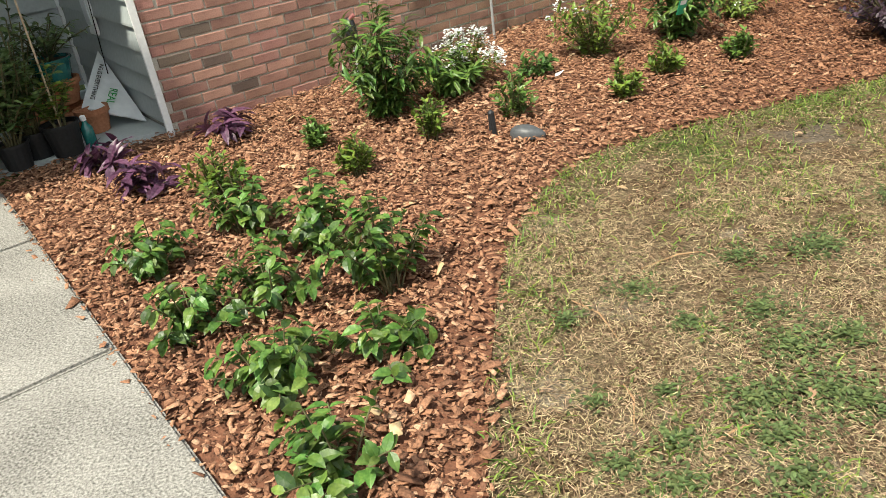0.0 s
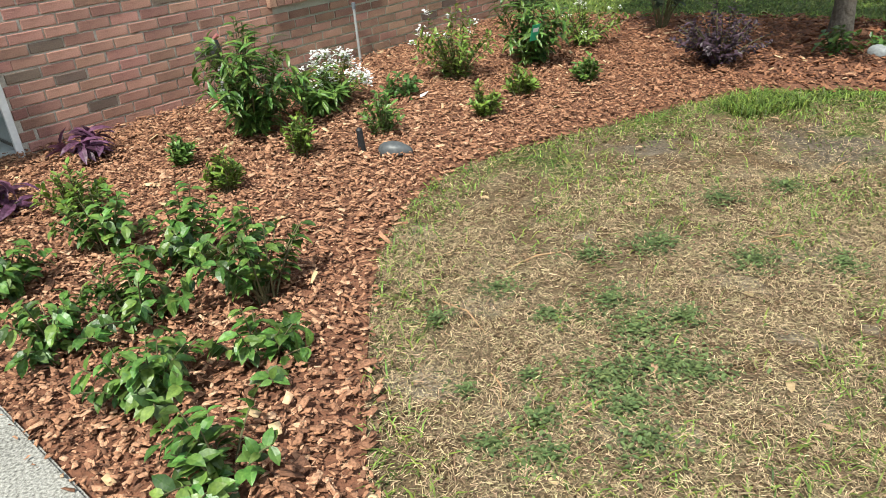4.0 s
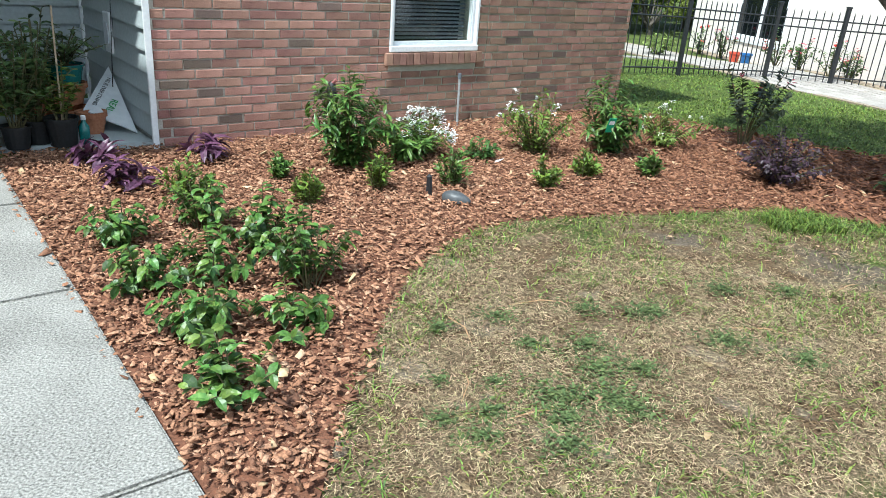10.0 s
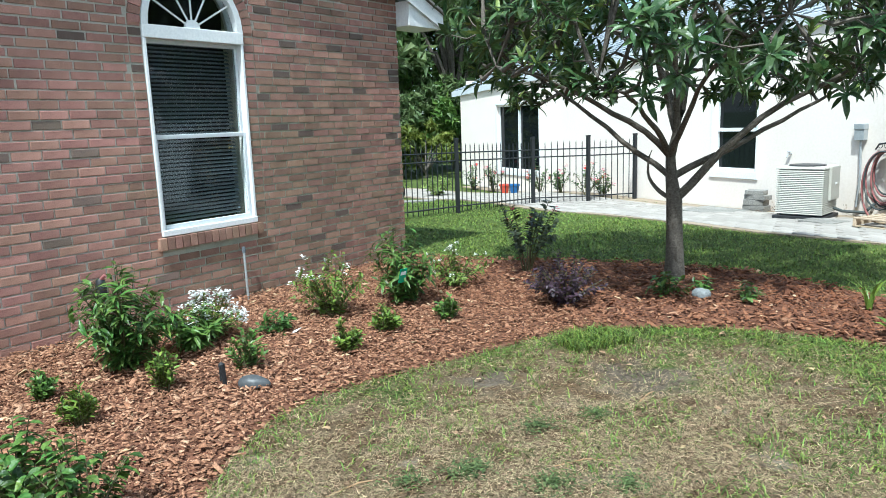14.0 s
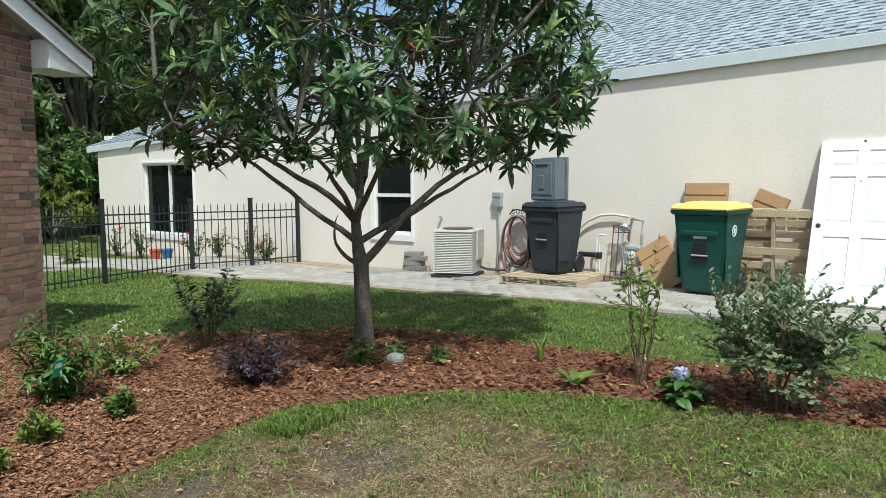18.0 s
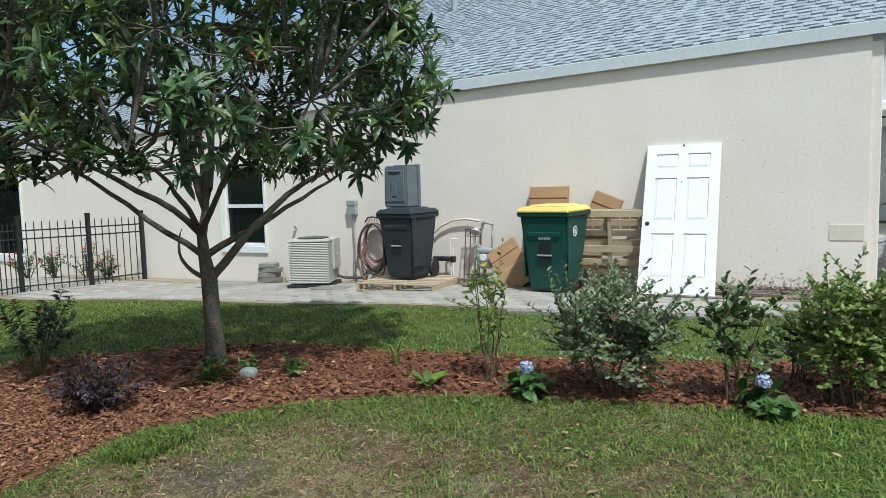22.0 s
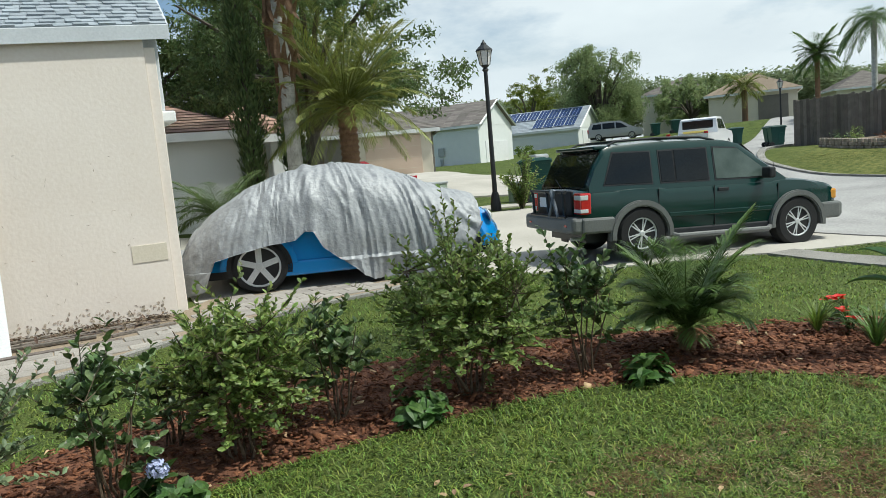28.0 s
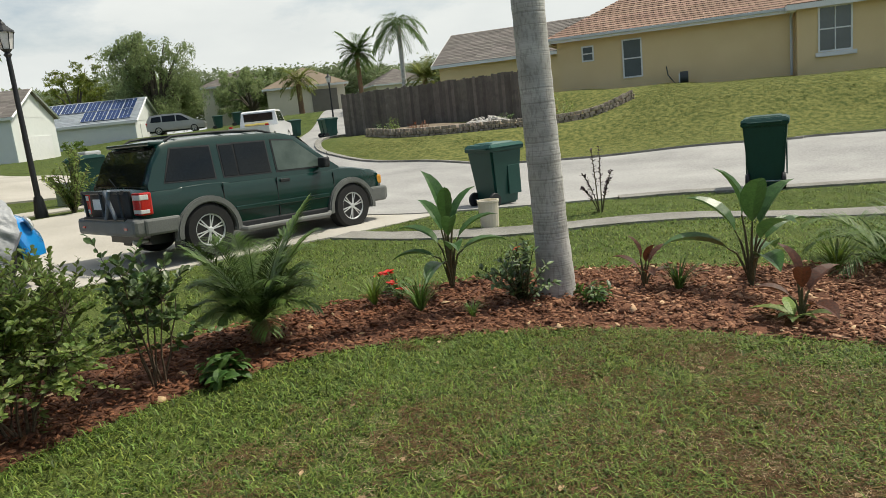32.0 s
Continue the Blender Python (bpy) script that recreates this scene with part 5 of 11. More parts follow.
def palm(name, label, x, y, trunk_h, r0, r1, fronds, length, seed, leaf, trunk_mat, rise=(0.2, 1.0), droop=0.6, leaflets=36, ll=0.3, lw=0.05, crown_z=None, lean=(0, 0), knobs=False, lift=0.0, n=14):
    r = random.Random(seed)
    th = thing(name, label, "palm", at_ground(x, y, 0, lift))
    if trunk_h > 0:
        bm = bmesh.new()
        steps = max(6, int(trunk_h / 0.06)) if knobs else max(8, int(trunk_h / 0.09))
        pts, rad = [], []
        for k in range(steps + 1):
            s = k / steps
            pts.append(Vector((lean[0] * s, lean[1] * s, -0.1 + (trunk_h + 0.1) * s)))
            base = r0 + (r1 - r0) * min(1, s * 1.6) + (0.16 * r0 * max(0, 1 - s * 12))
            rad.append(base * (1 + ((0.14 if k % 2 else -0.05) if knobs else (0.018 if k % 2 else -0.012)) + r.uniform(-0.01, 0.01)))
        tube(bm, pts, rad, n)
        part("trunk", bm, trunk_mat, th, "", not knobs)
    top = (lean[0], lean[1], trunk_h)
    P, D, N, Ls = [], [], [], []
    bm = bmesh.new()
    for k in range(fronds):
        a = k * 2.39996 + r.uniform(-0.2, 0.2)
        q = k / max(1, fronds - 1)
        pts, p, d, n_, l = frond_mesh(r, length * r.uniform(0.85, 1.1), rise[0] + (rise[1] - rise[0]) * q, droop * r.uniform(0.8, 1.2), leaflets, ll, lw, a, top)
        tube(bm, pts, [0.018 * length * (1 - 0.09 * i) * 0.6 for i in range(9)], 4, False)
        P += p; D += d; N += n_; Ls += l
    tagged(part("frond_stem", bm, leaf, th), kind="stuff")
    leaf_part("frond", th, leaf, P, D, N, np.array(Ls), np.full(len(Ls), lw), LEAF_LANCE, 0.1)
    return th


# ---- plants of the bed before the brick wall ----
HIBS = [(-0.77, 2.29, 0.28, 0.17, 6), (-0.99, 2.70, 0.24, 0.19, 8), (-0.66, 2.77, 0.20, 0.19, 5), (-1.05, 3.17, 0.30, 0.2, 8), (-1.32, 3.10, 0.24, 0.19, 7),
        (-0.62, 3.15, 0.40, 0.22, 11), (-0.90, 3.56, 0.36, 0.18, 9), (-1.57, 3.56, 0.24, 0.18, 8), (-1.24, 3.80, 0.33, 0.18, 9)]
for i, (x, y, h, rad, n) in enumerate(HIBS):
    shrub("hibiscus", "young hibiscus with glossy dark green leaves in bark mulch", "shrub", x, y, h, rad * 1.12, int(n * 2.1), 13, 0.060, 0.58, L_HIB, LEAF_BROAD, 20 + i, 0.25, 0.35, 0.4, "hibiscus in the bed", None, 0.0035)
for i, (x, y, h) in enumerate([(-1.84, 4.46, 0.20), (-2.12, 4.90, 0.22), (-1.53, 5.11, 0.2)]):
    shrub("persian_shield", "low purple-leaved plant with silvery violet leaves", "plant", x, y, h, 0.17, 8, 9, 0.135, 0.36, L_PURPLE, LEAF_LANCE, 50 + i, 0.35, 0.3, 0.35, "purple plants", None, 0.004)
DWARF = [(-0.98, 4.74, 0.20, 0.09), (-0.75, 4.26, 0.23, 0.10), (-0.36, 4.61, 0.26, 0.13), (0.13, 4.76, 0.27, 0.14), (0.76, 4.81, 0.25, 0.10), (1.12, 5.15, 0.22, 0.11), (1.63, 5.24, 0.20, 0.10), (-1.44, 4.28, 0.26, 0.17)]
for i, (x, y, h, rad) in enumerate(DWARF):
    shrub("dwarf_shrub", "small upright shrub with dense bright green leaves", "shrub", x, y, h, rad, 20, 18, 0.046, 0.42, (L_BRIGHT, L_OLE)[i % 3 == 0], LEAF_OVAL, 70 + i, 0.2, 0.05, 0.7, "dwarf shrubs in the bed")
for i, (x, y, h, rad, n) in enumerate([(-0.57, 5.1, 0.72, 0.34, 44), (-0.16, 5.36, 0.36, 0.2, 14), (1.49, 5.95, 0.66, 0.33, 34)]):
    shrub("narrow_leaved_shrub", "dense upright shrub with narrow dark green leaves", "shrub", x, y, h, rad, n, 28, 0.105, 0.25, (L_HIB, L_OLE, L_HIB)[i], LEAF_LANCE, 90 + i, 0.08, 0.25, 0.5, "narrow-leaved shrubs by the wall")
shrub("white_phlox", "low mound covered with clusters of white flowers", "flowers", -0.04, 5.52, 0.38, 0.24, 40, 14, 0.06, 0.35, L_BRIGHT, LEAF_OVAL, 101, 0.1, 0.1, 0.5, "white flowers", (P_WHITE, 130, 0.021, 7))
shrub("white_rose", "loose shrub with a few white blooms", "flowers", 0.87, 5.78, 0.54, 0.33, 36, 20, 0.058, 0.4, L_BRIGHT, LEAF_OVAL, 102, 0.1, 0.1, 0.5, "white flowers", (P_WHITE, 11, 0.026, 9))
shrub("green_perennial", "low dense green perennial by the wall", "plant", 0.41, 5.52, 0.18, 0.15, 18, 10, 0.07, 0.4, L_HYD, LEAF_OVAL, 103, 0.1, 0.1, 0.5)
shrub("white_phlox", "loose plant with scattered white flower heads", "flowers", 2.12, 6.3, 0.42, 0.36, 36, 14, 0.07, 0.3, L_BRIGHT, LEAF_LANCE, 104, 0.1, 0.1, 0.5, "white flowers", (P_WHITE, 18, 0.018, 8))
shrub("rose_bush", "dark-leaved rose bush with a few faded pink blooms", "rose bush", 3.0, 6.62, 0.90, 0.40, 11, 34, 0.075, 0.6, L_ROSEDARK, LEAF_OVAL, 105, 0.42, 0.2, 0.3, "", (P_PINK, 4, 0.03, 9), 0.006)
shrub("loropetalum", "rounded shrub with dark plum-coloured leaves", "shrub", 2.62, 5.22, 0.44, 0.36, 60, 26, 0.042, 0.55, L_LORO, LEAF_OVAL, 106, 0.1, 0.15, 0.4)
# the tree's underplanting and the back bed
shrub("gardenia", "small glossy green shrub at the tree's foot", "shrub", 3.45, 5.03, 0.22, 0.17, 14, 9, 0.075, 0.5, L_HIB, LEAF_OVAL, 110, 0.2, 0.2, 0.4, "small shrubs under the tree")
shrub("gardenia", "small glossy green shrub in bark mulch", "shrub", 3.74, 4.98, 0.17, 0.12, 10, 9, 0.06, 0.45, L_HIB, LEAF_OVAL, 111, 0.2, 0.2, 0.4, "small shrubs under the tree")
shrub("gardenia", "small glossy green shrub in bark mulch", "shrub", 3.9, 4.64, 0.18, 0.12, 10, 9, 0.06, 0.45, L_OLE, LEAF_OVAL, 112, 0.2, 0.2, 0.4, "small shrubs under the tree")
rosette("coontie", "tuft of stiff yellowish-green strap leaves", "plant", 4.39, 4.0, 9, 0.27, 0.10, L_BRIGHT, 113, 2.4)
rosette("broadleaf_seedling", "low plant of bright green broad leaves", "plant", 3.98, 3.44, 9, 0.17, 0.5, L_BRIGHT, 114, 0.8, LEAF_BROAD)
bushy("sparse_shrub", "thin open shrub with sparse small leaves", 4.36, 3.13, 0.92, 0.24, 46, 9, 0.05, 0.5, L_GREY, 115)
for i, (x, y, fl) in enumerate([(4.15, 2.71, 2), (4.45, 1.26, 1), (4.76, -0.13, 0), (4.46, -1.58, 0)]):
    hyd = shrub("hydrangea", "young hydrangea with a pale blue flower head" if fl else "young hydrangea with broad green leaves and no bloom", "hydrangea", x, y, 0.2, 0.19, 12, 9, 0.11, 0.62, L_HYD, LEAF_BROAD, 120 + i, 0.2, 0.25, 0.35, "hydrangeas along the bed")
    if fl:
        rh_ = random.Random(60 + i)
        PP, DD = [], []
        for k in range(130):
            a_, u_ = k * 2.39996, 1 - 1.35 * (k + 0.5) / 130
            q_ = math.sqrt(max(0.0, 1 - u_ * u_))
            o_ = Vector((q_ * math.cos(a_), q_ * math.sin(a_), u_))
            PP.append(o_ * 0.042 + Vector((-0.05, 0.02, 0.215)))
            DD.append(o_.orthogonal() + Vector((rh_.uniform(-1, 1), rh_.uniform(-1, 1), rh_.uniform(-1, 1))) + o_ * 0.3)
        NN = [p - Vector((-0.05, 0.02, 0.215)) for p in PP]
        tagged(raw("flower_head", *leaf_mesh(PP, DD, NN, 0.019, 0.017, LEAF_OVAL), P_BLUE, hyd, "pale blue mophead bloom"), kind="stuff")
for i, (x, y, h, rad, n) in enumerate([(4.42, 2.24, 0.82, 0.46, 330), (4.84, 0.84, 0.86, 0.42, 300), (4.96, -0.60, 0.98, 0.52, 420)]):
    bushy("grey_green_shrub", "bushy shrub with grey-green oval leaves and upright shoots", x, y, h, rad, n, 22, 0.044, 0.5, (L_FEIJOA, L_GREY, L_GREY)[i], 130 + i, ((0, 0), (0.02, 0.0), (0, 0.0))[i], "shrubs along the back bed")
for i, (x, y, h, rad, n, m) in enumerate([(4.62, 1.47, 0.74, 0.26, 64, L_ROSE), (5.05, 0.25, 0.72, 0.26, 54, L_ROSE), (5.3, 1.15, 0.5, 0.16, 30, L_ROSE), (4.83, -1.38, 0.84, 0.28, 84, L_ROSE), (5.2, 0.55, 0.5, 0.2, 34, L_GREY)]):
    bushy("leggy_rose", "leggy rose bush with dull green leaves", x, y, h, rad, n, 12, 0.06, 0.58, m, 140 + i, (0, 0), "roses along the back bed", "rose bush")
# street side of the bed
palm("pygmy_palm", "small pygmy palm with fine arching fronds", 4.79, -2.22, 0.17, 0.045, 0.06, 42, 0.50, 151, L_PALM, M_FIBRE, (0.75, 2.2), 0.7, 40, 0.14, 0.010)
for i, (x, y, L) in enumerate([(4.03, -3.13, 0.34), (4.52, -3.2, 0.3), (3.54, -3.07, 0.14), (1.35, -5.1, 0.4), (2.35, -4.15, 0.32)]):
    rosette("grass_tuft", "tuft of fine arching green leaves in the mulch", "plant", x, y, 60, L, 0.035, (L_OLE, L_BRIGHT)[i % 2], 160 + i, 1.6, LEAF_STRAP, "tufts in the bed")
shrub("red_flowering_plant", "low plant with vivid red blooms", "flowers", 4.42, -3.42, 0.32, 0.2, 9, 9, 0.09, 0.3, L_OLE, LEAF_LANCE, 173, 0.2, 0.1, 0.6, "", (P_RED, 5, 0.06, 6))


def strelitzia(x, y, h, seed, n=9, leaf=None, wl=0.3, ll=0.42, label="bird of paradise with broad paddle leaves on long stalks", name="strelitzia", spread=0.4):
    r = random.Random(seed)
    th = thing(name, label, "plant", at_ground(x, y))
    bm = bmesh.new()
    P, D, N, Ls = [], [], [], []
    for k in range(n):
        a = k * 2.1 + r.uniform(-0.4, 0.4)
        hh = h * (0.35 + 0.65 * (1 - k / n)) * 0.62
        sp = spread * (0.25 + 0.75 * k / n) * h
        top = Vector((math.cos(a) * sp * 0.6, math.sin(a) * sp * 0.6, hh))
        pts = [Vector((0, 0, 0)).lerp(top, s) + Vector((0, 0, 0.1 * h * math.sin(math.pi * s))) for s in (0, 0.3, 0.6, 1)]
        part("stalk", tubed(pts, [0.014, 0.011, 0.009, 0.006], 6), M_STEM, th)
        P.append(pts[-1])
        D.append(Vector((math.cos(a) * (0.35 + k / n), math.sin(a) * (0.35 + k / n), 1.0 - 1.1 * k / n)))
        N.append(Vector((-math.cos(a), -math.sin(a), 0.7)))
        Ls.append(ll * h * r.uniform(0.85, 1.1))
    for p, d, n_, l in zip(P, D, N, Ls):
        raw("leaf", *leaf_mesh([p], [d], [n_], l, l * wl, LEAF_PADDLE, 0.5), leaf or L_BANANA, th)
    return th


strelitzia(4.19, -3.88, 1.0, 180, 11, None, 0.33, 0.44, spread=0.27)
strelitzia(1.88, -4.43, 0.92, 181, 9, None, 0.42, 0.5, "bird of paradise with wide tilted paddle leaves")
strelitzia(2.64, -4.26, 0.38, 182, 6, L_BROWN, 0.34, 0.6, "wilted plant with rust-brown curled leaves", "wilted_canna")
strelitzia(1.46, -3.59, 0.42, 183, 5, L_BROWN, 0.45, 0.6, "wilted broad-leaved plant with rust-brown foliage", "wilted_canna")
rosette("broadleaf_seedling", "low broad grey-green leaves at a wilted plant's foot", "plant", 1.5, -3.55, 7, 0.24, 0.4, L_GREY, 184, 0.3, LEAF_BROAD)
shrub("rose_bush", "rose bush with reddish young leaves beside the palm", "rose bush", 3.36, -3.56, 0.52, 0.36, 22, 24, 0.062, 0.5, L_ROSE, LEAF_OVAL, 185, 0.15, 0.1, 0.5, "", (P_RED, 1, 0.03, 9), 0.005)
shrub("gardenia", "small glossy green shrub beside the palm", "shrub", 2.8, -3.57, 0.22, 0.16, 14, 10, 0.07, 0.5, L_HIB, LEAF_OVAL, 186, 0.2, 0.2, 0.4, "small shrubs under the palm")
palm("grassy_palm", "young palm with thin arching fronds", 1.0, -5.3, 0.05, 0.03, 0.03, 16, 0.75, 187, L_PALM, M_FIBRE, (0.6, 1.6), 0.9, 26, 0.18, 0.012)
for i, (x, y) in enumerate([(4.55, -8.75), (0.85, -9.6)]):
    shrub("crape_myrtle", "slender crape myrtle sapling with dark sparse leaves", "sapling", x, y, 0.98, 0.26, 6, 44, 0.06, 0.5, L_LORO, LEAF_OVAL, 190 + i, 0.36, 0.05, 0.6, "saplings on the verge", None, 0.008)

# tall palm: a bare ringed trunk, its unseen crown high above kept sparse to cast little shade
palm("tall_palm", "tall palm with a smooth grey ringed trunk", 3.215, -3.86, 7.6, 0.135, 0.105, 9, 1.5, 200, L_PALM, M_PALMTRUNK, (0.1, 1.1), 0.9, 40, 0.4, 0.02, None, (0.10, 0.22), False, 0, 22)

# ---- loquat tree ----
def loquat(x, y, seed):
    r = random.Random(seed)
    th = thing("loquat_tree", "multi-limbed loquat tree with long leathery dark leaves", "tree", at_ground(x, y))
    stem = [Vector(p) for p in ((0, 0, -0.1), (0, 0, 0.02), (0.0, 0, 0.22), (-0.01, 0, 0.48), (-0.01, 0.01, 0.72), (-0.03, 0.03, 0.92), (-0.02, 0.06, 1.1), (0.03, 0.05, 1.3))]
    bm = tubed(stem, [0.118, 0.094, 0.078, 0.069, 0.068, 0.05, 0.042, 0.034], 14)
    limbs = []
    for s0, az, el, ln, r0, curl in ((4, -0.75, 0.85, 2.15, 0.05, -0.035), (4, 2.5, 0.45, 0.55, 0.03, 0.14), (5, 2.35, 0.62, 2.0, 0.035, -0.02), (6, 2.95, 0.9, 1.9, 0.04, -0.03), (5, -0.35, 0.60, 2.0, 0.042, -0.01), (7, 0.8, 0.95, 1.8, 0.036, -0.02),
                                     (6, -1.9, 0.7, 1.8, 0.036, -0.01), (7, 1.7, 1.15, 2.0, 0.04, 0.0), (6, -2.7, 0.7, 1.8, 0.036, -0.02), (7, 0.3, 1.3, 2.3, 0.042, 0.0), (7, -2.2, 1.2, 2.1, 0.038, 0.0)):
        p, pts, rad = stem[s0].copy(), [], []
        e, a = el, az
        for k in range(12):
            pts.append(p.copy())
            rad.append(r0 * (0.8 - 0.058 * k))
            e += curl + r.uniform(-0.13, 0.13)
            a += r.uniform(-0.17, 0.17)
            p = p + Vector((math.cos(a) * math.cos(e), math.sin(a) * math.cos(e), math.sin(e))) * ln / 11
        limbs.append((pts, rad))
        tube(bm, pts, rad, 8, False)
    part("trunk", bm, M_BARK, th, "", True)
    # tips fill a wide domed crown, open underneath
    tips = []
    while len(tips) < 1020:
        z, a = r.uniform(1.5, 4.3), r.uniform(0, math.tau)
        wide = float(np.interp(z, [1.5, 1.75, 2.3, 2.75, 3.4, 4.0, 4.3], [1.25, 1.8, 2.15, 2.08, 1.6, 0.95, 0.3]))
        q = wide * math.sqrt(r.uniform(0.12, 1.0))
        if z < 2.1 and q < 1.5 - 2.2 * (z - 1.5) or r.random() > 0.35 + 0.65 * wide / 2.15:
            continue
        if noise.noise(Vector((q * math.cos(a) * 1.1, q * math.sin(a) * 1.1, z * 1.1 + 5))) > -0.27:
            tips.append(Vector((q * math.cos(a), q * math.sin(a), z)))
    hubs = r.sample(tips, 150)
    nodes = [(p, rad[k]) for pts, rad in limbs for k, p in enumerate(pts) if k > 2]
    bm = bmesh.new()
    hub_pts = []
    for h in hubs:
        p, rr = min(nodes, key=lambda n: (n[0] - h).length + 0.8 * max(0, n[0].z - h.z))
        inner = h.lerp(p, 0.25)
        mid = p.lerp(inner, 0.5) + Vector((r.uniform(-0.08, 0.08), r.uniform(-0.08, 0.08), -0.06))
        tube(bm, [p, mid, inner], [min(rr, 0.026), 0.019, 0.013], 6, False)
        hub_pts += [(mid, 0.012), (inner, 0.011), (p.lerp(mid, 0.6), 0.012)]
    P, D, N, Y = [], [], [], []
    for t in tips:
        p, rr = min(hub_pts, key=lambda n: (n[0] - t).length)
        mid = p.lerp(t, 0.55) + Vector((r.uniform(-0.05, 0.05), r.uniform(-0.05, 0.05), -0.05))
        tube(bm, [p, mid, t], [rr * 0.8, 0.006, 0.004], 4, False)
        out = (t - mid).normalized() + Vector((t.x, t.y, 0)) * 0.12 + Vector((0, 0, 0.35))
        out.normalize()
        young = r.random() < 0.32
        n_leaf = r.randint(9, 14)
        for k in range(n_leaf):
            a = k * 2.4
            s = out.orthogonal().normalized()
            o = s * math.cos(a) + out.cross(s) * math.sin(a)
            d = o + out * (1.5 * k / n_leaf - 0.25 + r.uniform(-0.2, 0.2) + (0.5 if young else 0)) + Vector((0, 0, -0.12))
            P.append(t - out * 0.09 * r.random())
            D.append(d)
            N.append(out + Vector((0, 0, 0.6)))
            Y.append(young and k > 4)
    part("branch", bm, M_BARK, th)
    Y = np.array(Y)
    P, D, N = arr([tuple(v) for v in P]), arr([tuple(v) for v in D]), arr([tuple(v) for v in N])
    ls = np.array([0.168 * r.uniform(0.65, 1.15) for _ in range(len(P))])
    leaf_part("foliage", th, L_LOQ, P[~Y], D[~Y], N[~Y], ls[~Y], ls[~Y] * 0.29, LEAF_LANCE, 0.3)
    leaf_part("young_foliage", th, L_YOUNG, P[Y], D[Y], N[Y], ls[Y] * 0.8, ls[Y] * 0.22, LEAF_LANCE, 0.3, "pale yellow-green young leaves")
    dp = [(-0.25 + r.uniform(-0.1, 0.1), -0.9 + r.uniform(-0.1, 0.1), 2.45 + r.uniform(-0.1, 0.1)) for _ in range(12)]
    leaf_part("dead_leaf", th, L_DEAD, dp, [(r.uniform(-1, 1), r.uniform(-1, 1), -0.6) for _ in dp], [(0, 0, 1)] * 12, 0.16, 0.045, LEAF_LANCE, 0.3, "withered rust-red leaves")
    return th


loquat(3.93, 5.56, 11)

# ---- things along the neighbour's wall ----
def beside(s, out, rz=0.0, lift=0.0):
    """A pose on the ground beside the stucco wall: s along it, out from it."""
    p = HB @ Vector((s, out, 0))
    return pose(p.x, p.y, gz(p.x, p.y) + 0.022 + lift, 0, 0, 94.975 + rz)


def taper(bm, w0, d0, w1, d1, z0, z1, bevel=0.03):
    """A tapered box, centred in plan."""
    lo = [bm.verts.new((sx * w0 / 2, sy * d0 / 2, z0)) for sx, sy in ((-1, -1), (1, -1), (1, 1), (-1, 1))]
    hi = [bm.verts.new((sx * w1 / 2, sy * d1 / 2, z1)) for sx, sy in ((-1, -1), (1, -1), (1, 1), (-1, 1))]
    fs = [bm.faces.new(lo[::-1]), bm.faces.new(hi)]
    for k in range(4):
        fs.append(bm.faces.new((lo[k], lo[(k + 1) % 4], hi[(k + 1) % 4], hi[k])))
    if bevel:
        es = list({e for f in fs for e in f.edges})
        bmesh.ops.bevel(bm, geom=es, offset=bevel, segments=2, affect="EDGES")
    return bm


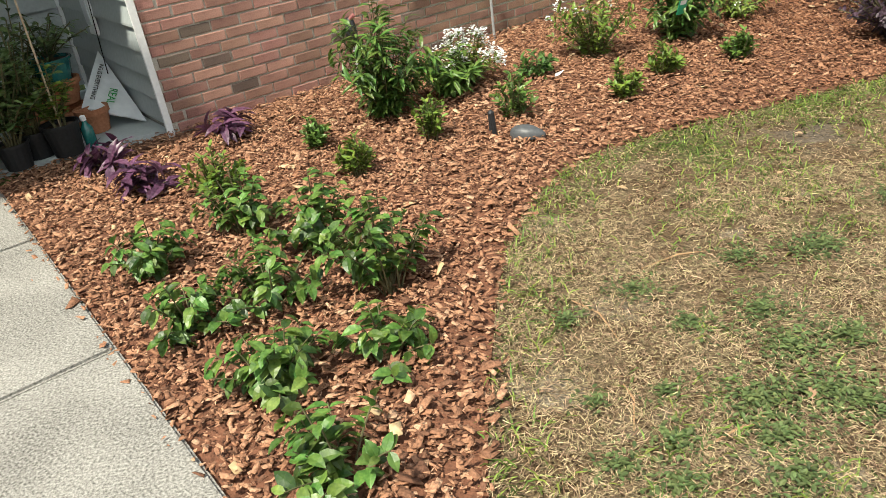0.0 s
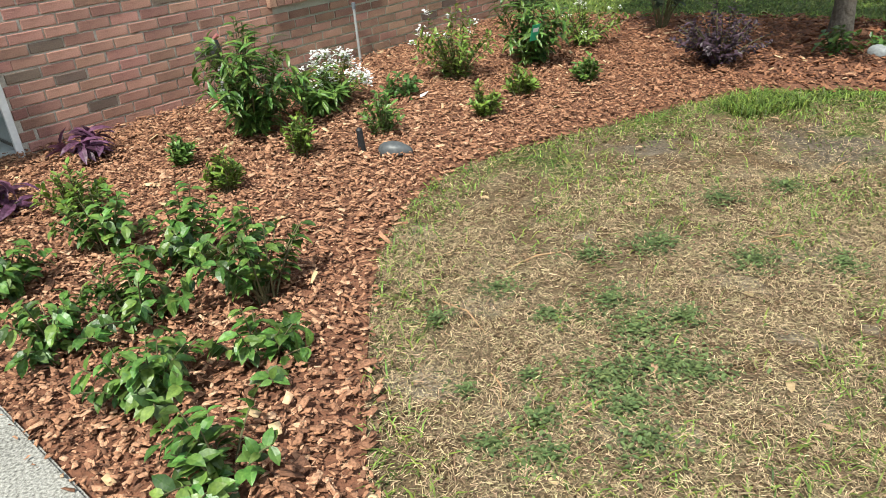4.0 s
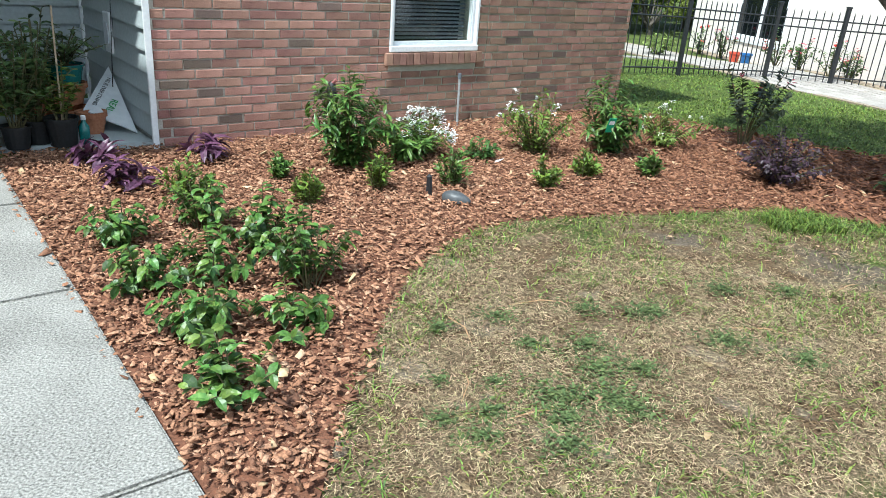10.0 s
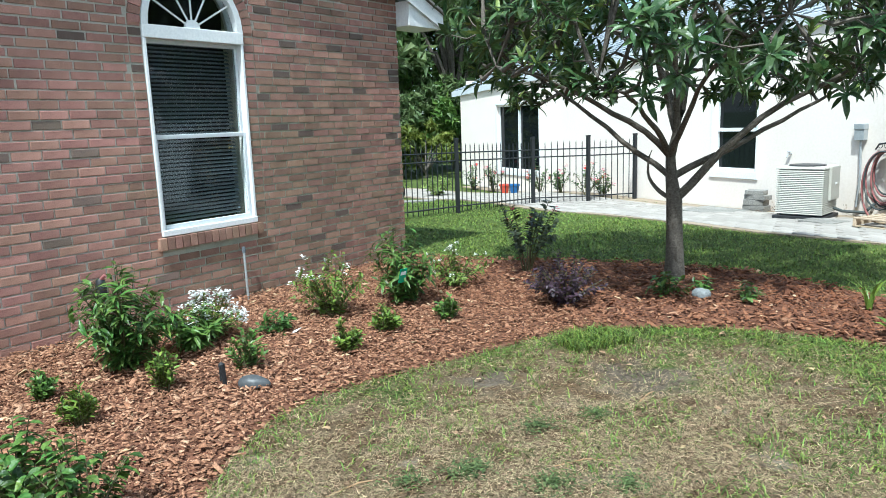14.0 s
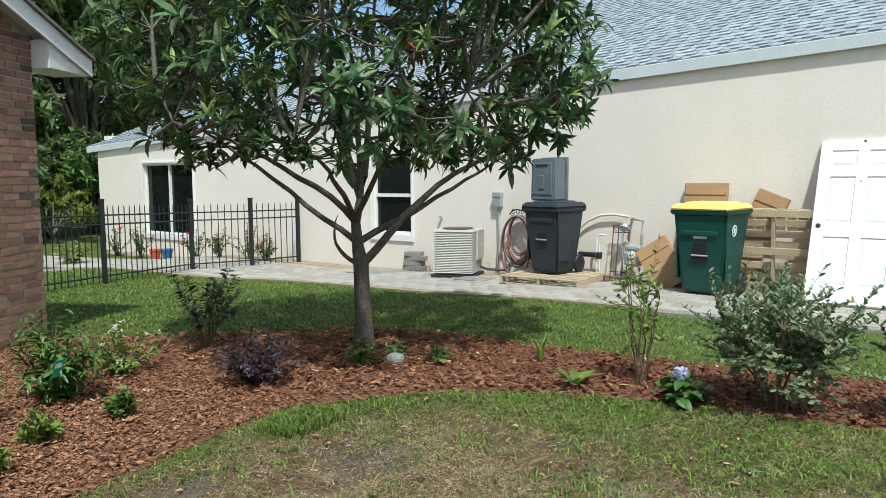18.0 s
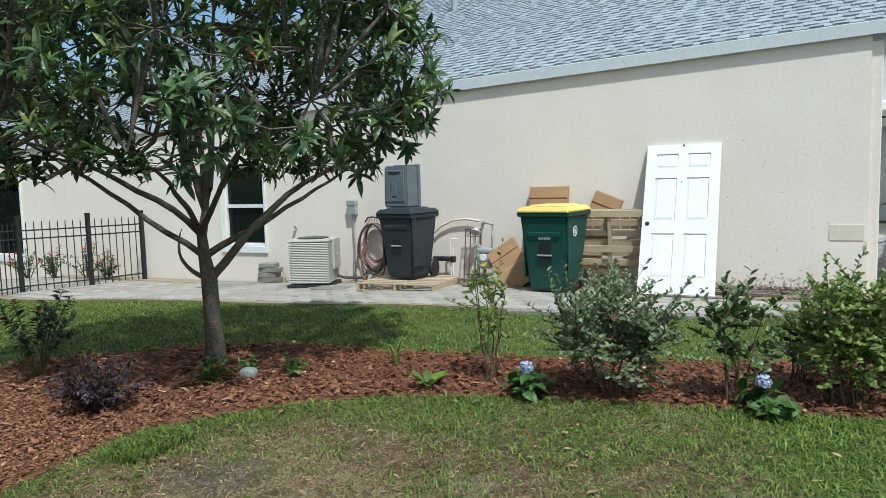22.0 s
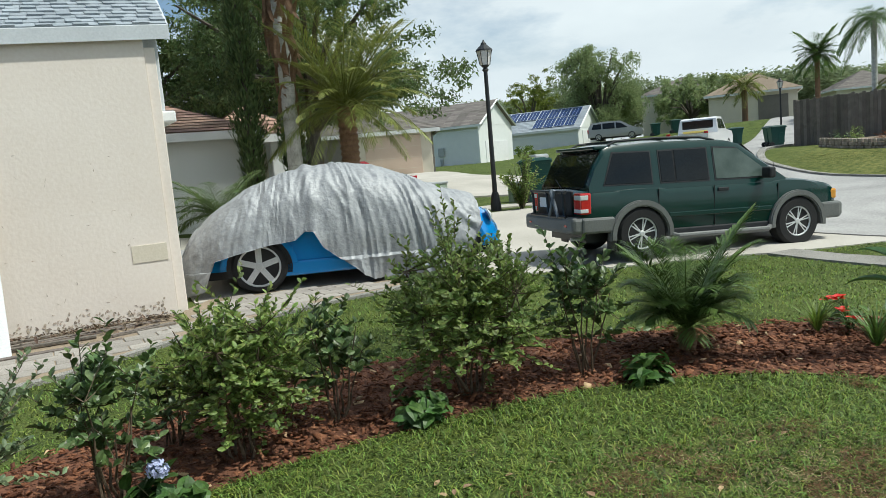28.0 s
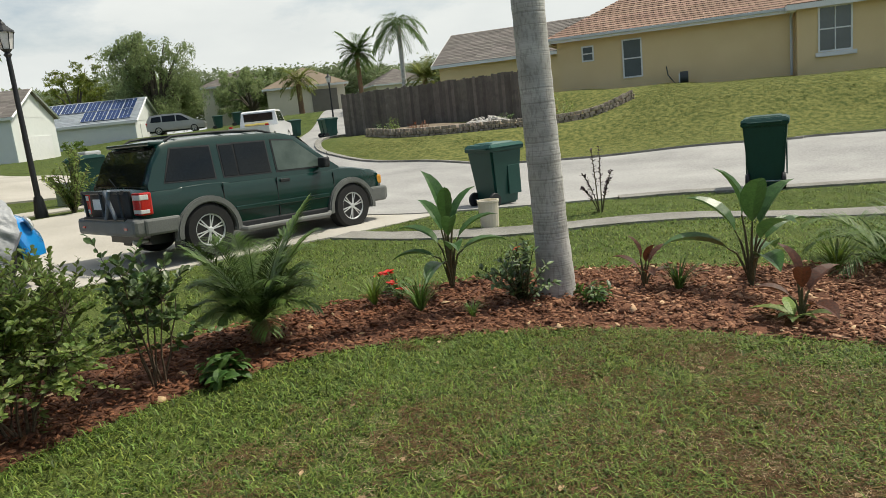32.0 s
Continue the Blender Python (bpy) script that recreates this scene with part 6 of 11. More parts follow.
def wheelie_bin(m, body_mat, lid_mat, label, h=1.08, group="", marks=True):
    """A two-wheeled cart; its front faces +y."""
    th = thing("wheelie_bin", label, "trash bin", m, group)
    bm = taper(bmesh.new(), 0.50, 0.54, 0.66, 0.76, 0.03, h - 0.1, 0.035)
    part("body", bm, body_mat, th)
    bm = taper(bmesh.new(), 0.70, 0.80, 0.72, 0.82, h - 0.13, h - 0.07, 0.012)
    part("rim", bm, body_mat, th)
    bm = taper(bmesh.new(), 0.74, 0.85, 0.66, 0.76, h - 0.072, h, 0.02)
    lid = part("lid", bm, lid_mat, th)
    part("lid_panel", taper(bmesh.new(), 0.52, 0.56, 0.46, 0.5, h - 0.005, h + 0.022, 0.012), lid_mat, lid)
    part("front_recess", boxed(-0.09, 0.09, 0.315, 0.34, 0.42, 0.68, 0.012), M_BLACKMETAL, th, "dark moulded recess")
    part("catch_bar", tubed([(-0.1, 0.345, 0.50), (0.1, 0.345, 0.50)], 0.011, 8), M_GREYMETAL, th, "bare metal catch bar")
    part("brow", boxed(-0.22, 0.22, 0.335, 0.372, 0.74, 0.80, 0.012), body_mat, th)
    for sx in (-1, 1):
        w = part("wheel", lathe(bmesh.new(), [(0.05, -0.03), (0.125, -0.03), (0.135, -0.015), (0.135, 0.015), (0.125, 0.03), (0.05, 0.03)], 20, Matrix.Translation((sx * 0.27, -0.33, 0.135)) @ Matrix.Rotation(math.pi / 2, 4, "Y")), M_BLACKPL, th)
        part("rib", boxed(sx * 0.305 - 0.01, sx * 0.305 + 0.01, 0.0, 0.3, 0.2, 0.72, 0.008), body_mat, th)
    part("axle", tubed([(-0.27, -0.33, 0.135), (0.27, -0.33, 0.135)], 0.012, 8), M_GREYMETAL, th)
    part("handle", tubed([(-0.25, -0.36, h - 0.1), (-0.25, -0.44, h - 0.07), (0.25, -0.44, h - 0.07), (0.25, -0.36, h - 0.1)], 0.014, 8), body_mat, th)
    if marks:
        for k in range(7):
            part("number_mark", boxed(-0.085 + k * 0.024, -0.069 + k * 0.024, 0.346, 0.352, 0.735 - 0.03, 0.765 - 0.03), M_WHITE, th, "white stamped mark")
        bm = bmesh.new()
        for k in range(20):
            a0, a1 = math.tau * k / 20, math.tau * (k + 1) / 20
            prism(bm, [(r_ * math.cos(a), r_ * math.sin(a)) for r_, a in ((0.07, a0), (0.07, a1), (0.055, a1), (0.055, a0))], -0.003, 0.003)
        box(bm, -0.022, 0.022, -0.003, 0.003, -0.03, 0.03)
        mm = Matrix.Translation((-0.322, 0.1, 0.80)) @ Matrix.Rotation(radians(-4.5), 4, "Y") @ Matrix.Rotation(math.pi / 2, 4, "Z")
        bmesh.ops.transform(bm, matrix=mm, verts=bm.verts)
        part("emblem", bm, M_WHITE, th, "white ring-shaped emblem")
    return th


PAL_H = 0.115


def pallet(m, label, boards=7, w=1.2, d=1.0):
    th = thing("pallet", label, "pallet", m, "shipping pallets")
    for k in range(boards):
        y = -d / 2 + (d - 0.09) * k / (boards - 1)
        part("deck_board", boxed(-w / 2, w / 2, y, y + 0.09, PAL_H - 0.018, PAL_H, 0.003), M_PALLET, th)
    for k in range(3):
        x = -w / 2 + (w - 0.04) * k / 2
        part("stringer", boxed(x, x + 0.04, -d / 2, d / 2, 0.018, PAL_H - 0.019, 0.003), M_PALLET, th)
    for k in range(3):
        y = -d / 2 + (d - 0.09) * k / 2
        part("bottom_board", boxed(-w / 2, w / 2, y, y + 0.09, 0.0, 0.017, 0.003), M_PALLET, th)
    return th


pallet(beside(5.80, 0.78, 3), "pale wooden shipping pallet lying on the pavers")
wheelie_bin(beside(5.85, 0.68, -8, PAL_H) @ Matrix.Diagonal((0.88, 0.88, 1, 1)), M_NAVYBIN, M_NAVYBIN, "dark slate plastic wheeled bin standing on a pallet", 1.02, "", False)
tote = thing("storage_tote", "grey plastic tote stood on end on the bin lid", "storage box", beside(5.98, 0.62, -8, PAL_H + 1.045))
part("body", taper(bmesh.new(), 0.42, 0.30, 0.40, 0.28, 0, 0.60, 0.02), M_GREYPL, tote)
part("base_panel", boxed(-0.17, 0.17, 0.14, 0.16, 0.08, 0.54, 0.01), M_GREYPL, tote)
part("handle", boxed(-0.11, 0.11, 0.15, 0.172, 0.50, 0.515, 0.004), M_BLACKPL, tote)
part("ridge", boxed(-0.045, 0.045, 0.155, 0.17, 0.16, 0.36, 0.008), M_GREYPL, tote)
part("rim", boxed(-0.23, 0.23, -0.18, -0.13, -0.0, 0.62, 0.01), M_GREYPL, tote)
wheelie_bin(beside(3.62, 0.78, -6), M_GREENBIN, M_YELLOW, "dark green recycling cart with a yellow lid", 1.12)

# air conditioner
ac = thing("air_conditioner", "beige outdoor condenser unit with a louvred housing", "air conditioner", beside(7.55, 0.66, 20) @ Matrix.Diagonal((0.80, 0.80, 0.97, 1)))
part("plinth", boxed(-0.43, 0.43, -0.43, 0.43, 0, 0.06, 0.01), M_BLACKPL, ac, "dark equipment pad")
part("core", boxed(-0.37, 0.37, -0.37, 0.37, 0.06, 0.74, 0.05), M_GREYMETAL, ac, "grey coil behind the louvres")
for k in range(24):
    z = 0.09 + k * 0.0268
    bm = bmesh.new()
    taper(bm, 0.80, 0.80, 0.775, 0.775, z, z + 0.017, 0)
    part("louvre", bm, M_BEIGEMETAL, ac)
part("top_cover", taper(bmesh.new(), 0.82, 0.82, 0.78, 0.78, 0.735, 0.775, 0.012), M_BEIGEMETAL, ac)
part("fan_grille", lathe(bmesh.new(), [(0.02, 0.775), (0.30, 0.775), (0.31, 0.783), (0.29, 0.792), (0.05, 0.798)], 28), M_BLACKMETAL, ac)
part("service_panel", boxed(-0.44, -0.39, -0.36, 0.12, 0.28, 0.77, 0.012), M_BEIGEMETAL, ac)
part("badge", boxed(-0.446, -0.44, -0.2, -0.1, 0.5, 0.53), M_WHITE, ac)
lineset = thing("line_set", "black insulated refrigerant lines beside the condenser", "pipe", beside(7.45, 0.35))
part("valve_body", lathe(bmesh.new(), [(0.05, 0.04), (0.07, 0.08), (0.07, 0.22), (0.045, 0.26), (0.02, 0.3)], 14), M_BLACKPL, lineset)
part("pipe", tubed([(0.1, 0.1, 0.22), (0, 0.05, 0.18), (-0.25, 0, 0.1), (-0.45, -0.2, 0.08), (-0.5, -0.34, 0.2)], 0.022, 8), M_TEALHOSE, lineset)

# stack of blocks
stack = thing("block_stack", "stack of weathered grey concrete blocks by the wall", "blocks", beside(8.77, 0.24, 8))
zc = 0.0
for w, d, h, dx, rz in ((0.38, 0.2, 0.10, 0, 0), (0.34, 0.2, 0.09, 0.01, 6), (0.38, 0.19, 0.08, -0.02, -5), (0.3, 0.19, 0.075, 0.01, 9)):
    part("concrete_block", boxed(-w / 2, w / 2, -d / 2, d / 2, zc, zc + h - 0.004, 0.006, Matrix.Translation((dx, 0, 0)) @ Matrix.Rotation(radians(rz), 4, "Z")), M_CONC, stack)
    zc += h
for i, (s, o, w, d) in enumerate([(7.0, 1.0, 0.5, 0.4), (9.2, 0.7, 0.9, 0.7)]):
    pad = thing("stepping_slab", "pale concrete stepping slab set beside the pavers", "slab", beside(s, o, 4 * i))
    part("slab", boxed(-w / 2, w / 2, -d / 2, d / 2, -0.03, 0.03, 0.006), M_CONC, pad)

# meter box, spigot and hose
eb = thing("electrical_box", "small grey disconnect box with conduit on the stucco wall", "electrical box", HB @ Matrix.Translation((7.2, 0.0, 0)))
part("box", boxed(-0.075, 0.075, 0.0, 0.09, 1.00, 1.22, 0.008), M_GREYMETAL, eb)
part("lid", boxed(-0.08, 0.08, 0.0, 0.1, 1.15, 1.235, 0.01), M_GREYMETAL, eb)
part("conduit", tubed([(0.0, 0.04, 1.0), (-0.01, 0.04, 0.75), (-0.03, 0.05, 0.5), (0.0, 0.05, 0.05)], 0.016, 8), M_GREYMETAL, eb)
sp = thing("spigot", "brass garden tap on the stucco wall", "tap", HB @ Matrix.Translation((8.35, 0.0, 0.78)))
part("pipe", tubed([(0, 0, 0), (0, 0.08, 0.0), (0, 0.11, -0.05)], 0.011, 8), M_GREYMETAL, sp)
part("handle", lathe(bmesh.new(), [(0.008, 0.0), (0.03, 0.01), (0.03, 0.02), (0.008, 0.03)], 10, Matrix.Translation((0, 0.06, 0.02))), M_GREYMETAL, sp)
hose = thing("garden_hose", "faded red garden hose coiled on a scrolled wall hanger", "hose", HB @ Matrix.Translation((6.78, 0.0, 0)))
rh = random.Random(4)
for k in range(7):
    w, h, y = 0.22 + rh.uniform(-0.05, 0.05), 0.30 + 0.035 * k * rh.uniform(0.3, 1.2), 0.05 + 0.022 * k
    cx, top = rh.uniform(-0.03, 0.03), 0.86
    pts = [(cx + w * math.sin(a), y, top - h * (1 - math.cos(a))) for a in [math.tau * j / 26 for j in range(27)]]
    part("coil", tubed(pts, 0.0125, 6, False), M_HOSE if k % 3 else M_TEALHOSE, hose)
part("hanger", tubed([(-0.2, 0.03, 0.88), (-0.1, 0.12, 0.95), (0, 0.14, 0.97), (0.1, 0.12, 0.95), (0.2, 0.03, 0.88)], 0.012, 6), M_BLACKMETAL, hose, "black scrolled iron hanger")
for k in range(4):
    cx = -0.13 + 0.087 * k
    part("scroll", tubed([(cx + 0.03 * math.cos(a), 0.04, 0.93 + 0.035 * math.sin(a)) for a in [math.tau * j / 10 for j in range(11)]], 0.005, 5, False), M_BLACKMETAL, hose)

# gas meter, pipes and trellis
gm = thing("gas_meter", "grey gas meter with regulator and pipework on the wall", "gas meter", HB @ Matrix.Translation((4.85, 0.0, 0)))
part("meter_body", boxed(-0.15, 0.10, 0.14, 0.32, 0.22, 0.44, 0.045), M_GREYMETAL, gm)
part("meter_top", boxed(-0.14, 0.09, 0.15, 0.31, 0.44, 0.52, 0.03), M_GREYMETAL, gm)
part("yellow_tag", boxed(-0.09, 0.01, 0.32, 0.325, 0.26, 0.32), M_YELLOW, gm)
part("dial", lathe(bmesh.new(), [(0.05, 0), (0.055, 0.01), (0.05, 0.02)], 16, Matrix.Translation((-0.03, 0.325, 0.39)) @ Matrix.Rotation(-math.pi / 2, 4, "X")), M_WHITE, gm)
part("regulator", lathe(bmesh.new(), [(0.04, -0.02), (0.075, 0.0), (0.075, 0.03), (0.04, 0.06), (0.02, 0.09)], 16, Matrix.Translation((0.14, 0.2, 0.74)) @ Matrix.Rotation(0.6, 4, "X")), M_GREYMETAL, gm)
part("riser", tubed([(0.16, 0.2, -0.05), (0.16, 0.2, 0.35), (0.16, 0.2, 0.74)], 0.016, 8), M_GREYMETAL, gm)
part("outlet_pipe", tubed([(-0.12, 0.22, 0.5), (-0.13, 0.22, 0.68), (-0.13, 0.2, 0.86), (-0.02, 0.18, 0.88), (0.06, 0.08, 0.88), (0.1, 0.0, 0.88)], 0.02, 8), M_GREYMETAL, gm)
part("union", tubed([(0.16, 0.2, 0.52), (0.10, 0.21, 0.56), (0.02, 0.22, 0.5)], 0.018, 8), M_GREYMETAL, gm)
bp = thing("bent_pipe", "cream plastic pipe arching along the stucco wall", "pipe", HB @ Matrix.Translation((5.3, 0.0, 0)))
part("pipe", tubed([(-0.32, 0.06, 0.90), (-0.1, 0.06, 0.93), (0.12, 0.06, 0.91), (0.32, 0.06, 0.82), (0.5, 0.06, 0.66), (0.6, 0.06, 0.5)], 0.018, 8), M_CREAM, bp)
wp_ = thing("water_valve", "white pvc standpipe with a black valve", "pipe", HB @ Matrix.Translation((5.38, 0.0, 0)))
part("riser", tubed([(0.05, 0.14, -0.05), (0.05, 0.14, 0.6), (0.03, 0.14, 0.63), (-0.08, 0.14, 0.63)], 0.014, 8), M_WHITE, wp_)
part("drop", tubed([(-0.0, 0.16, -0.05), (0.0, 0.16, 0.5)], 0.012, 8), M_WHITE, wp_)
part("valve", boxed(0.06, 0.34, 0.1, 0.18, 0.3, 0.37, 0.02), M_BLACKPL, wp_)
part("knob", boxed(-0.03, 0.05, 0.1, 0.18, 0.28, 0.38, 0.02), M_BLACKPL, wp_)
tr = thing("iron_trellis", "rusty iron trellis leaning on the stucco wall", "trellis", HB @ Matrix.Translation((5.06, 0.12, 0)))
M_RUST = material("rusty_iron", (0.06, 0.03, 0.02), (0.14, 0.07, 0.045), 20, 0.8, 0.4)
for k in range(4):
    part("bar", tubed([(-0.12 + 0.08 * k, 0.12, -0.03), (-0.12 + 0.08 * k, 0.0, 0.78)], 0.007, 6), M_RUST, tr)
for z, y in ((0.12, 0.10), (0.68, 0.015), (0.78, 0.0)):
    part("crossbar", tubed([(-0.13, y, z), (0.13, y, z)], 0.007, 6), M_RUST, tr)
for k in range(3):
    part("ring", tubed([(-0.08 + 0.08 * k + 0.03 * math.cos(a), 0.008, 0.73 + 0.03 * math.sin(a)) for a in [math.tau * j / 10 for j in range(11)]], 0.004, 5, False), M_RUST, tr)

# flattened cardboard
def card(name, m, w, h, t, label):
    th = thing(name, label, "cardboard", m, "flattened cardboard boxes")
    part("panel", boxed(-w / 2, w / 2, -t / 2, t / 2, 0, h, 0.004), M_CARD, th)
    part("flap", boxed(-w / 2 + 0.01, w / 2 - 0.01, t / 2, t / 2 + 0.012, h - 0.16, h - 0.005, 0.003), M_CARD, th)
    part("tape", boxed(-w / 2, w / 2, t / 2 + 0.001, t / 2 + 0.003, h * 0.45, h * 0.45 + 0.04), material("packing_tape", (0.42, 0.27, 0.14), (0.5, 0.33, 0.19), 4, 0.35, 0.0), th)
    return th


card("cardboard_box", HB @ Matrix.Translation((3.9, 0.28, gz(9.2, 4.7) + 0.02)) @ Matrix.Rotation(radians(9), 4, "X"), 0.56, 1.38, 0.06, "tall flattened brown cardboard box leaning on the wall")
card("cardboard_box", HB @ Matrix.Translation((3.55, 0.24, gz(9.2, 4.7) + 0.02)) @ Matrix.Rotation(radians(8), 4, "X") @ Matrix.Rotation(radians(-22), 4, "Y"), 0.4, 1.34, 0.05, "tilted brown cardboard sheet with a torn edge")
card("cardboard_box", HB @ Matrix.Translation((4.15, 0.50, gz(9.2, 4.7) + 0.02)) @ Matrix.Rotation(radians(16), 4, "X") @ Matrix.Rotation(radians(36), 4, "Y"), 0.46, 0.68, 0.1, "square brown cardboard box tipped on its corner")
# pallet stood against the wall, door leaning on it
pw = pallet(HB @ Matrix.Translation((3.0, 0.30, gz(9.2, 3.5) + 0.02)) @ Matrix.Rotation(radians(84), 4, "X") @ Matrix.Translation((0, 0.52, 0)), "weathered pallet stood upright against the stucco wall", 8, 1.0, 1.04)
for k in range(8):
    part("top_slat", boxed(-0.49 + k * 0.123, -0.39 + k * 0.123, 0.20, 0.52, PAL_H + 0.002, PAL_H + 0.014, 0.003), M_PALLET, pw)
door = thing("panel_door", "white six-panel door leaning against the stucco wall", "door", HB @ Matrix.Translation((2.09, 0.86, gz(8.6, 2.6) + 0.03)) @ Matrix.Rotation(radians(24.2), 4, "X"))
DW, DH = 0.914, 2.03
PANELS = [(-0.33, -0.06, 1.70, 1.90), (0.06, 0.33, 1.70, 1.90), (-0.33, -0.06, 0.98, 1.56), (0.06, 0.33, 0.98, 1.56), (-0.33, -0.06, 0.22, 0.80), (0.06, 0.33, 0.22, 0.80)]
part("leaf", holed_wall(bmesh.new(), -DW / 2, DW / 2, 0, DH, -0.022, 0.022, PANELS), M_WHITE, door)
for x0, x1, z0, z1 in PANELS:
    bm = bmesh.new()
    taper(bm, x1 - x0 - 0.002, z1 - z0 - 0.002, x1 - x0 - 0.07, z1 - z0 - 0.07, 0.002, 0.017, 0)
    bmesh.ops.transform(bm, matrix=Matrix.Translation(((x0 + x1) / 2, 0, (z0 + z1) / 2)) @ Matrix.Rotation(-math.pi / 2, 4, "X"), verts=bm.verts)
    part("panel", bm, M_WHITE, door)
part("knob_hole", lathe(bmesh.new(), [(0.005, 0), (0.028, 0.002), (0.028, 0.008), (0.005, 0.01)], 16, Matrix.Translation((0.39, 0.021, 0.93)) @ Matrix.Rotation(-math.pi / 2, 4, "X")), M_BLACKMETAL, door, "dark knob bore")
part("peephole", lathe(bmesh.new(), [(0.003, 0), (0.012, 0.002), (0.012, 0.006), (0.003, 0.008)], 10, Matrix.Translation((0.0, 0.021, 1.5)) @ Matrix.Rotation(-math.pi / 2, 4, "X")), M_GREYMETAL, door)
part("hinge_mark", boxed(-0.012, 0.012, 0.02, 0.026, 2.0, 2.026), M_BLACKMETAL, door)
for i, (s, o, l, rz) in enumerate([(0.9, 0.42, 1.3, 4), (1.5, 0.95, 1.6, -3), (0.5, 0.75, 0.7, 12)]):
    pl = thing("old_board", "weathered grey board lying on the bare soil", "board", beside(s, o, rz))
    part("board", boxed(-l / 2, l / 2, -0.045, 0.045, -0.01, 0.02, 0.004), M_OLDWOOD, pl)

# bed by the far window: pots, roses, children's toys
for i, (s, o, mt, lab) in enumerate([(15.9, 0.75, material("red_glaze", (0.45, 0.06, 0.03), (0.6, 0.1, 0.06), 5, 0.4, 0.05), "red glazed flower pot by the far window"), (15.35, 0.8, material("blue_glaze", (0.02, 0.10, 0.28), (0.04, 0.16, 0.40), 5, 0.35, 0.05), "blue glazed flower pot by the far window")]):
    pot = thing("flower_pot", lab, "flower pot", beside(s, o), "pots by the far wall")
    part("pot", lathe(bmesh.new(), [(0.085, 0), (0.12, 0.19), (0.135, 0.2), (0.135, 0.235), (0.115, 0.235), (0.11, 0.215)], 18), mt, pot)
    part("soil", lathe(bmesh.new(), [(0.01, 0.205), (0.109, 0.205), (0.109, 0.212), (0.01, 0.212)], 14), M_SOIL, pot)
for i, (s, o, h, rad) in enumerate([(14.6, 0.55, 0.85, 0.4), (13.9, 0.5, 0.75, 0.4), (13.0, 0.45, 0.8, 0.4), (16.9, 0.5, 0.8, 0.45), (17.8, 0.6, 0.8, 0.45), (12.4, 0.5, 0.6, 0.3)]):
    p = HB @ Vector((s, o, 0))
    shrub("rose_bush", "garden rose with red blooms against the cream wall", "rose bush", p.x, p.y, h, rad, 10, 20, 0.085, 0.6, L_ROSE, LEAF_OVAL, 210 + i, 0.2, 0.2, 0.4, "roses by the far wall", ((P_RED, P_PINK)[i % 2], 5, 0.05, 8), 0.008)

# ---- vehicles ----
M_GREENPAINT = material("dark_green_paint", (0.003, 0.028, 0.024), (0.005, 0.036, 0.031), 3, 0.22, 0.0, coat=0.5, spec=0.3)
M_BLUEPAINT = material("bright_blue_paint", (0.012, 0.23, 0.62), (0.016, 0.27, 0.68), 3, 0.25, 0.0, coat=0.9)
M_GREYCLAD = material("grey_cladding", (0.12, 0.125, 0.122), (0.175, 0.18, 0.173), 6, 0.5, 0.05)
M_TYRE = material("tyre_rubber", (0.012, 0.012, 0.013), (0.022, 0.022, 0.023), 10, 0.8, 0.1)
M_REDLENS = material("red_lens", (0.45, 0.012, 0.012), (0.6, 0.02, 0.02), 20, 0.15, 0.0, coat=0.8)
M_CLEARLENS = material("pale_lens", (0.6, 0.6, 0.6), (0.75, 0.75, 0.75), 20, 0.15, 0.0, coat=0.8)
M_AMBER = material("amber_lens", (0.6, 0.25, 0.02), (0.75, 0.35, 0.05), 20, 0.15, 0.0, coat=0.8)
M_COVER = material("silver_cover", (0.28, 0.29, 0.305), (0.38, 0.39, 0.405), 5, 0.55, 0.6, metal=0.15, fine=26)
M_SILVER = material("silver_paint", (0.36, 0.34, 0.32), (0.42, 0.40, 0.37), 3, 0.3, 0.0, metal=0.5, coat=0.7)
M_WHITEPAINT = material("white_car_paint", (0.74, 0.75, 0.76), (0.80, 0.81, 0.82), 3, 0.25, 0.0, coat=0.8)
M_REDPAINT = material("red_car_paint", (0.30, 0.012, 0.02), (0.36, 0.02, 0.03), 3, 0.25, 0.0, coat=0.8)


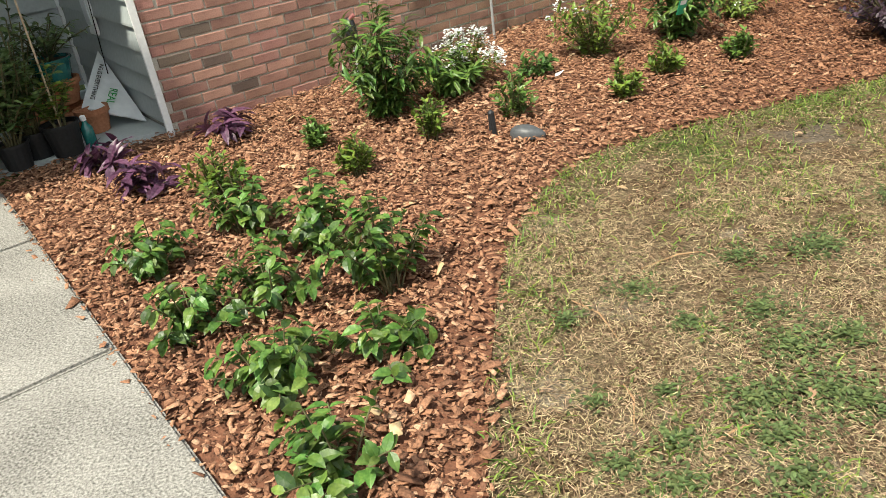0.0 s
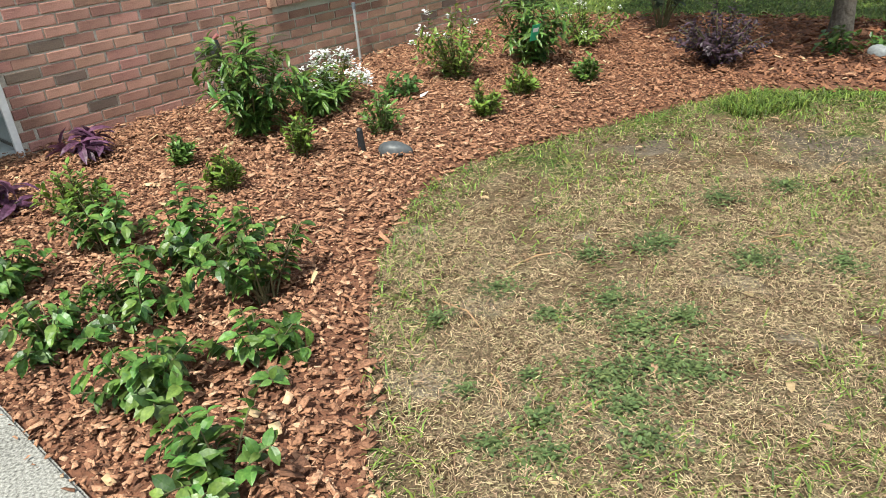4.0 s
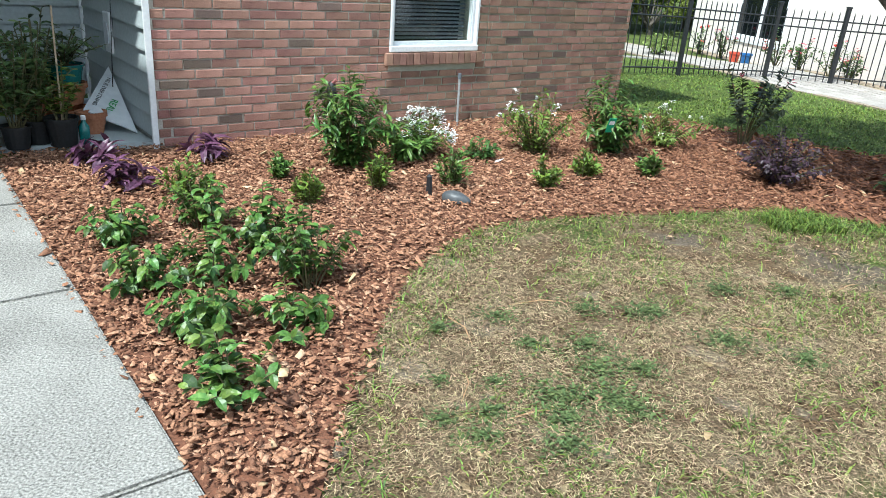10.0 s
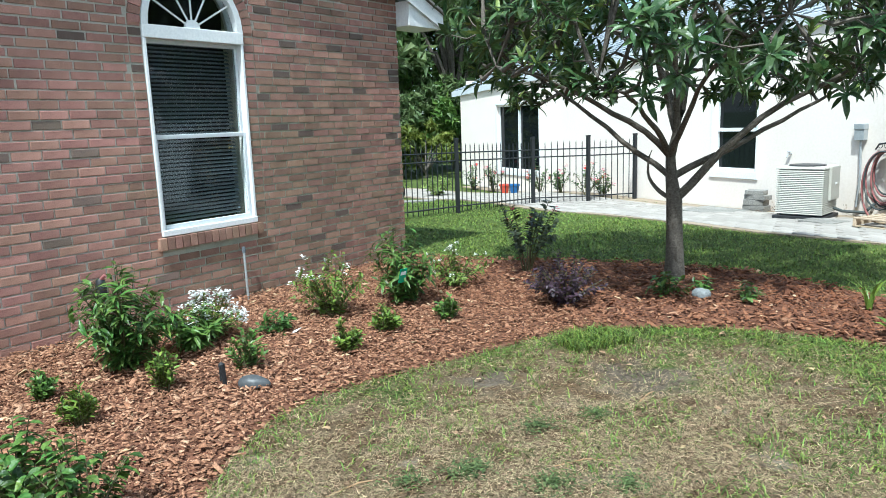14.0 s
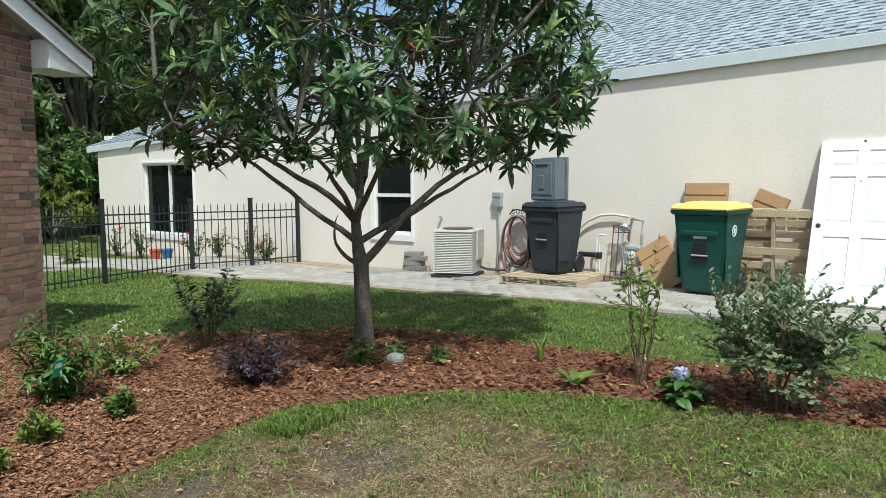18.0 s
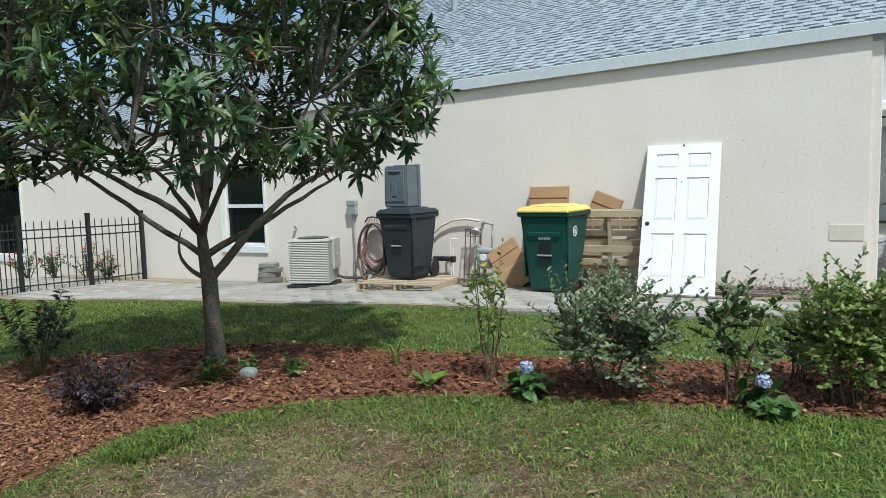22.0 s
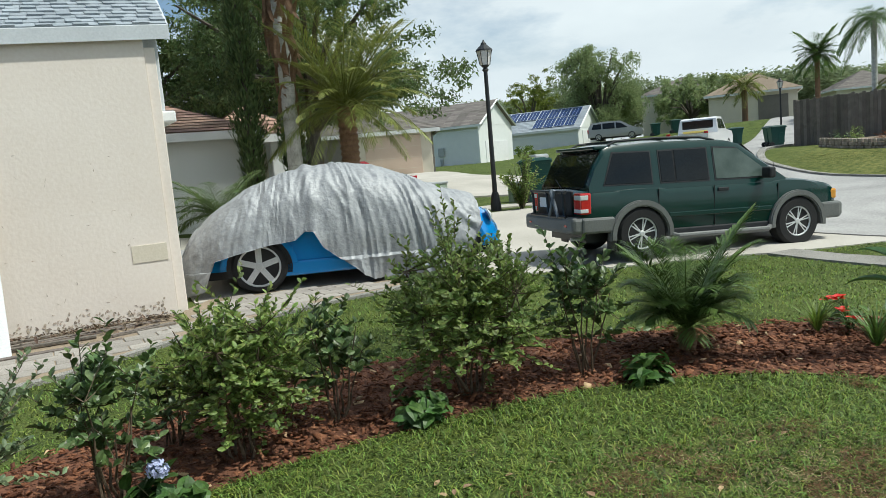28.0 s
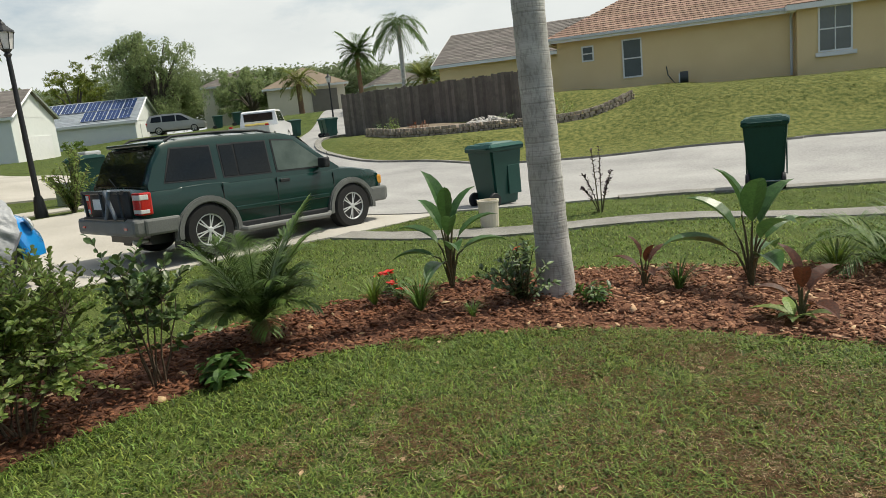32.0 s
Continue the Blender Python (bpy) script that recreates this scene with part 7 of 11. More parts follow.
def car_wheel(parent, x, y, r, w, side, spokes=5, rim_r=0.68, twin=False, sw=0.24):
    """A wheel on the car's side: tyre with rim, spokes and hub as its pieces."""
    m = Matrix.Translation((x, y, r)) @ Matrix.Rotation(-side * math.pi / 2, 4, "X")
    q = r * rim_r
    tyre = part("wheel", lathe(bmesh.new(), [(q, -w / 2), (r * 0.9, -w / 2), (r, -w * 0.32), (r, w * 0.32), (r * 0.9, w / 2), (q * 1.02, w / 2), (q, w * 0.4)], 32, m), M_TYRE, parent, "black tyre", True)
    part("rim", lathe(bmesh.new(), [(q * 0.86, w * 0.1), (q * 1.0, w * 0.30), (q * 1.03, w * 0.44), (q * 0.96, w * 0.46), (q * 0.88, w * 0.36)], 32, m), M_CHROME, tyre, "alloy rim")
    part("barrel", lathe(bmesh.new(), [(0.02, w * 0.02), (q * 0.95, w * 0.02), (q * 0.95, w * 0.06), (0.02, w * 0.06)], 24, m), M_BLACKMETAL, tyre)
    for k in range(spokes):
        a = k * math.tau / spokes + 0.3
        for off in ((-0.12, 0.12) if twin else (0,)):
            wd = q * (0.10 if twin else sw)
            bm = boxed(q * 0.14, q * 0.95, -wd / 2, wd / 2, w * 0.24, w * 0.41, 0.006, m @ Matrix.Rotation(a + off, 4, "Z"))
            part("spoke", bm, M_CHROME, tyre)
    part("hub", lathe(bmesh.new(), [(q * 0.2, w * 0.2), (q * 0.2, w * 0.4), (q * 0.14, w * 0.44)], 16, m), M_CHROME, tyre)
    return tyre


def arc(cx, cz, r, a0, a1, n=10):
    return [(cx + r * math.cos(a0 + (a1 - a0) * k / n), cz + r * math.sin(a0 + (a1 - a0) * k / n)) for k in range(n + 1)]


def tapered_prism(bm, outline, half, z_lo, z_hi, inset):
    """A side outline drawn out to both sides, narrower towards the top."""
    def hw(z):
        s = min(1, max(0, (z - z_lo) / (z_hi - z_lo)))
        return half - inset * s
    a = [bm.verts.new((x, -hw(z), z)) for x, z in outline]
    b = [bm.verts.new((x, hw(z), z)) for x, z in outline]
    n = len(a)
    for i in range(n):
        bm.faces.new((a[i], a[(i + 1) % n], b[(i + 1) % n], b[i]))
    bm.faces.new(a[::-1])
    bm.faces.new(b)
    bmesh.ops.recalc_face_normals(bm, faces=bm.faces)
    return bm


def pane_on(side, half, z_lo, z_hi, inset, outline, proud=0.006):
    """A flat pane that lies on the slanted side of a greenhouse."""
    bm = bmesh.new()
    vs = []
    for d in (proud, -0.01):
        vs.append([bm.verts.new((x, side * (half - inset * (z - z_lo) / (z_hi - z_lo) + d), z)) for x, z in outline])
    n = len(outline)
    bm.faces.new(vs[0])
    for i in range(n):
        bm.faces.new((vs[0][i], vs[0][(i + 1) % n], vs[1][(i + 1) % n], vs[1][i]))
    bmesh.ops.recalc_face_normals(bm, faces=bm.faces)
    return bm


def grown(o, d):
    """A window outline grown outwards by about d."""
    cx, cz = sum(p[0] for p in o) / len(o), sum(p[1] for p in o) / len(o)
    return [(x + math.copysign(d, x - cx), z + math.copysign(d, z - cz)) for x, z in o]


def body_shell(xs, low, top, half, plan, rows=10, across=8, crown=0.03):
    """A car body as one skin: sills and wheel arches below, a rounded shoulder, a crowned top and closed ends."""
    bm = bmesh.new()
    rings = []
    for x in xs:
        z0, z1, w = low(x), top(x), plan(x)
        side = []
        for k in range(rows + 1):
            f = k / rows
            f = f if k < rows else 0.985
            z = z0 + (z1 - z0) * f
            side.append((half(z) * w - (0.0 if k < rows else 0.035), z))
        over = [(side[-1][0] * (1 - 2 * j / across), z1 + crown * math.sin(math.pi * j / across)) for j in range(1, across)]
        ring = [(y, z) for y, z in side] + [(y, z) for y, z in over] + [(-y, z) for y, z in side[::-1]]
        rings.append([bm.verts.new((x, y, z)) for y, z in ring])
    for r0, r1 in zip(rings, rings[1:]):
        for k in range(len(r0) - 1):
            bm.faces.new((r0[k], r0[k + 1], r1[k + 1], r1[k]))
    bm.faces.new(rings[0])
    bm.faces.new(rings[-1][::-1])
    bmesh.ops.recalc_face_normals(bm, faces=bm.faces)
    return bm


def suv(m):
    th = thing("suv", "dark green off-road suv with grey cladding and roof rails", "car", m)
    R = 0.43

    def low(x):
        z = float(np.interp(x, [-2.3, -1.9, -1.78, -0.92, -0.9, 0.9, 0.92, 1.9, 2.2], [0.52, 0.48, 0.42, 0.36, 0.36, 0.36, 0.36, 0.42, 0.46]))
        for cx in (-1.35, 1.35):
            if abs(x - cx) < R:
                z = max(z, 0.37 + math.sqrt(R * R - (x - cx) ** 2))
        return z

    def top(x):
        return float(np.interp(x, [-2.3, -2.24, -2.15, 0.9, 1.15, 1.5, 1.9, 2.08, 2.2], [0.98, 1.04, 1.07, 1.09, 1.08, 1.05, 0.98, 0.92, 0.74]))

    half = lambda z: float(np.interp(z, [0.3, 0.5, 0.74, 0.90, 1.0, 1.09], [0.83, 0.862, 0.875, 0.868, 0.852, 0.835]))
    plan = lambda x: float(np.interp(x, [-2.3, -2.22, -2.05, 1.6, 1.95, 2.12, 2.2], [0.93, 0.975, 1.0, 1.0, 0.975, 0.92, 0.80]))
    xs = sorted({round(v, 3) for v in [*np.linspace(-2.29, 2.19, 60), *[cx + R * math.cos(a) for cx in (-1.35, 1.35) for a in np.linspace(0, math.pi, 19)], *[cx + q for cx in (-1.35, 1.35) for q in (-R - 0.004, R + 0.004)]]})
    part("body", body_shell(xs, low, top, half, plan, 10, 8, 0.03), M_GREENPAINT, th, "", True)
    # cabin with a curved roof
    HL, ZL, ZH, IN = 0.835, 1.05, 1.70, 0.12
    roof_z = lambda x: float(np.interp(x, [-2.16, -2.02, -1.86, -1.7, -1.0, -0.2, 0.2, 0.42, 0.8, 1.18], [1.10, 1.42, 1.655, 1.70, 1.735, 1.735, 1.715, 1.655, 1.38, 1.09]))
    chalf = lambda z: HL - IN * (z - ZL) / (ZH - ZL)
    cxs = sorted({round(v, 3) for v in [*np.linspace(-2.15, 1.17, 44), -2.02, -1.86, -1.7, 0.42]})
    part("cabin", body_shell(cxs, lambda x: 1.03, roof_z, chalf, lambda x: 1.0, 8, 8, 0.035), M_GREENPAINT, th, "", True)
    side_panes = (("quarter_window", [(-1.90, 1.14), (-1.14, 1.13), (-1.14, 1.58), (-1.72, 1.58)]), ("rear_vent_window", [(-0.98, 1.13), (-0.76, 1.13), (-0.76, 1.585), (-0.98, 1.58)]),
                  ("rear_door_window", [(-0.73, 1.13), (-0.19, 1.13), (-0.19, 1.595), (-0.73, 1.59)]), ("front_door_window", [(-0.06, 1.13), (0.90, 1.13), (0.78, 1.26), (0.36, 1.575), (-0.06, 1.60)]))
    for sd in (-1, 1):
        for nm, o in side_panes:
            part("window_gasket", pane_on(sd, HL, ZL, ZH, IN, grown(o, 0.022), 0.006), M_BLACKPL, th, "black rubber window surround")
            part(nm, pane_on(sd, HL, ZL, ZH, IN, o, 0.012), M_PAINTEDGLASS if nm == "front_door_window" else M_DARKGLASS, th, "tinted side glass")
        for x, z1 in ((-1.06, 1.03), (-0.125, 1.03), (1.0, 1.0)):
            part("door_seam", boxed(x - 0.005, x + 0.005, sd * 0.868 - 0.008, sd * 0.868 + 0.008, 0.44, z1), M_BLACKMETAL, th)
        part("side_moulding", boxed(-0.9, 0.88, min(sd * 0.865, sd * 0.893), max(sd * 0.865, sd * 0.893), 0.60, 0.67, 0.01), M_GREENPAINT, th)
        part("sill_cladding", boxed(-0.92, 0.92, min(sd * 0.80, sd * 0.868), max(sd * 0.80, sd * 0.868), 0.33, 0.43, 0.02), M_BLACKPL, th, "black sill cladding")
        part("running_board", tubed([(-0.92, sd * 0.84, 0.36), (-0.8, sd * 0.95, 0.32), (0.75, sd * 0.95, 0.32), (0.9, sd * 0.84, 0.36)], 0.042, 10), M_GREYCLAD, th)
        for cx in (-1.35, 1.35):
            bm = prism(bmesh.new(), arc(cx, 0.37, R + 0.085, -0.12, math.pi + 0.12, 18) + arc(cx, 0.37, R - 0.012, math.pi + 0.12, -0.12, 18), min(sd * 0.82, sd * 0.922), max(sd * 0.82, sd * 0.922))
            bmesh.ops.bevel(bm, geom=[e for e in bm.edges if abs(e.verts[0].co.y) > 0.9 and abs(e.verts[1].co.y) > 0.9], offset=0.018, segments=2, affect="EDGES")
            part("fender_flare", bm, M_GREYCLAD, th, "grey fender flare")
            part("wheel_well", prism(bmesh.new(), arc(cx, 0.37, R - 0.006, -0.1, math.pi + 0.1, 16), min(sd * 0.35, sd * 0.80), max(sd * 0.35, sd * 0.80)), M_BLACKMETAL, th)
        part("mirror", boxed(0.70, 0.82, min(sd * 0.86, sd * 1.05), max(sd * 0.86, sd * 1.05), 1.10, 1.27, 0.03), M_BLACKPL, th)
        part("mudflap", boxed(-1.80, -1.775, min(sd * 0.66, sd * 0.90), max(sd * 0.66, sd * 0.90), 0.16, 0.46, 0.006), M_BLACKPL, th)
        part("door_handle", boxed(-0.06, 0.12, sd * 0.868 - 0.012, sd * 0.868 + 0.022, 0.945, 0.995, 0.01), M_BLACKPL, th)
        tl = part("taillight", boxed(-2.31, -2.14, min(sd * 0.64, sd * 0.872), max(sd * 0.64, sd * 0.872), 0.72, 1.03, 0.02), M_REDLENS, th, "red taillight")
        part("reverse_light", boxed(-2.316, -2.19, min(sd * 0.67, sd * 0.878), max(sd * 0.67, sd * 0.878), 0.745, 0.80, 0.008), M_CLEARLENS, tl)
        part("turn_light", boxed(-2.316, -2.19, min(sd * 0.67, sd * 0.878), max(sd * 0.67, sd * 0.878), 0.93, 1.0, 0.008), M_CLEARLENS, tl)
        part("headlight", boxed(1.96, 2.135, min(sd * 0.5, sd * 0.83), max(sd * 0.5, sd * 0.83), 0.70, 0.87, 0.03), M_AMBER, th, "amber front lamp")
        part("roof_rail", tubed([(-1.72, sd * 0.60, 1.70), (-1.6, sd * 0.60, 1.76), (-0.9, sd * 0.60, 1.785), (-0.2, sd * 0.60, 1.775), (0.06, sd * 0.60, 1.72)], 0.018, 8), M_BLACKPL, th)
        for x in (-1.35, 1.35):
            car_wheel(th, x, sd * 0.775, 0.39, 0.26, sd, 6, 0.60, True, 0.34)
    for x in (-1.45, -0.75, -0.3):
        part("roof_bar", tubed([(x, -0.60, 1.772), (x, 0.60, 1.772)], 0.014, 8), M_BLACKPL, th)
    part("windscreen", prism(bmesh.new(), [(0.47, 1.63), (1.13, 1.12), (1.15, 1.135), (0.49, 1.645)], -0.68, 0.68), M_DARKGLASS, th)
    part("rear_window", prism(bmesh.new(), [(-2.14, 1.10), (-2.02, 1.40), (-1.89, 1.60), (-1.915, 1.615), (-2.05, 1.42), (-2.175, 1.11)], -0.69, 0.69), M_DARKGLASS, th)
    part("wiper", tubed([(-2.19, 0.0, 1.09), (-2.14, 0.30, 1.22)], 0.008, 6), M_BLACKPL, th)
    part("spoiler", boxed(-1.97, -1.72, -0.64, 0.64, 1.645, 1.70, 0.02), M_GREENPAINT, th)
    part("rear_bumper", boxed(-2.44, -2.12, -0.88, 0.88, 0.44, 0.68, 0.05), M_GREYCLAD, th, "grey rear bumper")
    for sd in (-1, 1):
        part("bumper_side", boxed(-2.3, -1.78, min(sd * 0.83, sd * 0.905), max(sd * 0.83, sd * 0.905), 0.44, 0.67, 0.035), M_GREYCLAD, th)
        part("front_bumper_side", boxed(1.80, 2.16, min(sd * 0.80, sd * 0.895), max(sd * 0.80, sd * 0.895), 0.40, 0.66, 0.035), M_GREYCLAD, th)
        part("rear_reflector", boxed(-2.448, -2.43, min(sd * 0.6, sd * 0.68), max(sd * 0.6, sd * 0.68), 0.54, 0.57), M_REDLENS, th)
    part("front_bumper", boxed(1.98, 2.30, -0.80, 0.80, 0.40, 0.66, 0.06), M_GREYCLAD, th, "grey front bumper")
    part("grille", boxed(2.12, 2.20, -0.45, 0.45, 0.66, 0.86, 0.02), M_BLACKPL, th)
    part("tailgate_panel", boxed(-2.325, -2.28, -0.60, 0.60, 0.68, 1.06, 0.015), M_BLACKPL, th)
    part("plate", boxed(-2.34, -2.325, 0.18, 0.48, 0.80, 0.95), M_WHITE, th, "blank pale plate")
    for y in (-0.55, 0.0, 0.55):
        part("carrier_post", tubed([(-2.40, y, 0.62), (-2.43, y, 1.06)], 0.024, 8), M_BLACKMETAL, th)
    for z in (0.68, 1.05):
        part("carrier_rail", tubed([(-2.42, -0.62, z), (-2.42, 0.62, z)], 0.026, 8), M_BLACKMETAL, th, "black rear cargo carrier")
    for y0, y1 in ((-0.12, -0.34), (-0.42, -0.2)):
        part("carrier_arm", tubed([(-2.45, y0, 0.68), (-2.46, y1, 1.08)], 0.026, 8), M_GREYPL, th)
    part("antenna", tubed([(1.0, -0.8, 1.08), (0.95, -0.82, 1.35)], 0.004, 5), M_BLACKMETAL, th)
    part("exhaust", tubed([(-2.3, -0.5, 0.34), (-2.05, -0.5, 0.34)], 0.03, 8), M_GREYMETAL, th)
    part("underbody", boxed(-2.1, 2.0, -0.60, 0.60, 0.28, 0.5), M_BLACKMETAL, th)
    return th


suv_xy = (9.28, -6.56)
suv(pose(*suv_xy, -0.125, 0, 2.2, -99.6) @ Matrix.Diagonal((0.94, 0.94, 0.92, 1)))


# small car under a silver cover
def bug(m):
    th = thing("covered_car", "small blue car parked under a wrinkled silver cover", "car", m)
    xs = np.linspace(-2.02, 1.95, 30)

    def top(x):
        return float(np.interp(x, [-2.05, -1.9, -1.6, -1.2, -0.7, -0.1, 0.4, 0.9, 1.25, 1.6, 1.85, 1.98], [0.50, 0.72, 0.98, 1.22, 1.40, 1.47, 1.40, 1.20, 1.02, 0.92, 0.78, 0.55]))

    def half(x):
        return float(np.interp(x, [-2.05, -1.9, -1.5, -1.2, -0.6, 0.5, 1.2, 1.6, 1.9, 1.98], [0.45, 0.66, 0.83, 0.86, 0.80, 0.80, 0.86, 0.82, 0.62, 0.45]))

    def section(x, a, grow=0.0):
        """a from -1 (near sill) over the roof to 1."""
        h, w = top(x) + grow, half(x) + grow
        z0 = 0.3
        s = math.copysign(abs(math.sin(a * math.pi / 2)) ** 0.62, a)
        c = max(0.0, math.cos(a * math.pi / 2)) ** 0.72
        return Vector((x, w * s, z0 + (h - z0) * c))

    bm = bmesh.new()
    A = np.linspace(-1, 1, 25)
    rows = [[bm.verts.new(section(x, a, -0.03 - 0.09 * math.exp(-((abs(x + 0.09) - 1.17) / 0.45) ** 2))) for a in A] for x in xs]
    for r0, r1 in zip(rows, rows[1:]):
        for k in range(len(A) - 1):
            bm.faces.new((r0[k], r0[k + 1], r1[k + 1], r1[k]))
    bm.faces.new(rows[0])
    bm.faces.new(rows[-1][::-1])
    bmesh.ops.recalc_face_normals(bm, faces=bm.faces)
    part("body", bm, M_BLUEPAINT, th, "bright blue bodywork", True)
    for sd in (-1, 1):
        part("sill", boxed(-0.9, 0.95, min(sd * 0.70, sd * 0.80), max(sd * 0.70, sd * 0.80), 0.17, 0.36, 0.03), M_BLUEPAINT, th)
        part("door_seam", boxed(0.12, 0.128, sd * 0.785 - 0.01, sd * 0.785 + 0.01, 0.26, 0.7), M_BLACKMETAL, th)
        for cx in (-1.08, 1.26):
            bm = bmesh.new()
            prism(bm, arc(cx, 0.32, 0.46, 0.05, math.pi - 0.05, 14) + arc(cx, 0.32, 0.39, math.pi - 0.05, 0.05, 14), min(sd * 0.60, sd * 0.835), max(sd * 0.60, sd * 0.835))
            bmesh.ops.bevel(bm, geom=[e for e in bm.edges if abs(e.verts[0].co.y) > 0.8 and abs(e.verts[1].co.y) > 0.8], offset=0.02, segments=2, affect="EDGES")
            part("fender", bm, M_BLUEPAINT, th, "rounded blue fender", True)
            part("wheel_well", prism(bmesh.new(), arc(cx, 0.32, 0.392, -0.25, math.pi + 0.25, 14), min(sd * 0.3, sd * 0.80), max(sd * 0.3, sd * 0.80)), M_BLACKMETAL, th)
            car_wheel(th, cx, sd * 0.755, 0.335, 0.21, sd, 5, 0.76, False, 0.3)
        part("headlight", lathe(bmesh.new(), [(0.02, 0), (0.09, 0.0), (0.10, 0.02), (0.05, 0.05)], 16, Matrix.Translation((1.80, sd * 0.56, 0.68)) @ Matrix.Rotation(1.2, 4, "Y")), M_CLEARLENS, th, "round headlight", True)
    part("underbody", boxed(-1.9, 1.8, -0.55, 0.55, 0.18, 0.4), M_BLACKMETAL, th)
    # the cover: draped sheet with folds and an uneven hem
    hem_x = [-2.3, -1.95, -1.72, -1.58, -1.32, -0.9, -0.62, -0.5, -0.40, -0.3, 0.24, 0.6, 0.95, 1.25, 1.5, 1.68]
    hem_z = [0.03, 0.05, 0.12, 0.46, 0.52, 0.60, 0.62, 0.72, 0.70, 0.50, 0.06, 0.03, 0.03, 0.12, 0.35, 0.66]
    cx_ = np.linspace(-2.22, 1.66, 230)
    T = np.linspace(-1, 1, 121)
    bm = bmesh.new()
    rows = []
    for x in cx_:
        row = []
        hem = float(np.interp(x, hem_x, hem_z))
        hem_far = 0.25 + 0.1 * math.sin(x * 5)
        for t in T:
            xx = max(-2.0, min(x, 1.93))
            a = max(-1.0, min(1.0, t * 1.32))
            p = section(xx, a, 0.065)
            if x < -2.0:
                p.x = x
                p.z = min(p.z, 0.52)
            over = abs(t) * 1.32 - 1.0
            h = hem if t < 0 else hem_far
            if over > 0:
                f = over / 0.32
                p.z = 0.335 + (h - 0.335) * f if h < 0.335 else 0.335
                p.y += math.copysign(0.03 + 0.05 * f * math.sin(x * 7.0 + 1), t)
            if p.z < h:
                p.z = h
            n1 = noise.noise(Vector((x * 2.2, t * 1.2, 0.3)))
            n2 = noise.noise(Vector((x * 1.1, t * 2.4, 4.0)))
            fan = (x + 0.25) * (1.0 - 0.45 * abs(t))
            fold = (0.30 - abs(noise.noise(Vector((fan * 4.2 + 2.2 * n1, t * 2.2, 2.0))))) * 0.075 * (0.35 + abs(t)) + (0.25 - abs(noise.noise(Vector((fan * 15 + 3 * n1, t * 3.2 + n2, 7.0))))) * 0.035 + (0.22 - abs(noise.noise(Vector((x * 9 + 2.5 * n2, t * 8 + 3 * n1, 5.0))))) * 0.016 + (0.2 - abs(noise.noise(Vector((x * 24 + 5 * t, t * 15 - 2 * n1, 1.0))))) * 0.010
            ridge = 0.05 * math.exp(-((x + 0.46 + 0.12 * t) / 0.07) ** 2) * (1 if t < 0.1 else 0.2)
            d = Vector((0.25 * (p.x > 1.2), p.y, (p.z - 0.5))).normalized()
            p += d * (fold * 1.1 + ridge + 0.012)
            row.append(bm.verts.new(p))
        rows.append(row)
    for r0, r1 in zip(rows, rows[1:]):
        for k in range(len(T) - 1):
            bm.faces.new((r0[k], r0[k + 1], r1[k + 1], r1[k]))
    bmesh.ops.recalc_face_normals(bm, faces=bm.faces)
    part("car_cover", bm, M_COVER, th, "wrinkled silver fabric car cover", True)
    return th


bug(pose(10.54, -1.62, gz(10.2, -1.5) + 0.02, 0, 0, -106.5) @ Matrix.Diagonal((1.04, 1, 1, 1)))


def plain_car(name, label, m, paint, L, W, H, outline, glass, wr, wx, extra=None):
    """A car further off: body from its side outline, glass, wheels and lamps."""
    th = thing(name, label, "car", m)
    bm = tapered_prism(bmesh.new(), outline, W / 2, H * 0.55, H, 0.13)
    part("body", bm, paint, th)
    for sd in (-1, 1):
        for g in glass:
            part("side_window", pane_on(sd, W / 2, H * 0.55, H, 0.13, g, 0.012), M_DARKGLASS, th, "dark side glass")
        for x in wx:
            car_wheel(th, x, sd * (W / 2 - 0.10), wr, 0.22, sd, 5, 0.66)
        part("taillight", boxed(-L / 2 - 0.01, -L / 2 + 0.1, min(sd * (W / 2 - 0.2), sd * (W / 2 - 0.02)), max(sd * (W / 2 - 0.2), sd * (W / 2 - 0.02)), H * 0.45, H * 0.62, 0.01), M_REDLENS, th)
        part("headlight", boxed(L / 2 - 0.12, L / 2 + 0.01, min(sd * (W / 2 - 0.3), sd * (W / 2 - 0.05)), max(sd * (W / 2 - 0.3), sd * (W / 2 - 0.05)), H * 0.36, H * 0.46, 0.01), M_CLEARLENS, th)
    part("underbody", boxed(-L / 2 + 0.2, L / 2 - 0.2, -W / 2 + 0.25, W / 2 - 0.25, 0.2, 0.5), M_BLACKMETAL, th)
    return th


VAN = [(-2.45, 0.35), (-2.5, 0.9), (-2.38, 1.3), (-2.1, 1.68), (-1.0, 1.76), (0.5, 1.72), (1.55, 1.12), (2.35, 0.92), (2.5, 0.7), (2.48, 0.3)]
VG = [[(-2.1, 1.1), (-1.2, 1.08), (-1.2, 1.58), (-1.95, 1.55)], [(-1.1, 1.08), (0.0, 1.06), (0.0, 1.6), (-1.1, 1.6)], [(0.1, 1.06), (1.2, 1.06), (0.55, 1.52), (0.1, 1.6)]]
TRUCK = [(-2.9, 0.5), (-2.92, 1.08), (-0.75, 1.12), (-0.6, 1.82), (-0.3, 1.9), (0.7, 1.88), (1.35, 1.24), (2.7, 1.12), (2.85, 0.9), (2.8, 0.45)]
TG = [[(-0.45, 1.28), (0.2, 1.28), (0.2, 1.78), (-0.4, 1.78)], [(0.28, 1.28), (1.1, 1.28), (0.68, 1.76), (0.28, 1.78)]]
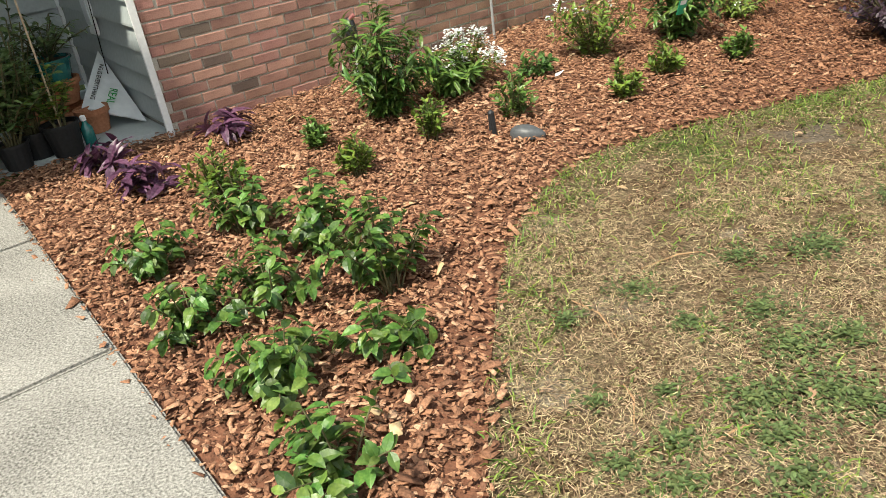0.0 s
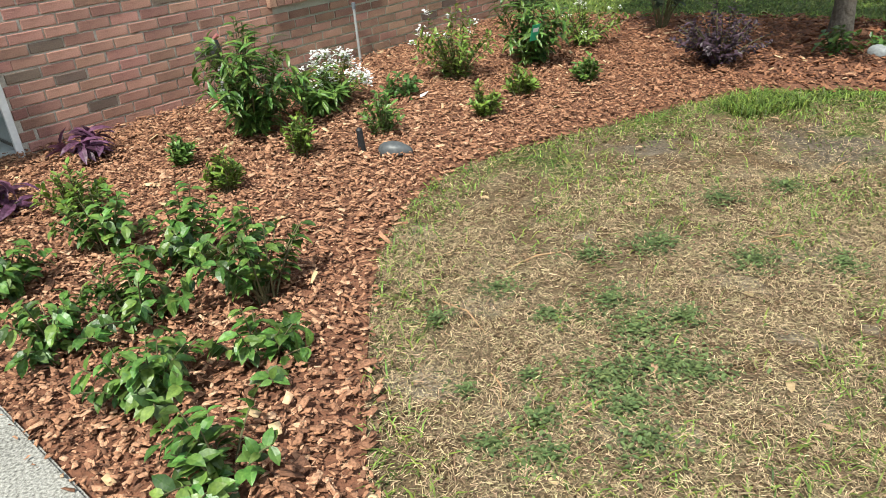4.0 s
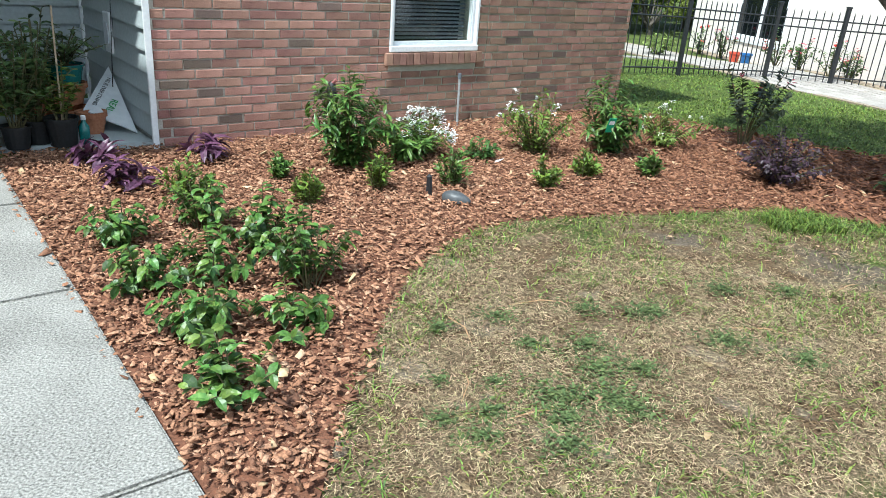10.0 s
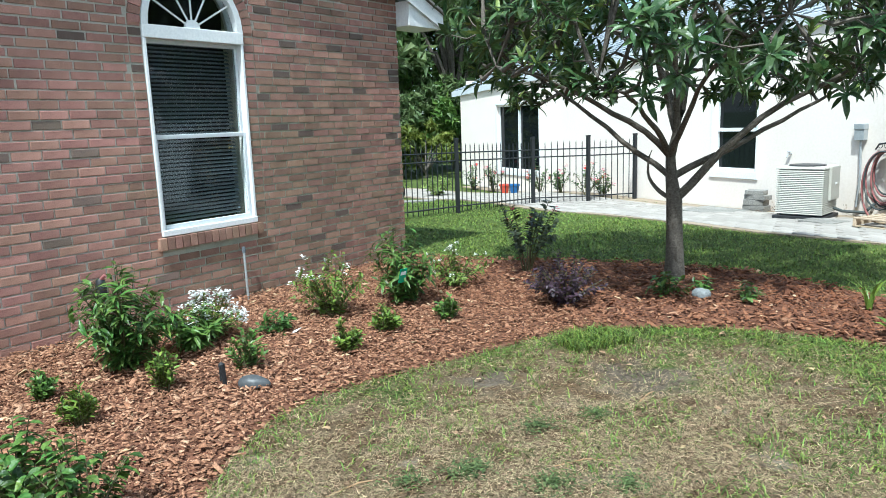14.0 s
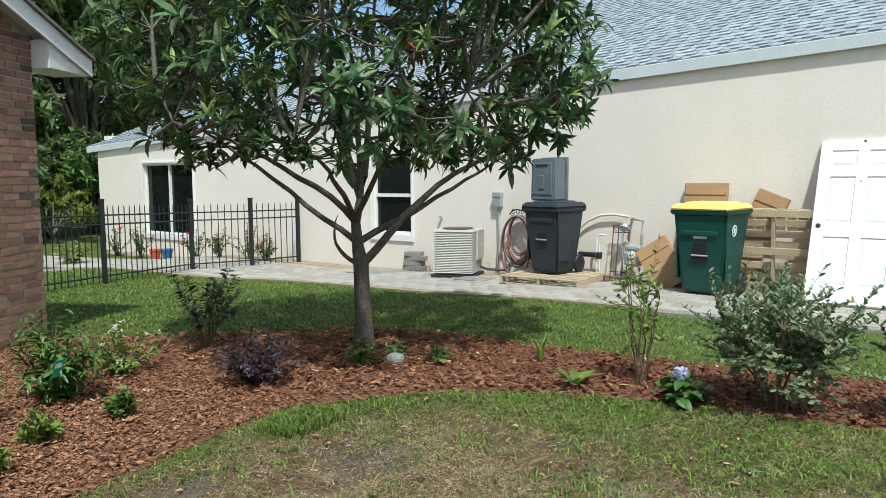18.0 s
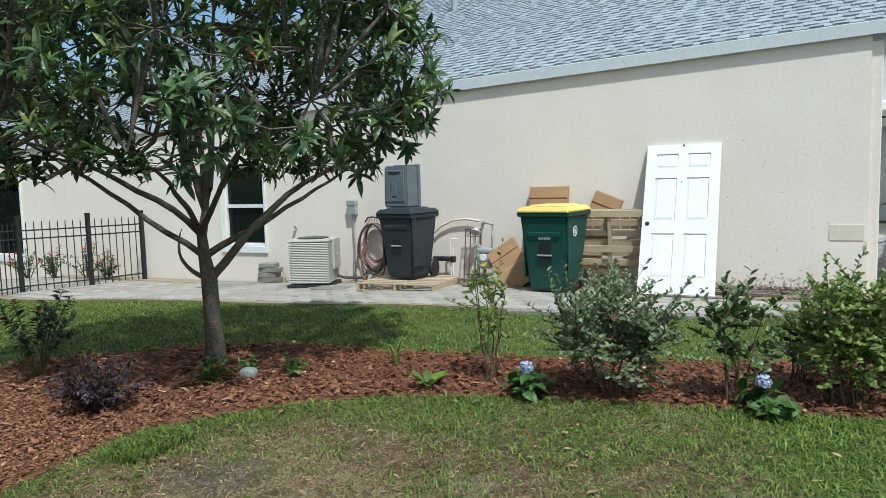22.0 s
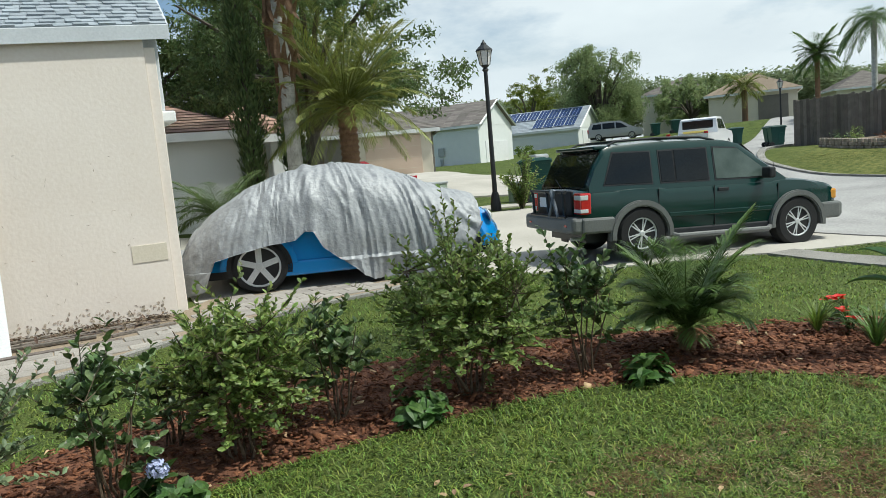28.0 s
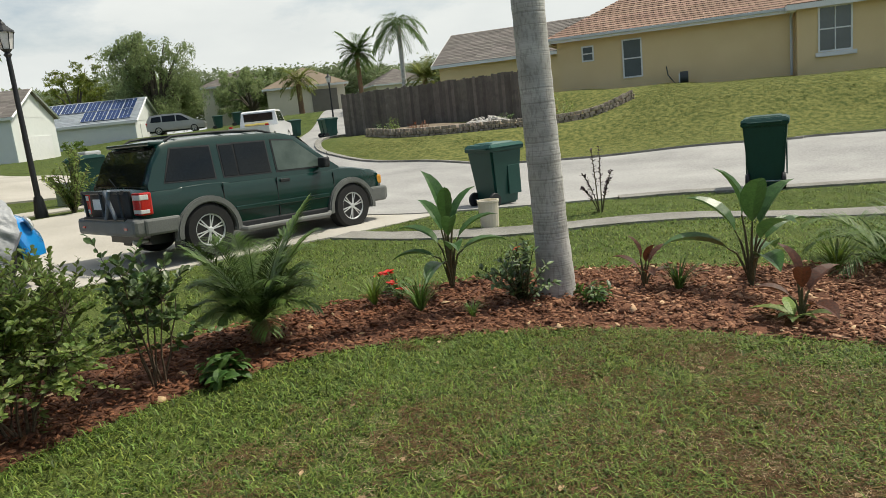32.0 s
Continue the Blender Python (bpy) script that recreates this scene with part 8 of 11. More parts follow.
SEDAN = [(-2.3, 0.35), (-2.35, 0.85), (-1.6, 0.98), (-0.9, 1.38), (0.3, 1.4), (1.1, 0.98), (2.1, 0.82), (2.3, 0.6), (2.28, 0.3)]
SG = [[(-1.25, 1.0), (-0.2, 1.0), (-0.2, 1.32), (-0.85, 1.32)], [(-0.1, 1.0), (0.8, 1.0), (0.3, 1.32), (-0.1, 1.33)]]

# ---- far scenery ----
LEAF_TRI = [(0.0, 0.42, 0.0), (1.0, 0.0, -0.05)]
LEAF_LIGHT = [(0.0, 0.12, 0.0), (0.5, 0.5, 0.03), (1.0, 0.0, -0.05)]
slab("crossing_path", [(16.0, 3.0), (18.2, 3.0), (17.4, -4), (16.6, -9.3), (15.0, -10.4), (14.4, -9.6), (15.3, -8.2), (15.9, -4)], 0.03, M_DRIVE, "pale concrete path behind the street lamp", "path", 0.06)
slab("garage_drive", [(20.5, -8.6), (35.7, -10.8), (35.5, -14.2), (21.5, -13.6), (19.0, -11.5)], 0.05, M_DRIVE, "pale concrete garage drive across the street", "driveway", 0.1, "structure", 1.0)


def tree(name, label, x, y, h, rad, leaf, seed, n=3500, size=0.26, trunk_r=0.18, base=0.3, lobes=14, droop=0.0, group="", lift=0.0, flat=0.8):
    """A tree with limbs and a crown of many small leaves gathered in uneven lobes."""
    r = random.Random(seed)
    th = thing(name, label, "tree", at_ground(x, y, 0, lift), group)
    bm = bmesh.new()
    fork = h * base
    tube(bm, [(0, 0, -0.3), (0.05, 0, fork * 0.5), (0.0, 0.03, fork)], [trunk_r * 1.25, trunk_r, trunk_r * 0.85], 9)
    cen = []
    for k in range(lobes):
        a, q = r.uniform(0, math.tau), rad * (0.15 + 0.75 * math.sqrt(r.random()))
        z = fork + (h - fork) * r.uniform(0.15, 0.88) * (1 - 0.25 * (q / rad) ** 2)
        c = Vector((q * math.cos(a), q * math.sin(a), z))
        cen.append((c, rad * r.uniform(0.28, 0.48)))
        mid = Vector((0, 0, fork)).lerp(c, 0.5) + Vector((0, 0, 0.08 * h))
        tube(bm, [(0, 0, fork * 0.9), mid, c], [trunk_r * 0.6, trunk_r * 0.32, trunk_r * 0.1], 6, False)
    part("trunk", bm, M_BARK, th)
    R_ = np.random.RandomState(seed)
    pick = R_.randint(0, lobes, n)
    d = unit(R_.normal(size=(n, 3)))
    rr = R_.uniform(0.05, 1.0, n) ** 0.6
    C = arr([tuple(c) for c, _ in cen])[pick]
    S = np.array([s for _, s in cen])[pick]
    P = C + d * (rr * S)[:, None] * np.array([1, 1, flat])
    # leaves gather on twigs: every leaf is drawn to one of many sprays
    sprays = P[R_.randint(0, n, max(60, lobes * 12))]
    which = R_.randint(0, len(sprays), n)
    P = sprays[which] + R_.normal(size=(n, 3)) * np.array([1, 1, 0.6]) * rad * 0.044
    P[:, 2] -= droop * np.hypot(P[:, 0], P[:, 1]) ** 1.3 * 0.25 * R_.rand(n)
    D = np.cross(d, R_.normal(size=(n, 3))) + np.array([0, 0, -0.15 - droop]) + R_.normal(size=(n, 3)) * 0.15
    N = d + np.array([0, 0, 0.9]) + R_.normal(size=(n, 3)) * 0.3
    ls = R_.uniform(0.6, 1.2, n) * size
    leaf_part("crown", th, leaf, P, D, N, ls, ls * 0.6, LEAF_TRI)
    return th


# woods behind the brick house and the side garden
rt = random.Random(21)
for i in range(13):
    x, y = -5 + i * 1.75 + rt.uniform(-0.8, 0.8), 28 + rt.uniform(-2, 5)
    tree("woodland_tree", "dense broadleaved tree behind the side garden", x, y, rt.uniform(8, 12), rt.uniform(2.6, 3.6), (L_TREE, L_TREE, L_OLE)[i % 3], 300 + i, 4600, 0.46, 0.2, 0.22, 18, 0.1, "woodland behind the gardens")
for i in range(14):
    x, y = -8.0 + i * 1.5, 25.8 + rt.uniform(-0.8, 0.8)
    tree("woodland_bush", "tall leafy bush filling the woods' edge", x, y, rt.uniform(3.6, 5.0), 1.7, (L_TREE, L_OLE)[i % 2], 370 + i, 4200, 0.26, 0.08, 0.06, 16, 0.1, "bushes under the woodland")
for i in range(9):
    x, y = -3.0 + i * 1.35, 23.5 + rt.uniform(-1, 1.5)
    tree("understorey_bush", "leafy yellow-green bush at the woods' edge", x, y, rt.uniform(1.8, 3.0), rt.uniform(1.0, 1.5), (L_TREEY, L_TREE, L_TREEY)[i % 3], 330 + i, 2000, 0.22, 0.06, 0.1, 12, 0.1, "bushes at the woods' edge")
slab("garden_path", [(1.0, 17.0), (5.2, 15.2), (5.5, 15.9), (1.2, 17.8)], 0.03, M_CONC, "curved concrete garden path beyond the fence", "path", 0.06)
statue = thing("garden_statue", "white garden statue on the lawn beyond the fence", "statue", at_ground(4.35, 18.6))
part("figure", lathe(bmesh.new(), [(0.16, 0), (0.16, 0.25), (0.1, 0.3), (0.13, 0.6), (0.15, 0.8), (0.07, 0.95), (0.09, 1.05), (0.04, 1.15)], 14), M_WHITE, statue, "", True)
for i, (x, y, m_) in enumerate([(3.6, 18.4, L_PURPLE), (5.0, 18.0, L_GREY), (6.0, 17.2, L_GREY)]):
    shrub("border_plant", "mounded border plant beyond the fence", "plant", x, y, 0.6, 0.5, 26, 14, 0.12, 0.4, m_, LEAF_OVAL, 350 + i, 0.1, 0.2, 0.4, "border plants beyond the fence")
trike = thing("toy_trike", "red children's tricycle on the garden path", "toy", at_ground(4.75, 17.0, 30))
part("frame", tubed([(-0.3, 0, 0.35), (0, 0, 0.3), (0.3, 0, 0.5), (0.33, 0, 0.7)], 0.03, 8), M_REDPAINT, trike)
for x, y in ((0.3, 0), (-0.3, 0.2), (-0.3, -0.2)):
    part("wheel", lathe(bmesh.new(), [(0.05, -0.03), (0.16, -0.03), (0.17, 0), (0.16, 0.03), (0.05, 0.03)], 16, Matrix.Translation((x, y, 0.17)) @ Matrix.Rotation(math.pi / 2, 4, "X")), M_TYRE, trike)
part("seat", boxed(-0.35, -0.12, -0.1, 0.1, 0.38, 0.43, 0.02), M_BLACKPL, trike)


def house(name, label, x, y, rz, w, d, wall_h, rise, wall, roof, hip=False, over=0.35, siding=False, base=None, ridge_x=True, trim=None):
    """A plain house: local x along its front, y to the back; gable or hip roof, fascia and gables."""
    z0 = gz(x, y) if base is None else base
    th = thing(name, label, "house", pose(x, y, z0, 0, 0, rz), "houses along the street")
    body = bmesh.new()
    box(body, 0, w, 0, d, -0.6, wall_h)
    part("wall", body, wall, th)
    if siding:
        n = int(wall_h / 0.16)
        bm = bmesh.new()
        for k in range(n):
            z = k * wall_h / n
            prism(bm, [(-0.025, z), (-0.005, z + wall_h / n), (0.0, z + wall_h / n), (0.0, z)], 0.0, d)
            a = [bm.verts.new(p) for p in ((0, -0.025, z), (w, -0.025, z), (w, -0.005, z + wall_h / n), (0, -0.005, z + wall_h / n))]
            bm.faces.new(a)
        part("siding", bm, wall, th)
    x0, x1, y0, y1, ze = -over, w + over, -over, d + over, wall_h - 0.02
    bm = bmesh.new()
    zr = wall_h + rise
    if hip:
        q = min(d, w) / 2 + over
        if w >= d:
            r0, r1 = Vector((x0 + q, d / 2, zr)), Vector((x1 - q, d / 2, zr))
            faces = [[(x0, y0, ze), (x1, y0, ze), r1, r0], [(x1, y1, ze), (x0, y1, ze), r0, r1], [(x0, y1, ze), (x0, y0, ze), r0], [(x1, y0, ze), (x1, y1, ze), r1]]
        else:
            r0, r1 = Vector((w / 2, y0 + q, zr)), Vector((w / 2, y1 - q, zr))
            faces = [[(x0, y0, ze), (x1, y0, ze), r0], [(x1, y1, ze), (x0, y1, ze), r1], [(x0, y1, ze), (x0, y0, ze), r0, r1], [(x1, y0, ze), (x1, y1, ze), r1, r0]]
    elif ridge_x:
        r0, r1 = Vector((x0, d / 2, zr)), Vector((x1, d / 2, zr))
        faces = [[(x0, y0, ze), (x1, y0, ze), r1, r0], [(x1, y1, ze), (x0, y1, ze), r0, r1]]
    else:
        r0, r1 = Vector((w / 2, y0, zr)), Vector((w / 2, y1, zr))
        faces = [[(x0, y1, ze), (x0, y0, ze), r0, r1], [(x1, y0, ze), (x1, y1, ze), r1, r0]]
    rv, rf = [], []
    rg = random.Random(len(name))
    for f in faces:
        quad(bm, [Vector(p) for p in f], 0.1)
        # courses of shingle on each plane
        a, b = Vector(f[0]), Vector(f[1])
        top = Vector(f[-1]), Vector(f[2])
        n = max(4, int(((top[0] - a).length) / 0.28))
        nn = (b - a).cross(top[0] - a).normalized()
        for k in range(n):
            l0, l1 = a.lerp(top[0], k / n), a.lerp(top[0], (k + 1.1) / n if k < n - 1 else 1)
            r0_, r1_ = b.lerp(top[1], k / n), b.lerp(top[1], (k + 1.1) / n if k < n - 1 else 1)
            m = max(1, int((r0_ - l0).length / 0.9))
            for j in range(m):
                o = len(rv)
                for p in (l0.lerp(r0_, j / m) + nn * 0.03, l0.lerp(r0_, (j + 1) / m) + nn * 0.03, l1.lerp(r1_, (j + 1) / m) + nn * 0.006, l1.lerp(r1_, j / m) + nn * 0.006):
                    rv.append(tuple(p))
                rf.append((o, o + 1, o + 2, o + 3))
    bmesh.ops.recalc_face_normals(bm, faces=bm.faces)
    rp = part("roof", bm, roof, th)
    tagged(raw("shingles", rv, rf, roof, th, "courses of asphalt shingles"), kind="stuff")
    fb = bmesh.new()
    box(fb, x0, x1, y0 - 0.03, y0, ze - 0.2, ze - 0.005)
    box(fb, x0 - 0.03, x0, y0, y1, ze - 0.2, ze - 0.005) if hip or not ridge_x else None
    box(fb, x1, x1 + 0.03, y0, y1, ze - 0.2, ze - 0.005) if hip or not ridge_x else None
    part("fascia", fb, trim or M_WHITE, th)
    if not hip:
        for e0, e1 in ((0.0, 0.15), ((w if ridge_x else d) - 0.15, w if ridge_x else d)):
            g = bmesh.new()
            if ridge_x:
                prism(g, [(0, wall_h - 0.05), (d, wall_h - 0.05), (d / 2, zr - 0.12)], -e1, -e0, Matrix.Rotation(math.pi / 2, 4, "Z"))
            else:
                prism(g, [(0, wall_h - 0.05), (w, wall_h - 0.05), (w / 2, zr - 0.12)], e0, e1)
            part("gable", g, wall, th)
        for e in ((x0, x1) if ridge_x else (y0, y1)):
            rk = bmesh.new()
            if ridge_x:
                tube(rk, [(e, y0, ze - 0.06), (e, d / 2, zr - 0.06), (e, y1, ze - 0.06)], 0.09, 4)
            else:
                tube(rk, [(x0, e, ze - 0.06), (w / 2, e, zr - 0.06), (x1, e, ze - 0.06)], 0.09, 4)
            part("rake_board", rk, trim or M_WHITE, th)
    return th


def house_window(th, x0, x1, z0, z1, y=0.0, side=False, grid=True):
    """A framed window set on the front (or on the left side) wall."""
    m = Matrix.Identity(4) if not side else Matrix.Rotation(math.pi / 2, 4, "Z") @ Matrix.Scale(-1, 4, (0, 1, 0))
    fr = bmesh.new()
    for b4 in ((x0 - 0.06, x0, z0 - 0.06, z1 + 0.06), (x1, x1 + 0.06, z0 - 0.06, z1 + 0.06), (x0, x1, z1, z1 + 0.06), (x0, x1, z0 - 0.06, z0), (x0, x1, (z0 + z1) / 2 - 0.025, (z0 + z1) / 2 + 0.025)):
        box(fr, b4[0], b4[1], y - 0.05, y, b4[2], b4[3])
    bmesh.ops.transform(fr, matrix=m, verts=fr.verts)
    w = part("window", fr, M_WHITE, th, "white framed window")
    if grid:
        part("muntin", boxed((x0 + x1) / 2 - 0.02, (x0 + x1) / 2 + 0.02, y - 0.048, y - 0.021, z0, z1, 0, m), M_WHITE, w)
    part("pane", boxed(x0, x1, y - 0.02, y - 0.008, z0, z1, 0, m), material("window_pane_far", (0.10, 0.12, 0.13), (0.16, 0.18, 0.19), 2, 0.1, 0.0, spec=0.7), w)
    return w


# hip-roofed white house beyond the covered car
hc = house("hip_roof_house", "white house with a brown hip roof behind the cars", 18.75, 7.5, -90, 9.4, 9.0, 2.35, 2.0, M_PALEGREEN, M_SHINGLE_BR, True)
hc2 = house("garage_wing", "white garage wing with a brown hip roof", 19.4, -1.2, -90, 2.0, 6.0, 2.25, 0.8, M_PALEGREEN, M_SHINGLE_BR, True, 0.3)
part("column", boxed(1.4, 1.75, -0.2, 0.1, -0.4, 2.2, 0.02), M_WHITE, hc2)
part("garage_door", boxed(0.35, 1.3, -0.04, 0.0, -0.2, 1.9), M_CREAM, hc2)
hk = house("dark_roof_house", "house with a dark grey roof behind the others", 30, 9, -90, 14, 10, 3.6, 2.0, M_TRIM, M_SHINGLE_DK, False)
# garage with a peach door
hd = house("taupe_garage_house", "taupe house with a peach garage door", 37.9, -8.0, -111.5, 7.0, 9.0, 2.35, 1.6, M_SHADEDWALL, M_SHINGLE_GR, True)
part("garage_surround", boxed(3.1, 6.9, -0.12, 0.0, -0.4, 2.3, 0.02), M_CREAM, hd)
gd = part("garage_door", boxed(3.45, 6.35, -0.17, -0.12, -0.2, 2.05, 0.01), M_PEACH, hd, "peach sectional garage door")
for k in range(1, 4):
    part("panel_joint", boxed(3.45, 6.35, -0.176, -0.17, -0.2 + k * 0.56, -0.185 + k * 0.56), M_CREAM, gd)
# siding house with the white gable
he = house("siding_house", "white siding house with a brown gable roof", 63.2, -19.9, -143.13, 12.0, 7.2, 3.6, 2.1, M_PALEGREEN, M_SHINGLE_GR, False, 0.3, True, 0.75)
for x0, x1, z0, z1 in ((8.2, 8.75, 1.2, 1.9), (8.35, 8.6, 0.2, 1.0)):
    part("meter_box", boxed(x0, x1, -0.2, -0.03, z0, z1, 0.02), M_GREYMETAL, he)
part("garage_door", boxed(12.0, 12.06, 1.2, 6.0, 0, 2.2), M_WHITE, he)
hf = house("solar_house", "pale siding house with solar panels on the roof", 68.0, -34.5, -143.13, 11.0, 7.6, 2.5, 2.2, M_PALEGREEN, M_SHINGLE, False, 0.3, True, 1.23)
for r_ in range(2):
    for k in range(9):
        if r_ == 0 and k < 5:
            continue
        fy0, fy1 = (0.10 + r_ * 0.42), (0.10 + r_ * 0.42 + 0.40)
        x = 0.6 + k * 1.12
        kz = lambda f: (-0.3 + f * 4.1, 2.5 - 0.02 + f * (2.2 + 0.02) + 0.10)
        (ya, za), (yb, zb_) = kz(fy0), kz(fy1)
        bm = bmesh.new()
        quad(bm, [Vector((x, ya, za)), Vector((x + 1.06, ya, za)), Vector((x + 1.06, yb, zb_)), Vector((x, yb, zb_))], 0.05)
        part("solar_panel", bm, M_SOLAR, hf, "dark blue solar panel")
        for j in range(1, 3):
            bm = bmesh.new()
            tube(bm, [(x + 1.06 * j / 3, ya, za + 0.006), (x + 1.06 * j / 3, yb, zb_ + 0.006)], 0.012, 4)
            part("cell_line", bm, M_GREYMETAL, hf)
        bm = bmesh.new()
        tube(bm, [(x, ya, za), (x + 1.06, ya, za), (x + 1.06, yb, zb_), (x, yb, zb_), (x, ya, za)], 0.02, 4)
        part("panel_frame", bm, M_GREYMETAL, hf)
part("garage_door", boxed(11.0, 11.06, 1.4, 6.2, 0, 2.2), M_WHITE, hf)
part("meter_box", boxed(2.6, 3.0, -0.2, -0.03, 0.8, 1.5, 0.02), M_GREYMETAL, hf)

# yellow house on the rise
ya_ = math.degrees(math.atan2(-29.64 + 27.5, 3.8 - 12.6))
hy = house("yellow_house", "yellow stucco house with a brown shingle roof on the rise", 12.6, -27.5, ya_, 16.0, 11.0, 2.45, 3.0, M_YELLOWWALL, M_SHINGLE_BR, True, 0.4, False, 1.5)
# local x runs from the fence corner to the projecting bay
house_window(hy, 2.65, 3.3, 0.62, 2.02, 0.0, False, False)
house_window(hy, 1.05, 1.42, 1.45, 1.95, 0.0, False, False)
bay = house("yellow_bay", "projecting yellow bay with a white arched window", 3.85, -29.1, ya_, 5.7, 4.0, 2.5, 1.3, M_YELLOWWALL, M_SHINGLE_BR, True, 0.35, False, 1.5)
house_window(bay, 0.75, 1.75, 0.75, 2.25)
part("sill", boxed(0.6, 1.95, -0.1, 0.0, 0.52, 0.68, 0.02), M_WHITE, bay, "white stucco sill")
part("downspout", tubed([(8.75, -0.35, 2.33), (8.75, -0.06, 2.1), (8.75, -0.06, 0.0)], 0.05, 6), M_TRIM, hy, "pale downspout")
part("gutter", boxed(-0.4, 8.9, -0.52, -0.42, 2.33, 2.43, 0.01), M_TRIM, hy, "grey gutter")
reel = thing("hose_reel", "white and dark hose reel cart by the yellow wall", "hose reel", hy.matrix_world @ Matrix.Translation((4.9, -0.5, 0.0)))
part("drum", lathe(bmesh.new(), [(0.18, -0.15), (0.22, -0.15), (0.22, 0.15), (0.18, 0.15)], 16, Matrix.Translation((0, 0, 0.35)) @ Matrix.Rotation(math.pi / 2, 4, "Y")), M_TEALHOSE, reel)
part("frame", boxed(-0.2, -0.15, -0.2, 0.2, 0, 0.5, 0.02), M_WHITE, reel)
part("hose", tubed([(0.1, 0, 0.4), (-0.3, 0.1, 0.1), (-0.6, 0.3, 0.5), (-0.65, 0.55, 0.9)], 0.02, 6), M_TEALHOSE, reel)
hb2 = house("tan_house", "tan house with taupe gable roofs behind the wooden fence", 26.0, -40.25, ya_, 11.5, 10.0, 2.9, 2.3, M_YELLOWWALL, M_SHINGLE_GR, False, 0.4, False, 1.6)
hb3 = house("tan_house", "distant tan house with a taupe roof", 68, -87, 140, 9, 8, 2.6, 2.2, M_CREAM, M_SHINGLE_GR, True, 0.4, False, 3.6)
hb4 = house("cream_house", "distant cream house with a tan roof", 54.0, -52.9, 222, 7.8, 8, 2.7, 2.1, M_CREAM, material("tan_shingle", (0.28, 0.22, 0.16), (0.36, 0.29, 0.22), 2, 0.95, 0.3), True, 0.4, False, 2.9)
# flat dark panel painted for the shade inside an open garage
part("garage_opening", boxed(4.4, 7.0, -0.05, 0.0, 0, 2.2), M_SHADEDWALL, hb4)
hb5 = house("cream_house", "distant two-storey cream house among trees", 74, -62, 215, 9, 8, 4.6, 2.0, M_CREAM, M_SHINGLE_GR, True, 0.4, False, 3.0)

# wooden fence, planter wall
wf = thing("wooden_fence", "tall weathered grey board fence across the street", "fence", None)
fa, fb_ = Vector((20.9, -23.45)), Vector((11.6, -24.3))
rf_ = random.Random(8)
nb = 70
for k in range(nb):
    c = fa.lerp(fb_, (k + 0.5) / nb)
    d = (fb_ - fa).normalized()
    m = Matrix.Translation((c.x, c.y, 0.84 + 0.05 * k / nb + rf_.uniform(-0.02, 0.02))) @ Matrix.Rotation(math.atan2(d.y, d.x), 4, "Z")
    hh = 1.84 + rf_.uniform(-0.04, 0.03)
    bm = prism(bmesh.new(), [(-0.063, -0.4), (0.063, -0.4), (0.063, hh - 0.03), (0.04, hh), (-0.04, hh), (-0.063, hh - 0.03)], -0.01 + rf_.uniform(-0.006, 0.006), 0.012, m)
    part("board", bm, M_OLDWOOD, wf)
for z in (1.2, 2.3):
    part("rail", tubed([(fa.x, fa.y - 0.05, z), (fb_.x, fb_.y - 0.05, z)], 0.04, 6), M_OLDWOOD, wf)
wf2 = [(20.9, -23.45), (27.0, -36.0)]
for k in range(60):
    c = Vector(wf2[0]).lerp(Vector(wf2[1]), (k + 0.5) / 60)
    m = Matrix.Translation((c.x, c.y, gz(c.x, c.y))) @ Matrix.Rotation(math.atan2(-12.5, 6.1), 4, "Z")
    part("board", prism(bmesh.new(), [(-0.1, -0.3), (0.1, -0.3), (0.1, 1.8), (-0.1, 1.8)], -0.01, 0.012, m), M_OLDWOOD, wf)
planter = thing("planter_wall", "low curved planter wall of stacked stone blocks", "planter", None)
M_STONE = material("stacked_stone", (0.25, 0.205, 0.17), (0.44, 0.375, 0.32), 4, 0.9, 0.5, per="object", spread=0.3)
PL = smooth_line([(18.6, -21.9), (16.8, -21.2), (14.8, -21.0), (13.0, -21.2), (11.2, -21.8), (9.6, -22.9), (8.6, -24.2)], 14)
for k, ((xa, ya), (xb, yb)) in enumerate(zip(PL, PL[1:])):
    for c in range(3):
        l = math.hypot(xb - xa, yb - ya)
        m = Matrix.Translation(((xa + xb) / 2, (ya + yb) / 2, gz(xa, ya) - 0.05 + c * 0.12)) @ Matrix.Rotation(math.atan2(yb - ya, xb - xa), 4, "Z")
        o = (l / 2 if c % 2 else 0.0) + rf_.uniform(-0.03, 0.03)
        part("stone", boxed(o - l / 2 + 0.012, o + l / 2 - 0.012, -0.1 + rf_.uniform(-0.025, 0.025), 0.1 + rf_.uniform(-0.025, 0.025), rf_.uniform(-0.006, 0.006), 0.108, 0.012, m), M_STONE, planter)
slab("planter_soil", [p for p in PL[:-16]] + [(11.0, -23.4), (18.6, -23.2)], 0.14, material("planter_earth", (0.13, 0.10, 0.07), (0.30, 0.24, 0.175), 1.6, 0.95, 0.6, fine=22, blotch=0.5), "bare soil in the planter with dry weeds", "soil", 0.1)
gp = thing("gravel_heap", "low heap of pale gravel in the planter", "gravel", at_ground(13.2, -22.1, 0, 0.2))
M_GRAVEL = material("pale_gravel", (0.40, 0.37, 0.33), (0.66, 0.63, 0.59), 20, 0.9, 0.8, per="island", spread=0.3)
bm = bmesh.new()
